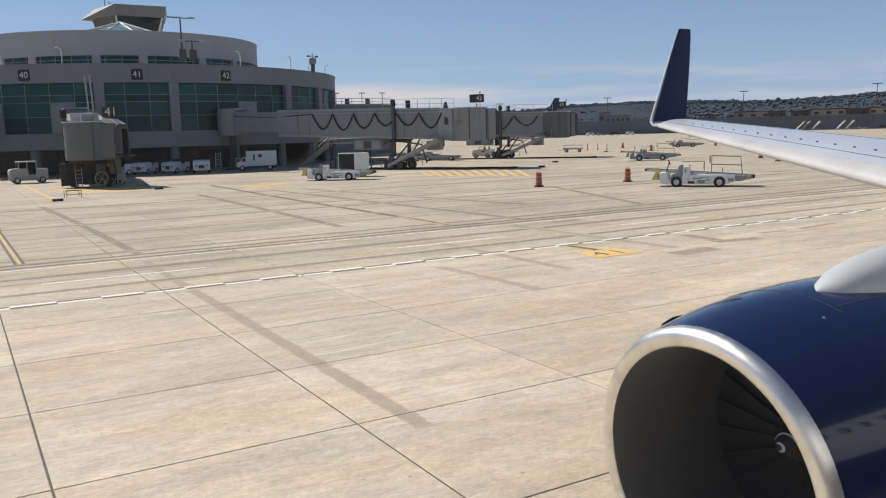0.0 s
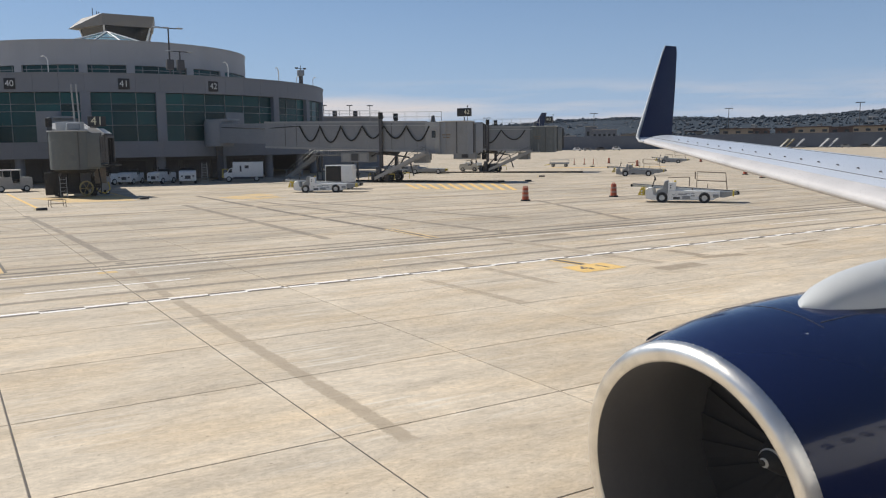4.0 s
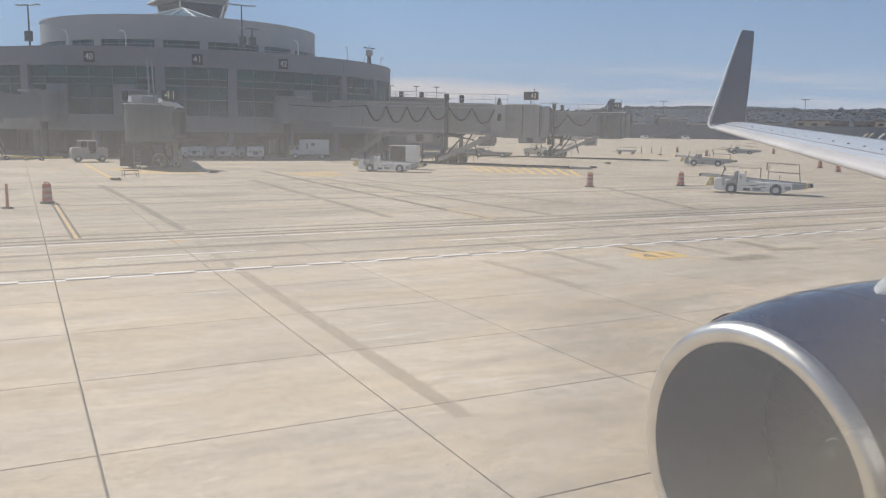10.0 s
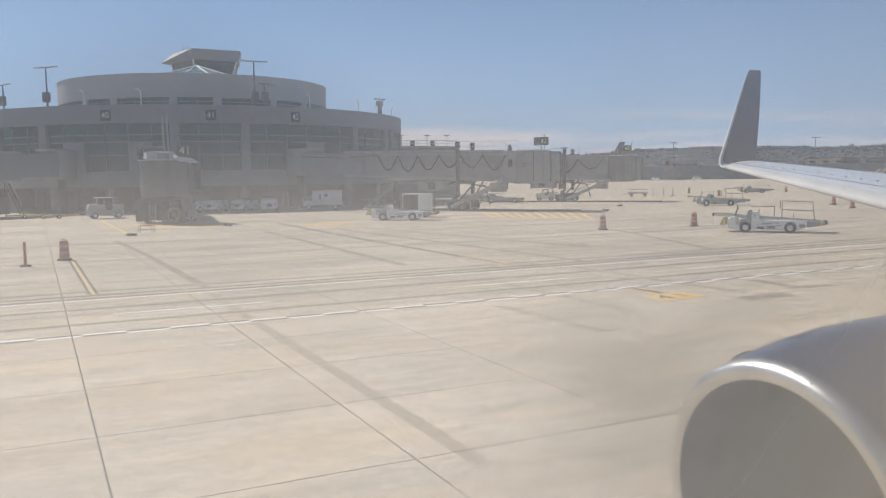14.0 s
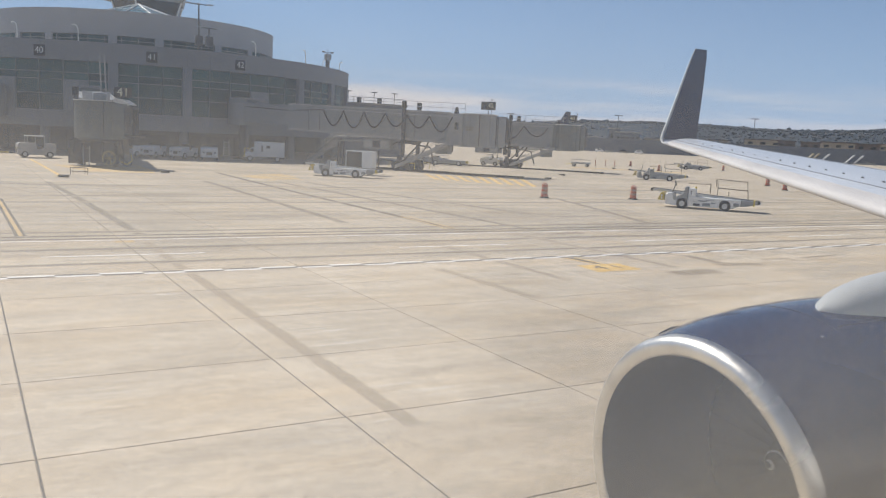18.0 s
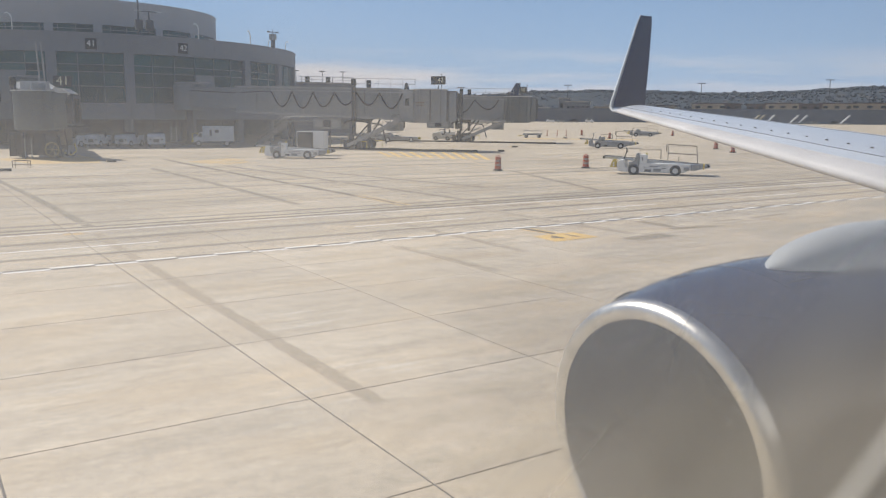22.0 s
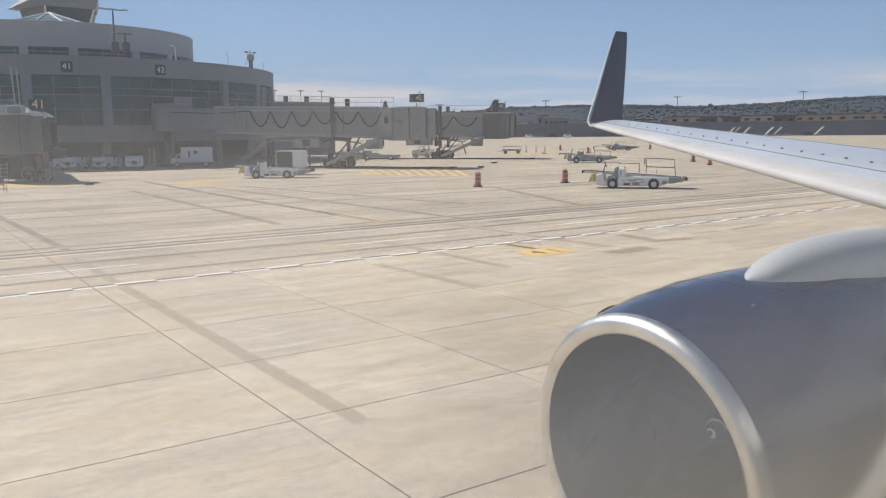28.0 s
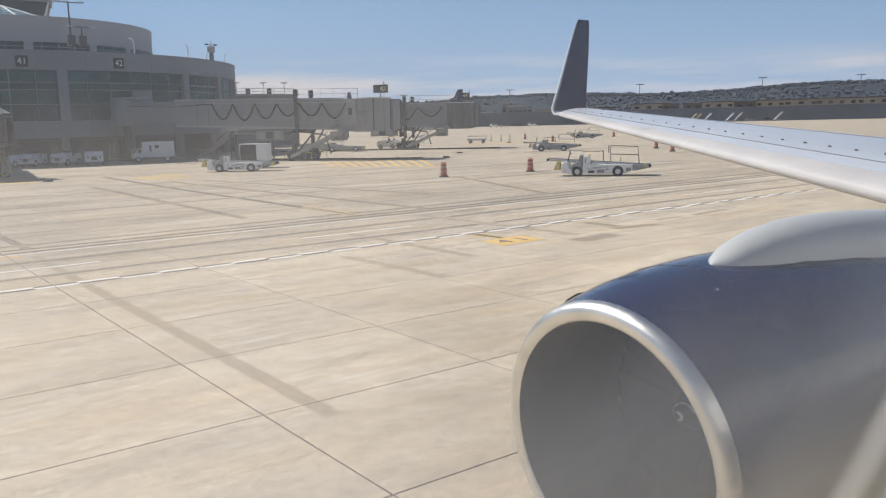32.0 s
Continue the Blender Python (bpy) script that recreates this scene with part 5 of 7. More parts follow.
def jet_bridge(sx, sy, ex, ey, label, z_term, z_cab, number, side=-1, step=None, w1=2.7, w2=3.1, lift_at=None, festoon=None, cab_turn=0.0, plain=False, reach=1.0, sign_w=1.05, cab_len=1.0, sign_at=2.3, heavy=False, old=False):
    """A telescopic passenger bridge from the terminal (s) to its cab (e). side: which flank carries the hanging cable and stairs."""
    head = math.degrees(math.atan2(ey - sy, ex - sx))
    L = math.hypot(ex - sx, ey - sy)
    th = thing("jet_bridge", rz(sx, sy, 0, head), label, "jet bridge", "jet bridges at the terminal")
    (b0, t0), (b1, t1) = z_term, z_cab
    skin_m, pale_m = (M_OLD, M_OLD) if plain or old else (M_BRIDGE, M_BRIDGE_LIGHT)

    def zb(x):
        return b0 + (b1 - b0) * x / L

    def zt(x):
        return t0 + (t1 - t0) * x / L

    step = step or L * 0.25
    cab0 = L - 2.6 - 2.0 * cab_len      # where the cab begins, and the middle of its round part
    cabc = cab0 + 0.6 + 2.0 * cab_len
    # rotunda and its column
    bm = bmesh.new()
    cyl(bm, (0, 0, b0 - 0.1), (0, 0, t0 + 0.2), 1.75, n=28)
    part("rotunda", bm, M_BRIDGE, th)
    bm = bmesh.new()
    cyl(bm, (0, 0, 0), (0, 0, b0), 0.42, n=18)
    box(bm, (0, 0, 0.06), (1.6, 1.6, 0.12))
    part("rotunda_column", bm, M_BRIDGE_DARK, th)
    bm = bmesh.new()
    box(bm, (0.6, 0, t0 + 0.3), (3.6, 2.2, 0.25), bevel=0.05)
    part("rotunda_roof_unit", bm, M_BRIDGE_LIGHT, th)
    # inner and outer tunnels
    bm = bmesh.new()
    hexa(bm, 1.2, step + 1.0, w1, zb(1.2) + 0.35, zt(1.2) - 0.15, zb(step) + 0.35, zt(step) - 0.15)
    part("inner_tunnel", bm, M_BRIDGE, th, smooth=False)
    bm = bmesh.new()
    hexa(bm, step, cab0, w2, zb(step), zt(step), zb(cab0), zt(cab0))
    outer = part("outer_tunnel", bm, M_BRIDGE, th, "grey corrugated outer tunnel", smooth=False)
    for s in (-1, 1):
        bm = bmesh.new()
        hexa(bm, step, cab0, 0.10, zb(step) - 0.10, zb(step) + 0.12, zb(cab0) - 0.10, zb(cab0) + 0.12, y=s * (w2 / 2 + 0.03))
        hexa(bm, step, cab0, 0.12, zt(step) - 0.12, zt(step) + 0.08, zt(cab0) - 0.12, zt(cab0) + 0.08, y=s * (w2 / 2 + 0.02))
        part("edge_beam", bm, M_BRIDGE_LIGHT, outer, smooth=False)
    x = step + 1.3
    while x < cab0 - 0.5:
        for s in (-1, 1):
            bm = bmesh.new()
            box(bm, (x, s * (w2 / 2 + 0.012), (zb(x) + zt(x)) / 2), (0.05, 0.024, zt(x) - zb(x) - 0.3))
            part("panel_seam", bm, M_BRIDGE_DARK if int(x * 10) % 4 == 0 else M_BRIDGE, outer, smooth=False)
        x += 1.55
    # cab: side box, round cab, operator window, canopy
    bm = bmesh.new()
    box(bm, (cab0 + 0.6, 0, (b1 + t1) / 2), (1.7, w2 + 0.25, t1 - b1 + 0.1), bevel=0.06)
    cab = part("cab_vestibule", bm, pale_m, th)
    bm = bmesh.new()
    box(bm, (cab0 + 0.75, side * (w2 / 2 + 0.15), b1 + 2.0), (0.42, 0.06, 0.75))
    part("door_window", bm, M_GLASS_DARK, cab)
    bm = bmesh.new()
    cyl(bm, (cabc, 0, b1 - 0.15), (cabc, 0, t1 + 0.05), 1.95, n=32)
    rot = part("cab_rotunda", bm, skin_m, th)
    for k in range(3 if plain else 10):
        a = radians((120 if plain else 36) * k + 8)
        bm = bmesh.new()
        box(bm, (cabc + 1.96 * math.cos(a), 1.96 * math.sin(a), (b1 + t1) / 2), (0.09, 0.09, t1 - b1 + 0.05), None)
        part("cab_rib", bm, skin_m if k % 2 else M_BRIDGE_DARK, rot)
    bm = bmesh.new()
    cyl(bm, (cabc, 0, t1 + 0.03), (cabc, 0, t1 + 0.12), 2.06, n=32)
    part("cab_roof", bm, M_PALE, rot, "pale cab roof edge")
    if not plain:
        for z, w in ((t1 - 1.35, 0.95), (t1 - 1.62, 0.75)):
            bm = bmesh.new()
            box(bm, (cabc - 0.25, side * 1.95, z), (w, 0.05, 0.13))
            part("illegible_marking", bm, M_RAIL, rot, "faint brown illegible marking")
    turn = Matrix.Translation((cabc, 0, 0)) @ Matrix.Rotation(radians(cab_turn), 4, "Z")
    bm = bmesh.new()
    box(bm, (1.2 + reach, 0, (b1 + t1) / 2 - 0.05), (1.5, 3.3 * (0.6 + 0.4 * reach), t1 - b1 - 0.1), turn, bevel=0.05)
    front = part("cab_front", bm, skin_m, th)
    bm = bmesh.new()
    for s in (-1, 1):
        box(bm, (1.96 + reach, s * 0.8, b1 + 1.75), (0.05, 1.0, 1.1), turn)
    part("operator_window", bm, M_GLASS_DARK, front)
    for k in range(5):
        bm = bmesh.new()
        xk = 2.05 + reach + 0.2 * reach * k
        hz = t1 - 0.1 - 0.08 * k
        for s in (-1, 1):
            box(bm, (xk, s * (1.45 - 0.05 * (k % 2)) * (0.6 + 0.4 * reach), (b1 + 0.4 + hz) / 2), (0.16, 0.22, hz - b1 - 0.4), turn)
        box(bm, (xk, 0, hz), (0.17, 3.1 * (0.6 + 0.4 * reach), 0.22), turn)
        part("canopy_bellows", bm, M_RUBBER if k % 2 else M_BRIDGE_DARK, front, "dark folded canopy")
    bm = bmesh.new()
    box(bm, (2.5 + reach, 0, b1 + 0.15), (1.1, 2.4, 0.16), turn)
    part("bumper", bm, M_RUBBER, front)
    # gate number above the cab
    if number and plain:
        bm = bmesh.new()
        box(bm, (cab0 + 3.0, 1.9, t1 + 0.9), (0.3, 1.45, 0.85), bevel=0.03)
        cyl(bm, (cab0 + 3.0, 1.4, t1 - 0.1), (cab0 + 3.0, 1.4, t1 + 0.5), 0.06, n=8)
        sg = part("number_sign", bm, M_BLACK, th, "black gate number box on the cab roof")
        lettering(number, 1.02, M_CREAM, sg, pose(cab0 + 3.16, 1.9, t1 + 0.9, 90, 0, 90))
        bm = bmesh.new()
        box(bm, (cabc - 0.6, 0.05, t1 + 0.45), (1.0, 1.1, 0.72), bevel=0.2)
        part("roof_air_unit", bm, M_BRIDGE, th, "grey rounded air conditioning unit")
        bm = bmesh.new()
        box(bm, (cab0 + 0.6, -0.15, t1 + 0.45), (0.7, 2.3, 0.95), bevel=0.05)
        part("roof_plant_box", bm, M_PALE, th, "pale plant box on the tunnel roof")
        for yy in (0.35, 0.75):
            bm = bmesh.new()
            cyl(bm, (cab0 - 1.0, yy, t1), (cab0 - 1.0, yy - 0.15, t1 + 4.3), 0.07, n=8)
            part("roof_pole", bm, M_BRIDGE_LIGHT, th, "tall pale pole")
        bm = bmesh.new()
        cyl(bm, (cab0 + 1.8, -1.75, t1), (cab0 + 1.8, -1.75, t1 + 1.0), 0.16, n=10)
        bmesh.ops.create_uvsphere(bm, u_segments=10, v_segments=6, radius=0.24, matrix=Matrix.Translation((cab0 + 1.8, -1.75, t1 + 1.05)))
        part("beacon", bm, M_BRIDGE_DARK, th)
        bm = bmesh.new()
        box(bm, (cab0 + 1.0, -0.1, 1.35), (1.7, 3.0, 1.5), bevel=0.06)
        part("equipment_cage", bm, M_UNDER, th, "dark equipment cage below the cab")
        bm = bmesh.new()
        cyl(bm, (cabc, 0, b1 - 0.45), (cabc, 0, b1 - 0.14), 1.45, 1.75, 24)
        part("cab_turntable", bm, M_UNDER, th, "grimy turntable below the cab")
        for yy, zz, w, h in ((-2.0, 1.15, 0.9, 1.9), (-1.2, 1.25, 0.9, 1.9), (-0.2, 1.6, 0.8, 1.0), (0.75, 1.45, 0.8, 1.3), (0.1, 0.55, 1.6, 0.6)):
            bm = bmesh.new()
            box(bm, (cabc - 0.35 + 0.15 * w, yy, zz), (0.8, w, h), bevel=0.05)
            part("drive_cabinet", bm, M_UNDER if yy < 0.5 else M_BRIDGE_DARK, th, "grimy drive cabinet below the cab")
        bm = bmesh.new()
        box(bm, (cabc - 0.3, 1.95, b1 - 0.75), (0.7, 0.95, 1.35), bevel=0.05)
        part("side_cabinet", bm, M_RAIL, th, "dull brown cabinet hung below the cab")
        reel_at = Vector((cabc + 0.55, 0.75, 0.72))
        bm = bmesh.new()
        ring = [reel_at + Vector((0.05 * math.sin(3 * q), 0.52 * math.cos(q), 0.58 * math.sin(q))) for q in [2 * math.pi * k / 18 for k in range(19)]]
        tube(bm, ring, 0.06)
        tube(bm, [p + Vector((-0.28, 0, 0)) for p in ring], 0.06)
        reel = part("hose_reel", bm, M_OCHRE, th, "worn yellow hose reel")
        for q in range(3):
            v = Vector((0, 0.5 * math.cos(q * math.pi / 3), 0.56 * math.sin(q * math.pi / 3)))
            bm = bmesh.new()
            tube(bm, [reel_at - v, reel_at + v], 0.03)
            part("spoke", bm, M_OCHRE, reel)
        bm = bmesh.new()
        for s in (-0.25, 0.25):
            tube(bm, [(cabc + 1.25, -1.05 + s, 0.0), (cabc + 0.75, -1.05 + s, 1.75)], 0.03)
            tube(bm, [(cabc + 0.35, -1.05 + s, 0.0), (cabc + 0.75, -1.05 + s, 1.75)], 0.025)
        for k in range(5):
            q = (k + 0.7) / 5.4
            tube(bm, [(cabc + 1.25 - 0.5 * q, -1.3, 1.75 * q), (cabc + 1.25 - 0.5 * q, -0.8, 1.75 * q)], 0.025)
        part("access_ladder", bm, M_GREYV, th, "grey access ladder under the cab")
        bm = bmesh.new()
        prism(bm, [(1.5, t1 + 0.05), (2.75, t1 - 0.45), (2.85, t1 - 0.12), (2.2, t1 + 0.3), (1.55, t1 + 0.36)], -1.25, 1.25, turn)
        part("canopy_hood", bm, M_PALE, th, "pale folded hood over the canopy")
        for yy in (-1.9, -1.4, 1.3, 1.8):
            bm = bmesh.new()
            tube(bm, [(cabc, yy, b1), (cab0 + 2.9, yy * 1.1, 1.0), (cab0 + 2.7, yy * 0.8, 0.15), (cab0 + 1.6, yy * 0.9, 0.08)], 0.06)
            part("hanging_hose", bm, M_RUBBER, th)
    elif number:
        bm = bmesh.new()
        cyl(bm, (cab0 + sign_at, side * 0.9, t1), (cab0 + sign_at, side * 0.9, t1 + 0.5), 0.06, n=8)
        box(bm, (cab0 + sign_at, side * 0.9, t1 + 1.0), (sign_w, 0.35, 0.85), bevel=0.03)
        sg = part("number_sign", bm, M_BLACK, th, "black gate number box on the cab roof")
        lettering(number, 0.66, M_CREAM, sg, pose(cab0 + sign_at + max(0, sign_w - 1.1) * 0.75, side * 1.08, t1 + 1.0, 90, 0, 0 if side < 0 else 180))
    # drive bogie, lift columns, cross head
    lx = lift_at or L * 0.68
    for s in (-1, 1):
        bm = bmesh.new()
        box(bm, (lx, s * (w2 / 2 + 0.28), (zt(lx) + 1.5) / 2 + 0.5), (0.34, 0.34, zt(lx) - 0.6), bevel=0.02)
        lc = part("lift_column", bm, M_BRIDGE_DARK, th)
        bm = bmesh.new()
        cyl(bm, (lx, s * (w2 / 2 + 0.28), zt(lx) + 0.3), (lx, s * (w2 / 2 + 0.28), zt(lx) + 1.0), 0.27, n=14)
        part("motor_cap", bm, M_RUBBER, lc)
        bm = bmesh.new()
        tube(bm, [(lx, s * (w2 / 2 + 0.2), 1.0), (lx + 1.9, s * 0.9, zb(lx) - 0.1)], 0.09)
        part("brace", bm, M_BRIDGE_DARK, lc)
        wheel(th, lx - 0.55, s * 1.35, 0.52, 0.42)
        wheel(th, lx + 0.55, s * 1.35, 0.52, 0.42)
    bm = bmesh.new()
    box(bm, (lx, 0, 0.95), (1.3, w2 + 0.9, 0.5), bevel=0.04)
    box(bm, (lx, 0, 0.55), (2.0, 1.6, 0.45), bevel=0.04)
    part("bogie", bm, M_UNDER, th)
    bm = bmesh.new()
    box(bm, (lx, 0, zb(lx) - 0.3), (0.5, w2 + 0.9, 0.35))
    part("cross_head", bm, M_UNDER, th)
    for s in (-1, 1):
        bm = bmesh.new()
        tube(bm, [(lx + 1.6, s * 1.9, 0.25), (lx + 1.6, s * 1.9, 0.9), (lx - 1.6, s * 1.9, 0.9), (lx - 1.6, s * 1.9, 0.25)], 0.05)
        part("bumper_hoop", bm, M_UNDER if plain else M_YELLOW, th)
    if heavy:
        for dx, dy, w, d, z0, z1 in ((-2.6, 1.2, 1.3, 1.2, 0.3, 2.3), (-1.5, 1.75, 0.8, 0.7, 0.25, 3.2), (-0.5, 2.0, 1.0, 0.7, 0.9, 2.6),
                                     (0.8, 1.9, 1.4, 0.8, 0.5, 3.0), (2.1, 1.3, 1.2, 1.3, 0.25, 2.1), (2.9, 0.6, 0.9, 1.2, 1.3, 3.4)):
            bm = bmesh.new()
            box(bm, (lx + dx, dy, (z0 + z1) / 2), (w, d, z1 - z0), bevel=0.05)
            for s in (-0.4, 0.4):
                tube(bm, [(lx + dx + s * w, dy, 0.0), (lx + dx + s * w, dy, zb(lx + dx) - 0.1)], 0.06)
            part("drive_cabinet", bm, M_UNDER, th, "grimy drive cabinet under the tunnel")
        bm = bmesh.new()
        for s in (1.1, 1.7):
            tube(bm, [(lx - 4.9, s, 0.1), (lx - 3.3, s, zb(lx) - 0.1)], 0.07)
        for k in range(9):
            q = (k + 0.5) / 9
            box(bm, (lx - 4.9 + 1.6 * q, 1.4, 0.1 + (zb(lx) - 0.2) * q), (0.25, 0.6, 0.04))
        part("steep_stair", bm, M_UNDER, th, "steep dark stair under the tunnel")
        bm = bmesh.new()
        tube(bm, [(lx - 4.7, 1.75, 1.1), (lx - 3.5, 1.75, zb(lx) + 0.2)], 0.04)
        part("stair_handrail", bm, M_PALE, th, "pale handrail")
    bm = bmesh.new()
    box(bm, (cab0 - 1.6, 0.3, zb(cab0) - 0.75), (1.5, 1.3, 1.0), bevel=0.04)
    for sx in (-0.6, 0.6):
        tube(bm, [(cab0 - 1.6 + sx, 0.3, zb(cab0) - 0.3), (cab0 - 1.6 + sx, 0.3, zb(cab0) + 0.1)], 0.05)
    part("slung_equipment_case", bm, M_BRIDGE, th, "grey equipment case slung below the tunnel")
    if festoon:
        xa = lx - 3.7
        bm = bmesh.new()
        box(bm, (xa, side * 0.3, zb(xa) - 0.85), (3.6, 1.9, 1.15), bevel=0.05)
        unit = part("air_unit", bm, M_BRIDGE, th, "grey air unit slung below the tunnel")
        for k in range(3):
            bm = bmesh.new()
            box(bm, (xa - 1.1 + 1.1 * k, side * 1.26, zb(xa) - 0.85), (0.9, 0.04, 0.8))
            part("louvre", bm, M_BRIDGE_DARK if k == 1 else M_BRIDGE_LIGHT, unit)
        bm = bmesh.new()
        tube(bm, [(xa + 1.6, side * 0.5, zb(xa) - 0.9), (xa + 2.4, side * 0.7, zb(xa) - 0.5), (lx + 0.6, side * 1.0, zb(lx) - 0.45), (lx + 3.0, side * 1.0, zb(lx) - 0.8), (lx + 3.6, side * 1.1, 0.7)], 0.09, 8)
        part("air_hose", bm, M_BRIDGE_DARK, th, "dark air hose")
        for dx, dy, h in ((-0.2, 2.1, 1.5), (0.7, 1.9, 1.1), (-1.0, 1.8, 0.9)):
            bm = bmesh.new()
            box(bm, (lx + dx, side * dy, h / 2 + 0.12), (0.5, 0.45, h), bevel=0.04)
            part("control_cabinet", bm, M_BRIDGE_DARK, th, "dark drive cabinet on the bogie")
    # service stair from the vestibule to the ground
    if not plain:
        top_x, bot_x, ys = cab0 + 0.2, cab0 - 6.0, side * (w2 / 2 + 0.75)
        bm = bmesh.new()
        for yy in (ys - 0.42, ys + 0.42):
            hexa(bm, bot_x, top_x, 0.10, 0.25, 0.62, b1 - 0.1, b1 + 0.3, y=yy)
        stair = part("service_stair", bm, M_BRIDGE_LIGHT, th, "long steel service stair")
        for k in range(14):
            q = (k + 0.5) / 14
            bm = bmesh.new()
            box(bm, (bot_x + (top_x - bot_x) * q, ys, 0.42 + (b1 - 0.3) * q), (0.28, 0.76, 0.04))
            part("tread", bm, M_BRIDGE, stair, smooth=False)
        bm = bmesh.new()
        cyl(bm, (bot_x, ys - 0.45, 0.25), (bot_x, ys + 0.45, 0.25), 0.25, n=16)
        part("stair_roller", bm, M_RUBBER, stair)
        for yy in (ys - 0.42, ys + 0.42):
            bm = bmesh.new()
            tube(bm, [(bot_x + 0.5, yy, 0.6), (bot_x + 0.5, yy, 1.15), (top_x - 0.3, yy, b1 + 0.75), (top_x - 0.3, yy, b1)], 0.02)
            part("stair_rail", bm, M_BRIDGE_DARK, stair)
        bm = bmesh.new()
        box(bm, (top_x + 0.55, ys, b1 - 0.02), (1.2, 1.1, 0.08))
        for px in (top_x, top_x + 1.1):
            tube(bm, [(px, ys + side * 0.5, b1), (px, ys + side * 0.5, b1 + 1.1)], 0.03)
        part("stair_landing", bm, M_BRIDGE, stair)
        # beacon and roof railing
        bm = bmesh.new()
        xr0, xr1 = lx - 3.0, cab0 + 0.4
        nn = int((xr1 - xr0) / 1.3)
        for k in range(nn + 1):
            x = xr0 + (xr1 - xr0) * k / nn
            tube(bm, [(x, side * -1.2, zt(x)), (x, side * -1.2, zt(x) + 1.15)], 0.028, 5)
        for h in (0.6, 1.15):
            tube(bm, [(xr0, side * -1.2, zt(xr0) + h), (xr1, side * -1.2, zt(xr1) + h)], 0.028, 5)
        part("roof_railing", bm, M_STEEL, th)
        bm = bmesh.new()
        cyl(bm, (cab0 + 0.2, side * 0.6, t1), (cab0 + 0.2, side * 0.6, t1 + 0.5), 0.3, 0.22, 12)
        bmesh.ops.create_uvsphere(bm, u_segments=10, v_segments=6, radius=0.2, matrix=Matrix.Translation((cab0 + 0.2, side * 0.6, t1 + 0.6)))
        part("beacon", bm, M_BRIDGE_DARK, th)
        bm = bmesh.new()
        tube(bm, [(cabc + 1.6, side * 0.5, t1), (cabc + 1.6, side * 0.5, t1 + 1.6)], 0.03)
        bmesh.ops.create_uvsphere(bm, u_segments=8, v_segments=6, radius=0.09, matrix=Matrix.Translation((cabc + 1.6, side * 0.5, t1 + 1.65)))
        part("aerial", bm, M_BRIDGE_DARK, th)
    # hanging cable along the flank
    if festoon:
        f0, f1, loops = festoon
        pts = []
        for k in range(loops * 10 + 1):
            q = k / (loops * 10)
            x = f0 + (f1 - f0) * q
            ph = (q * loops) % 1.0
            sag = 1.75 * (1 - (2 * ph - 1) ** 2) ** 1.1 * (0.9 + 0.15 * math.sin(7.0 * q))
            pts.append((x, side * (w2 / 2 + 0.14), zt(x) - 0.45 - sag))
        bm = bmesh.new()
        tube(bm, pts, 0.085, 7)
        part("hanging_cable", bm, M_RUBBER, th, "thick black cable hanging in loops")
        bm = bmesh.new()
        hexa(bm, f0 - 1, f1 + 1, 0.06, zt(f0 - 1) - 0.42, zt(f0 - 1) - 0.34, zt(f1 + 1) - 0.42, zt(f1 + 1) - 0.34, y=side * (w2 / 2 + 0.1))
        part("cable_track", bm, M_STEEL, th)
        bm = bmesh.new()
        tube(bm, [(1.5, side * (w1 / 2 + 0.05), zt(1.5) - 0.6), (f0 * 0.6, side * (w1 / 2 + 0.12), zt(6) - 0.8), (f0, side * (w2 / 2 + 0.14), zt(f0) - 0.45)], 0.05)
        part("supply_cable", bm, M_RUBBER, th)
    return th


jet_bridge(30.4, 102.6, 49.58, 74.79, "long grey telescopic jet bridge with black looped cable", (4.3, 7.1), (3.15, 6.42), "42", -1, step=8.0, lift_at=23.6, festoon=(12.95, 29.4, 6), cab_turn=80, sign_w=1.55, sign_at=4.0)
jet_bridge(52.0, 123.0, 75.2, 92.1, "grey jet bridge standing farther along the concourse", (4.2, 7.0), (2.95, 6.35), "43", -1, step=12.0, lift_at=29.0, festoon=(27.5, 34.5, 2), cab_turn=80, cab_len=0.3, old=True)
jet_bridge(13.2, 105.5, 10.2, 75.4, "grey jet bridge seen end on with folded dark canopy", (4.6, 7.4), (2.5, 5.5), "41", 1, step=9.0, lift_at=27.5, cab_turn=72, plain=True, reach=0.5)
jet_bridge(3.0, 109.0, -18.5, 94.5, "dark grey jet bridge on the far side of the round terminal", (4.1, 7.2), (3.3, 6.9), "", 1, step=6.0, lift_at=11.0, heavy=True)


# ---- vehicles ----
def mirror_across(th):
    """Swaps the left and right flanks of a vehicle."""
    for ob in th.children_recursive:
        ob.data.transform(Matrix.Diagonal((1, -1, 1, 1)))
        ob.data.flip_normals()


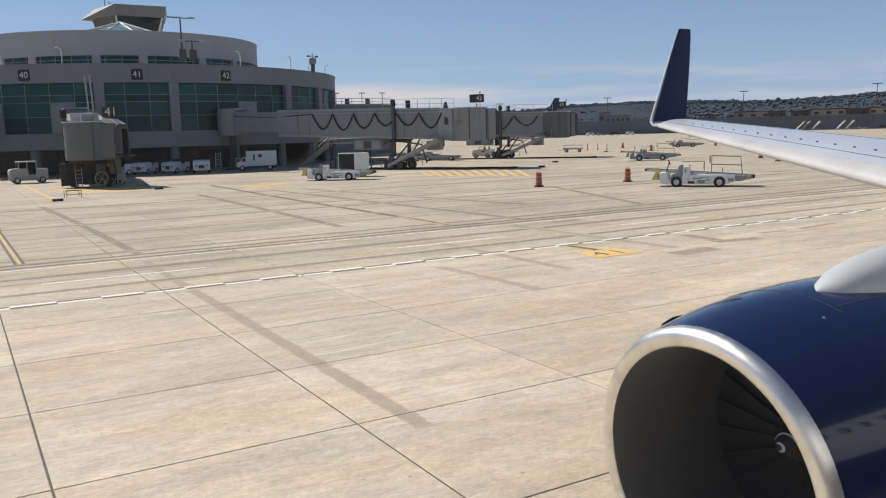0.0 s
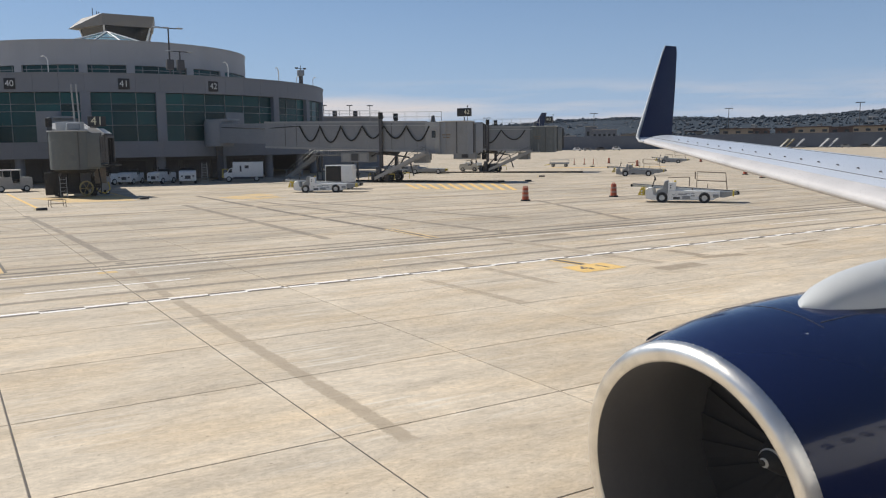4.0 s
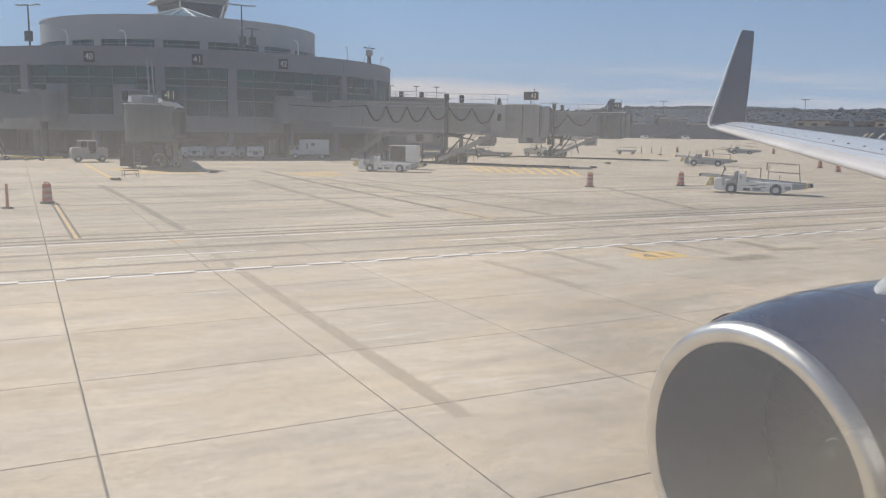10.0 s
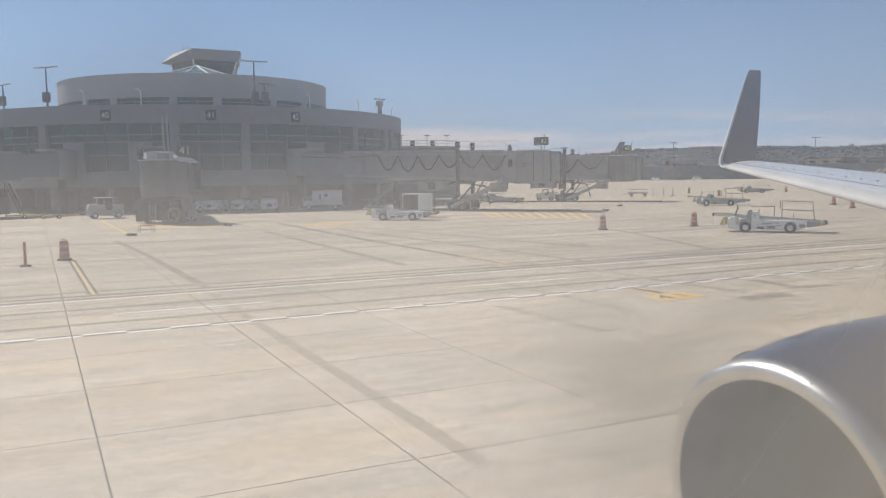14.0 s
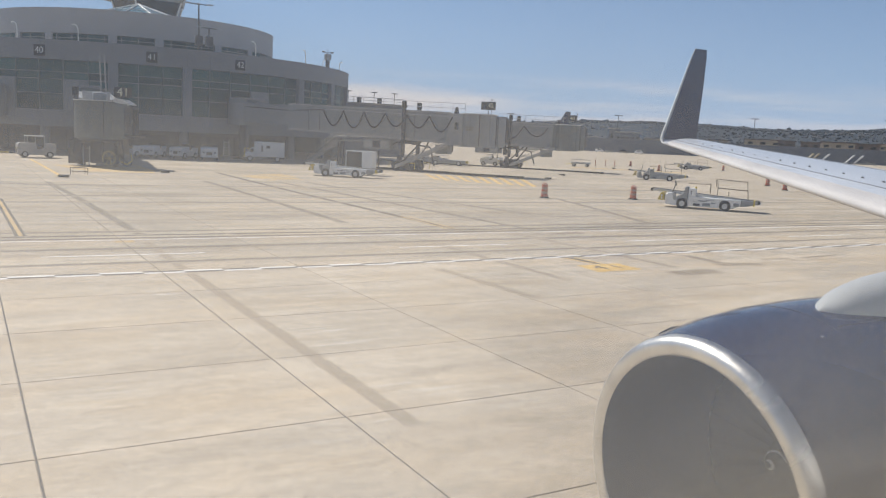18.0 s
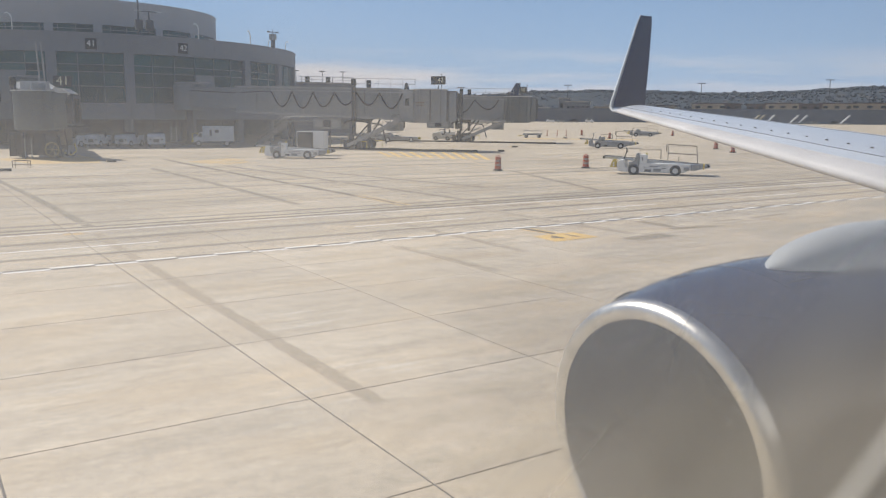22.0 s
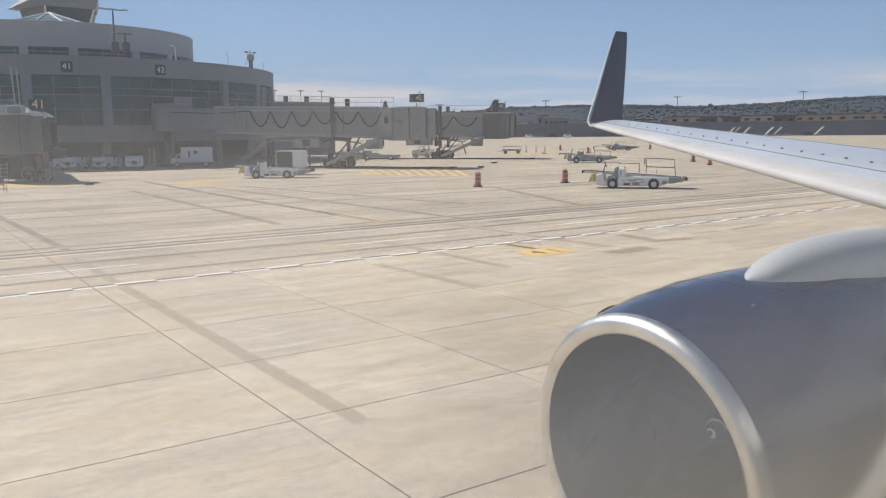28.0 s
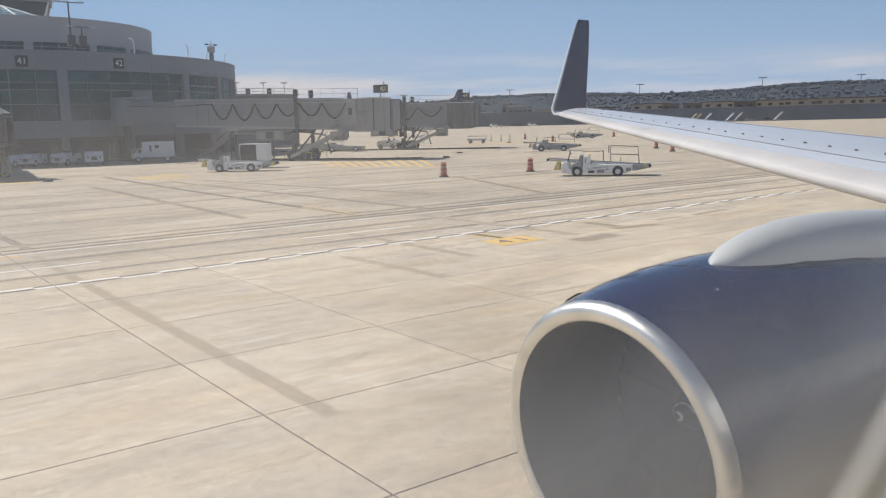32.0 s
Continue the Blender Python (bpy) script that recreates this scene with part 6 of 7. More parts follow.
def belt_loader(m, label, tilt=3.8, rail=True, paint=None):
    """A self-propelled baggage belt loader; x is forward, -y its driver's side."""
    paint = paint or M_WHITE
    th = thing("belt_loader", m, label, "belt loader", "belt loaders")
    bm = bmesh.new()
    prism(bm, [(-2.3, 0.42), (-2.3, 0.76), (0.96, 0.82), (1.0, 0.45), (1.92, 0.45), (1.98, 0.98), (2.28, 0.98), (2.43, 0.82), (2.43, 0.24), (1.9, 0.17), (-1.85, 0.17)], -0.9, 0.9)
    bmesh.ops.bevel(bm, geom=list(bm.edges), offset=0.03, segments=1, affect="EDGES")
    body = part("body", bm, paint, th, "scuffed white body")
    bm = bmesh.new()
    prism(bm, [(-3.1, 0.5), (-3.1, 0.72), (-2.28, 0.74), (-2.28, 0.36), (-2.6, 0.36)], -0.8, 0.8)
    part("rear_frame", bm, M_GREYV, th, "dark open rear frame")
    bm = bmesh.new()
    box(bm, (-3.12, 0, 0.60), (0.10, 1.7, 0.34), bevel=0.02)
    part("rear_bumper", bm, M_YELLOW, th, "dull yellow rear bumper")
    for x in (-1.35, 1.35):
        for s in (-1, 1):
            bm = bmesh.new()
            cyl(bm, (x, s * 0.70, 0.33), (x, s * 0.912, 0.33), 0.37, n=20)
            part("wheel_arch", bm, M_BRIDGE_DARK, body)
            wheel(th, x, s * 0.84, 0.315, 0.24)
    bm = bmesh.new()
    prism(bm, [(1.0, 0.46), (1.72, 0.46), (1.70, 0.84), (1.30, 0.88), (1.22, 1.42), (1.0, 1.46)], -0.84, -0.12)
    bmesh.ops.bevel(bm, geom=list(bm.edges), offset=0.04, segments=1, affect="EDGES")
    part("driver_seat", bm, M_GREYV, th, "dark grey driver's seat")
    bm = bmesh.new()
    tube(bm, [(2.05, -0.5, 0.95), (1.86, -0.5, 1.62)], 0.035)
    part("steering_column", bm, M_RUBBER, th)
    bm = bmesh.new()
    tube(bm, [(1.86 + 0.06 * math.cos(a * 0.7), -0.5 + 0.2 * math.sin(a * 0.7), 1.60 + 0.16 * math.cos(a * 0.7)) for a in range(10)], 0.022)
    part("steering_wheel", bm, M_RUBBER, th)
    bm = bmesh.new()
    prism(bm, [(2.0, 0.5), (2.03, 0.5), (2.03, 0.96), (2.0, 0.96)], -0.86, 0.6)
    part("dashboard", bm, M_RUBBER, th)
    bm = bmesh.new()
    box(bm, (0.74, -0.60, 1.06), (0.48, 0.54, 0.56), bevel=0.04)
    engine_box = part("engine_box", bm, paint, th)
    for z in (0.98, 1.12):
        bm = bmesh.new()
        cyl(bm, (0.80, -0.88, z), (0.80, -0.862, z), 0.045, n=10)
        part("gauge", bm, M_RUBBER, engine_box)
    tl = Matrix.Translation((0.02, 0.25, 0.87)) @ Matrix.Rotation(radians(-tilt), 4, "Y")
    bm = bmesh.new()
    for s in (-0.47, 0.47):
        box(bm, (0, s, 0), (6.8, 0.06, 0.16), tl, bevel=0.015)
    conv = part("conveyor_frame", bm, M_PALE, th, "long pale conveyor frame")
    bm = bmesh.new()
    box(bm, (0, 0, 0.05), (6.7, 0.86, 0.09), tl, bevel=0.03)
    part("belt", bm, M_RUBBER, conv)
    for e in (-3.4, 3.4):
        bm = bmesh.new()
        cyl(bm, tl @ Vector((e, -0.5, 0)), tl @ Vector((e, 0.5, 0)), 0.10, n=14)
        part("end_roller", bm, M_RUBBER, conv)
    bm = bmesh.new()
    prism(bm, [(2.52, 0.46), (2.95, 0.46), (2.72, 0.98), (2.52, 1.0)], -0.85, -0.25)
    guard = part("front_guard", bm, M_YELLOW, th, "yellow front guard with pale lamps")
    for z in (0.58, 0.76):
        bm = bmesh.new()
        cyl(bm, (2.68, -0.87, z), (2.68, -0.852, z), 0.055, n=12)
        part("lamp", bm, M_LETTER, guard)
    bm = bmesh.new()
    prism(bm, [(-2.9, 0.45), (-3.5, 0.52), (-3.5, 0.60), (-2.9, 0.64)], -0.1, 0.75)
    part("rear_support", bm, M_GREYV, th)
    if rail:
        y = 0.25 - 0.52
        for run, r in (([(-2.72, y, 0.80), (-2.60, y, 1.94), (-0.82, y, 2.02), (-0.80, y, 0.98)], 0.034), ([(-2.66, y, 1.38), (-0.80, y, 1.45)], 0.034), ([(-0.70, y, 1.55), (-0.70, y, 2.02)], 0.04),
                       ([(-0.34, y, 1.05), (-0.34, y, 1.68)], 0.034), ([(1.05, y, 1.62), (-0.34, y, 1.66)], 0.026), ([(-1.5, y, 0.95), (-1.5, y, 1.22)], 0.03)):
            bm = bmesh.new()
            tube(bm, run, r)
            part("hand_rail", bm, M_RAIL, th, "brownish steel hand rail")
    for x, z, w, h in ((0.05, 0.56, 0.55, 0.07), (-0.30, 0.62, 0.30, 0.05), (-0.62, 0.46, 0.28, 0.07), (0.62, 0.52, 0.16, 0.05), (-0.6, 0.62, 0.2, 0.05)):
        bm = bmesh.new()
        box(bm, (x, -0.904, z), (w, 0.012, h))
        part("panel_mark", bm, M_GREYV, body, "illegible grey marking")
    for x, w, h, z, mt in ((-0.2, 0.5, 0.20, 0.34, M_GREYV), (0.42, 0.42, 0.16, 0.30, M_BRIDGE_DARK), (-2.05, 0.36, 0.22, 0.45, M_GREYV)):
        bm = bmesh.new()
        box(bm, (x, -0.915, z), (w, 0.03, h), bevel=0.008)
        part("side_locker", bm, mt, body)
    for x in (-1.95, -0.55, 0.85):
        bm = bmesh.new()
        tube(bm, [(x, -0.24, 0.78), (x + 0.02, -0.24, 1.0 + 0.066 * x)], 0.03)
        part("conveyor_strut", bm, M_RAIL, conv)
    bm = bmesh.new()
    cyl(bm, (0.55, -0.62, 1.34), (0.55, -0.62, 1.46), 0.07, n=12)
    part("warning_beacon", bm, M_YELLOW, th)
    mirror_across(th)
    return th


belt_loader(rz(42.7, 38.9, 0, 128), "white belt loader with tubular side rail on the apron")
belt_loader(rz(29.4, 68.5, 0, 143), "white belt loader parked below the jet bridge", rail=False, tilt=3.4)
belt_loader(rz(72.4, 73.5, 0, 136), "grey belt loader standing behind traffic drums", paint=M_GREYV)
belt_loader(rz(120.6, 113.5, 0, 137), "far grey belt loader on the open apron", paint=M_GREYV)


def tug(m, label, cabin=False):
    """A small baggage tractor, or one with a glazed cabin; x is forward."""
    k = 1.25 if cabin else 1.0
    th = thing("baggage_tug", m, label, "tug", "baggage tugs")
    bm = bmesh.new()
    prism(bm, [(-1.35 * k, 0.28), (-1.35 * k, 1.12 * k), (-0.5 * k, 1.14 * k), (-0.45 * k, 0.75), (0.05 * k, 0.75), (0.1 * k, 1.22 * k), (1.25 * k, 1.15 * k), (1.4 * k, 1.0 * k), (1.4 * k, 0.28)], -0.75, 0.75)
    bmesh.ops.bevel(bm, geom=list(bm.edges), offset=0.04, segments=2, affect="EDGES")
    part("body", bm, M_DULL if cabin else M_WHITE, th, "scuffed white painted steel body")
    for x in (-0.9 * k, 0.9 * k):
        for s in (-1, 1):
            wheel(th, x, s * 0.66, 0.33, 0.22)
    bm = bmesh.new()
    box(bm, (-0.2 * k, 0, 0.95), (0.45, 1.2, 0.14), bevel=0.03)
    box(bm, (-0.42 * k, 0, 1.2), (0.12, 1.2, 0.45), bevel=0.03)
    part("seat", bm, M_RUBBER, th)
    for s in (-0.68, 0.68):
        bm = bmesh.new()
        tube(bm, [(-0.5 * k, s, 0.95), (-0.45 * k, s, 1.62 * k), (0.35 * k, s, 1.62 * k), (0.5 * k, s, 1.0)], 0.03)
        part("roll_frame", bm, M_UNDER, th)
    if cabin:
        bm = bmesh.new()
        box(bm, (0.15, 0, 2.12), (1.7, 1.5, 0.10), bevel=0.03)
        part("cabin_roof", bm, M_PALE, th)
        bm = bmesh.new()
        for s in (-0.72, 0.72):
            box(bm, (0.1, s, 1.62), (1.35, 0.03, 0.8))
        box(bm, (0.92, 0, 1.62), (0.03, 1.35, 0.8))
        part("cabin_window", bm, M_GLASS_DARK, th)
        for x in (-0.62, 0.2, 0.92):
            for s in (-0.74, 0.74):
                bm = bmesh.new()
                tube(bm, [(x, s, 1.1), (x, s, 2.1)], 0.04)
                part("cabin_post", bm, M_DULL, th)
    bm = bmesh.new()
    for s in (-0.5, 0.5):
        box(bm, (1.41 * k, s, 0.72 * k), (0.04, 0.16, 0.12))
    box(bm, (1.41 * k, 0, 0.62), (0.03, 0.5, 0.3))
    part("grille_and_lamps", bm, M_BRIDGE_DARK, th)
    bm = bmesh.new()
    box(bm, (-1.45 * k, 0, 0.42), (0.2, 0.2, 0.12))
    part("tow_hook", bm, M_RUBBER, th)
    return th


tug(rz(19.3, 100.4, 0, -128) @ Matrix.Scale(1.15, 4), "white baggage tug parked under the concourse")
tug(rz(22.5, 99.2, 0, -138) @ Matrix.Scale(1.15, 4), "white baggage tug parked under the concourse")
tug(rz(24.9, 97.0, 0, -105) @ Matrix.Scale(1.25, 4), "white baggage tug facing out from the concourse")
tug(rz(16.0, 99.6, 0, -150) @ Matrix.Scale(1.15, 4), "white baggage tug half hidden behind the jet bridge")
tug(rz(6.5, 91.6, 0, 185), "white cabin tractor parked beside the jet bridge", cabin=True)


def box_truck(m, label):
    th = thing("box_van", m, label, "van")
    bm = bmesh.new()
    box(bm, (-0.35, 0, 1.45), (3.5, 1.8, 1.75), bevel=0.05)
    part("cargo_box", bm, M_WHITE, th, "plain white cargo box")
    bm = bmesh.new()
    prism(bm, [(1.42, 0.45), (1.42, 1.62), (1.80, 1.60), (2.05, 1.12), (2.45, 1.05), (2.5, 0.45)], -0.85, 0.85)
    bmesh.ops.bevel(bm, geom=list(bm.edges), offset=0.05, segments=2, affect="EDGES")
    part("cab", bm, M_WHITE, th)
    for s in (-0.86, 0.86):
        bm = bmesh.new()
        prism(bm, [(1.5, 1.1), (1.5, 1.52), (1.75, 1.52), (1.96, 1.1)], s - 0.01, s + 0.01)
        part("side_window", bm, M_GLASS_DARK, th)
    bm = bmesh.new()
    box(bm, (0.2, 0, 0.45), (4.6, 1.5, 0.25))
    part("chassis", bm, M_BRIDGE_DARK, th)
    for x in (-1.3, 1.9):
        for s in (-1, 1):
            wheel(th, x, s * 0.75, 0.36, 0.24)
    bm = bmesh.new()
    box(bm, (-0.2, -0.91, 1.75), (0.45, 0.02, 0.35))
    box(bm, (0.5, -0.91, 1.55), (0.2, 0.02, 0.7))
    part("side_marking", bm, M_BRIDGE_DARK, th)
    bm = bmesh.new()
    box(bm, (2.55, 0, 0.62), (0.25, 1.8, 0.22), bevel=0.03)
    part("front_bumper", bm, M_YELLOW, th)
    bm = bmesh.new()
    for yy in (-0.8, 0.8):
        tube(bm, [(2.6, yy, 0.6), (2.6, yy, 1.5), (2.0, yy, 1.5), (2.0, yy, 1.1)], 0.035)
    part("guard_rail", bm, M_YELLOW, th)
    mirror_across(th)
    return th


box_truck(rz(31.7, 97.0, 0, 160), "white box van parked under the jet bridge")

# canopy baggage cart behind the belt loader
bc = thing("baggage_cart", rz(33.0, 72.6, 0, 140), "white covered baggage cart with dark open side", "baggage cart")
bm = bmesh.new()
box(bm, (0, 0, 2.2), (2.6, 1.5, 0.08), bevel=0.02)
part("roof", bm, M_WHITE, bc)
bm = bmesh.new()
box(bm, (0, 0, 0.6), (2.6, 1.5, 0.12))
part("deck", bm, M_GREYV, bc)
for xx in (-1.27, 1.27):
    bm = bmesh.new()
    box(bm, (xx, 0, 1.4), (0.05, 1.5, 1.55))
    part("end_panel", bm, M_WHITE, bc)
bm = bmesh.new()
box(bm, (-0.75, -0.74, 1.4), (1.05, 0.04, 1.55))
part("side_panel", bm, M_WHITE, bc)
bm = bmesh.new()
box(bm, (0.50, 0.72, 1.4), (1.48, 0.03, 1.5))
part("curtain", bm, M_RUBBER, bc)
bm = bmesh.new()
box(bm, (-0.76, 0.73, 1.4), (0.98, 0.04, 1.55), bevel=0.01)
part("side_panel", bm, M_WHITE, bc)
for xx in (-0.9, 0.9):
    for s in (-0.6, 0.6):
        wheel(bc, xx, s, 0.24, 0.16)

# dollies and a tractor seen under the bridges
def dolly(m, label):
    th = thing("cargo_dolly", m, label, "dolly", "cargo dollies")
    bm = bmesh.new()
    box(bm, (0, 0, 0.55), (3.2, 1.6, 0.14), bevel=0.03)
    box(bm, (0, 0, 0.7), (3.3, 0.12, 0.12))
    part("deck", bm, M_GREYV, th)
    bm = bmesh.new()
    for s in (-0.75, 0.75):
        tube(bm, [(-1.6, s, 0.6), (-1.6, s, 1.2), (1.6, s, 1.2), (1.6, s, 0.6)], 0.035)
    part("side_rail", bm, M_STEEL, th)
    bm = bmesh.new()
    tube(bm, [(1.6, 0, 0.45), (2.6, 0, 0.3)], 0.05)
    part("tow_bar", bm, M_YELLOW, th)
    for x in (-1.1, 1.1):
        for s in (-0.65, 0.65):
            wheel(th, x, s, 0.25, 0.18)
    return th


for x, y, a in ((49.5, 101, 140), (56, 104, 150), (62.5, 110, 130), (92.5, 112.5, 135), (66.0, 121, 20)):
    dolly(rz(x, y, 0, a), "low grey cargo dolly with steel rails")
tug(rz(75.1, 113.2, 0, 150), "white baggage tug behind the jet bridge")
tug(rz(69.5, 106.0, 0, 140), "white baggage tug behind the jet bridge")


# free-standing steel stair and platform below the bridge
st = thing("maintenance_stair", rz(36.9, 97.0, 0, -52), "grey steel stair with railed platform below the jet bridge", "stair")
bm = bmesh.new()
for yy in (-0.5, 0.5):
    hexa(bm, 0, 4.2, 0.08, 0.0, 0.35, 2.65, 3.0, y=yy)
part("stringer", bm, M_BRIDGE_LIGHT, st)
for k in range(14):
    bm = bmesh.new()
    box(bm, (0.2 + 0.29 * k, 0, 0.2 + 0.195 * k), (0.28, 0.95, 0.04))
    part("tread", bm, M_STEEL, st)
bm = bmesh.new()
box(bm, (7.0, 0, 2.95), (5.6, 1.5, 0.12))
part("platform", bm, M_BRIDGE_LIGHT, st)
bm = bmesh.new()
for yy in (-0.55, 0.55):
    tube(bm, [(0.1, yy, 1.1), (4.2, yy, 4.0), (9.8, yy * 1.3, 4.0)], 0.035)
    tube(bm, [(0.1, yy, 0.7), (4.2, yy, 3.5), (9.8, yy * 1.3, 3.5)], 0.03)
    for k in range(4):
        tube(bm, [(0.3 + 1.1 * k, yy, 0.3 + 0.73 * k), (0.3 + 1.1 * k, yy, 1.25 + 0.77 * k)], 0.03)
    for k in range(6):
        tube(bm, [(4.4 + 1.05 * k, yy * 1.3, 2.95), (4.4 + 1.05 * k, yy * 1.3, 4.0)], 0.03)
part("hand_rail", bm, M_BRIDGE_LIGHT, st)
for xx in (4.6, 9.4):
    for s in (-0.6, 0.6):
        bm = bmesh.new()
        box(bm, (xx, s, 1.45), (0.14, 0.14, 2.9))
        part("leg", bm, M_BRIDGE_DARK, st)

# step ladder under the concourse
ld = thing("step_ladder", rz(26.8, 96.8, 0, -15), "grey aluminium step ladder standing open", "ladder")
bm = bmesh.new()
for s in (-0.35, 0.35):
    tube(bm, [(s, -0.5, 0), (s * 0.75, 0, 2.35)], 0.04)
    tube(bm, [(s, 0.6, 0), (s * 0.75, 0.05, 2.35)], 0.035)
part("side_rail", bm, M_STEEL, ld)
for k in range(7):
    bm = bmesh.new()
    box(bm, (0, -0.5 + 0.062 * k, 0.3 + 0.3 * k), (0.66 - 0.022 * k, 0.12, 0.05))
    part("rung", bm, M_STEEL, ld)


# ---- small things on the apron ----
def drum(x, y, label="orange traffic drum with pale bands on a black base"):
    th = thing("traffic_drum", rz(x, y, 0, random.uniform(0, 360)), label, "traffic drum", "traffic drums")
    bm = bmesh.new()
    cyl(bm, (0, 0, 0), (0, 0, 0.09), 0.36, 0.33, 16)
    part("base", bm, M_RUBBER, th)
    for k, (z0, z1, a, b, mt) in enumerate(((0.09, 0.32, 0.235, 0.23, M_ORANGE), (0.32, 0.46, 0.226, 0.222, M_REFLECT), (0.46, 0.62, 0.22, 0.217, M_ORANGE), (0.62, 0.76, 0.213, 0.209, M_REFLECT), (0.76, 0.95, 0.206, 0.196, M_ORANGE))):
        bm = bmesh.new()
        cyl(bm, (0, 0, z0), (0, 0, z1), a, b, 18)
        part("band" if mt is M_REFLECT else "shell", bm, mt, th)
    bm = bmesh.new()
    tube(bm, [(-0.16, 0, 0.94), (-0.13, 0, 1.03), (0.13, 0, 1.03), (0.16, 0, 0.94)], 0.03)
    part("handle", bm, M_ORANGE, th)
    return th


for x, y in ((35.5, 46.9), (43.0, 46.0), (1.2, 44.4), (114.7, 124.2), (130.9, 115.2), (83.0, 66.2), (76.3, 58.6), (102.5, 104.0)):
    drum(x, y)


def post(x, y):
    th = thing("delineator_post", rz(x, y, 0, 0), "slim orange delineator post on a rubber foot", "post", "delineator posts")
    bm = bmesh.new()
    cyl(bm, (0, 0, 0), (0, 0, 0.07), 0.26, 0.22, 14)
    part("foot", bm, M_RUBBER, th)
    bm = bmesh.new()
    cyl(bm, (0, 0, 0.07), (0, 0, 1.12), 0.075, 0.055, 12)
    part("tube", bm, M_ORANGE, th)
    bm = bmesh.new()
    cyl(bm, (0, 0, 0.75), (0, 0, 0.87), 0.078, 0.076, 12)
    part("band", bm, M_REFLECT, th)


for x, y in ((-0.5, 42.2), (103.0, 121.0), (104.8, 120.2), (106.4, 119.5)):
    post(x, y)


def chock(x, y, a, s=0.62):
    th = thing("wheel_chock", rz(x, y, 0, a), "black rubber wheel chock lying on the concrete", "chock", "wheel chocks")
    bm = bmesh.new()
    prism(bm, [(-0.22, 0), (0.22, 0), (0.10, 0.17), (-0.10, 0.17)], -0.55 * s, 0.55 * s)
    bmesh.ops.bevel(bm, geom=list(bm.edges), offset=0.02, segments=1, affect="EDGES")
    part("block", bm, M_RUBBER, th)
    bm = bmesh.new()
    tube(bm, [(0.0, 0.55 * s, 0.15), (0.1, 0.7 * s, 0.05), (0.25, 0.85 * s, 0.02)], 0.015)
    part("cord", bm, M_YELLOW, th)


for x, y, a in ((6.0, 61.4, 80), (14.2, 69.0, 75), (-2.8, 62.2, 80), (63.2, 80.2, 60), (96.0, 108.0, 50), (54.5, 71.5, 55)):
    chock(x, y, a)

# low wire stand beside the chocks
ws = thing("wire_stand", rz(7.3, 64.4, 0, 10), "low brown wire stand on the concrete", "stand")
for s in (-0.5, 0.5):
    bm = bmesh.new()
    tube(bm, [(s, -0.3, 0), (s, -0.3, 0.5), (s, 0.3, 0.5), (s, 0.3, 0)], 0.025)
    part("end_hoop", bm, M_RAIL, ws)
    bm = bmesh.new()
    tube(bm, [(s, -0.3, 0.25), (s, 0.3, 0.25)], 0.02)
    part("cross_bar", bm, M_RAIL, ws)
for y, z in ((-0.3, 0.5), (0.3, 0.5), (-0.3, 0.25)):
    bm = bmesh.new()
    tube(bm, [(-0.5, y, z), (0.5, y, z)], 0.022)
    part("rail", bm, M_RAIL, ws)

# cables lying on the concrete
for pts, lab in (([(38, 91.5), (41, 86.5), (43.5, 82.8), (46.2, 78.8), (47.5, 75.8), (49.6, 73.9), (51.2, 72.0)], "thick black power cable lying on the concrete"),
                 ([(55, 112), (60, 106.5), (66, 99.0), (70.5, 94.2), (76, 88.0)], "black power cable lying below the far jet bridge")):
    bm = bmesh.new()
    tube(bm, [(x, y, 0.10) for x, y in pts], 0.10, 7)
    for x, y in pts[-2:]:
        box(bm, (x, y, 0.1), (0.7, 0.5, 0.2), bevel=0.04)
    tagged(part("ground_cable", bm, M_RUBBER), lab, "cable")

# ground equipment under bridge 41: generator cart, hose reel, tow bars
gp = thing("ground_power_unit", rz(12.4, 79.5, 0, 15), "grey ground power unit with hoses below the jet bridge", "power unit")
bm = bmesh.new()
box(bm, (0, 0, 0.95), (1.9, 1.3, 1.1), bevel=0.05)
part("housing", bm, M_GREYV, gp)
for xx in (-0.6, 0.6):
    for s in (-0.55, 0.55):
        wheel(gp, xx, s, 0.25, 0.16)
bm = bmesh.new()
tube(bm, [(-0.6, -0.8, 0.9), (-0.5, -1.2, 0.4), (0.1, -1.3, 0.15), (0.6, -1.2, 0.5), (0.7, -0.7, 1.1)], 0.06)
tube(bm, [(-1.2, -0.8, 0.0), (-1.2, -0.8, 1.2), (-1.6, -0.8, 1.2), (-1.6, -0.8, 0.0)], 0.04)
part("hose", bm, M_YELLOW, gp)
for k, (x, y, a) in enumerate(((-0.6, 97.0, 10), (1.2, 95.6, -8), (2.6, 94.4, 5))):
    tb = thing("tow_bar", rz(x, y, 0, a), "yellow aircraft tow bar lying near the terminal", "tow bar", "tow bars")
    bm = bmesh.new()
    tube(bm, [(-2.0, 0, 0.35), (1.6, 0, 0.35)], 0.08)
    part("bar", bm, M_YELLOW, tb)
    bm = bmesh.new()
    box(bm, (1.8, 0, 0.35), (0.4, 0.35, 0.16))
    part("head", bm, M_BRIDGE_DARK, tb)
    for s in (-0.3, 0.3):
        wheel(tb, -0.4, s, 0.22, 0.12)


# ---- distance ----
def polar(d, az):
    return d * math.sin(radians(az)), d * math.cos(radians(az))


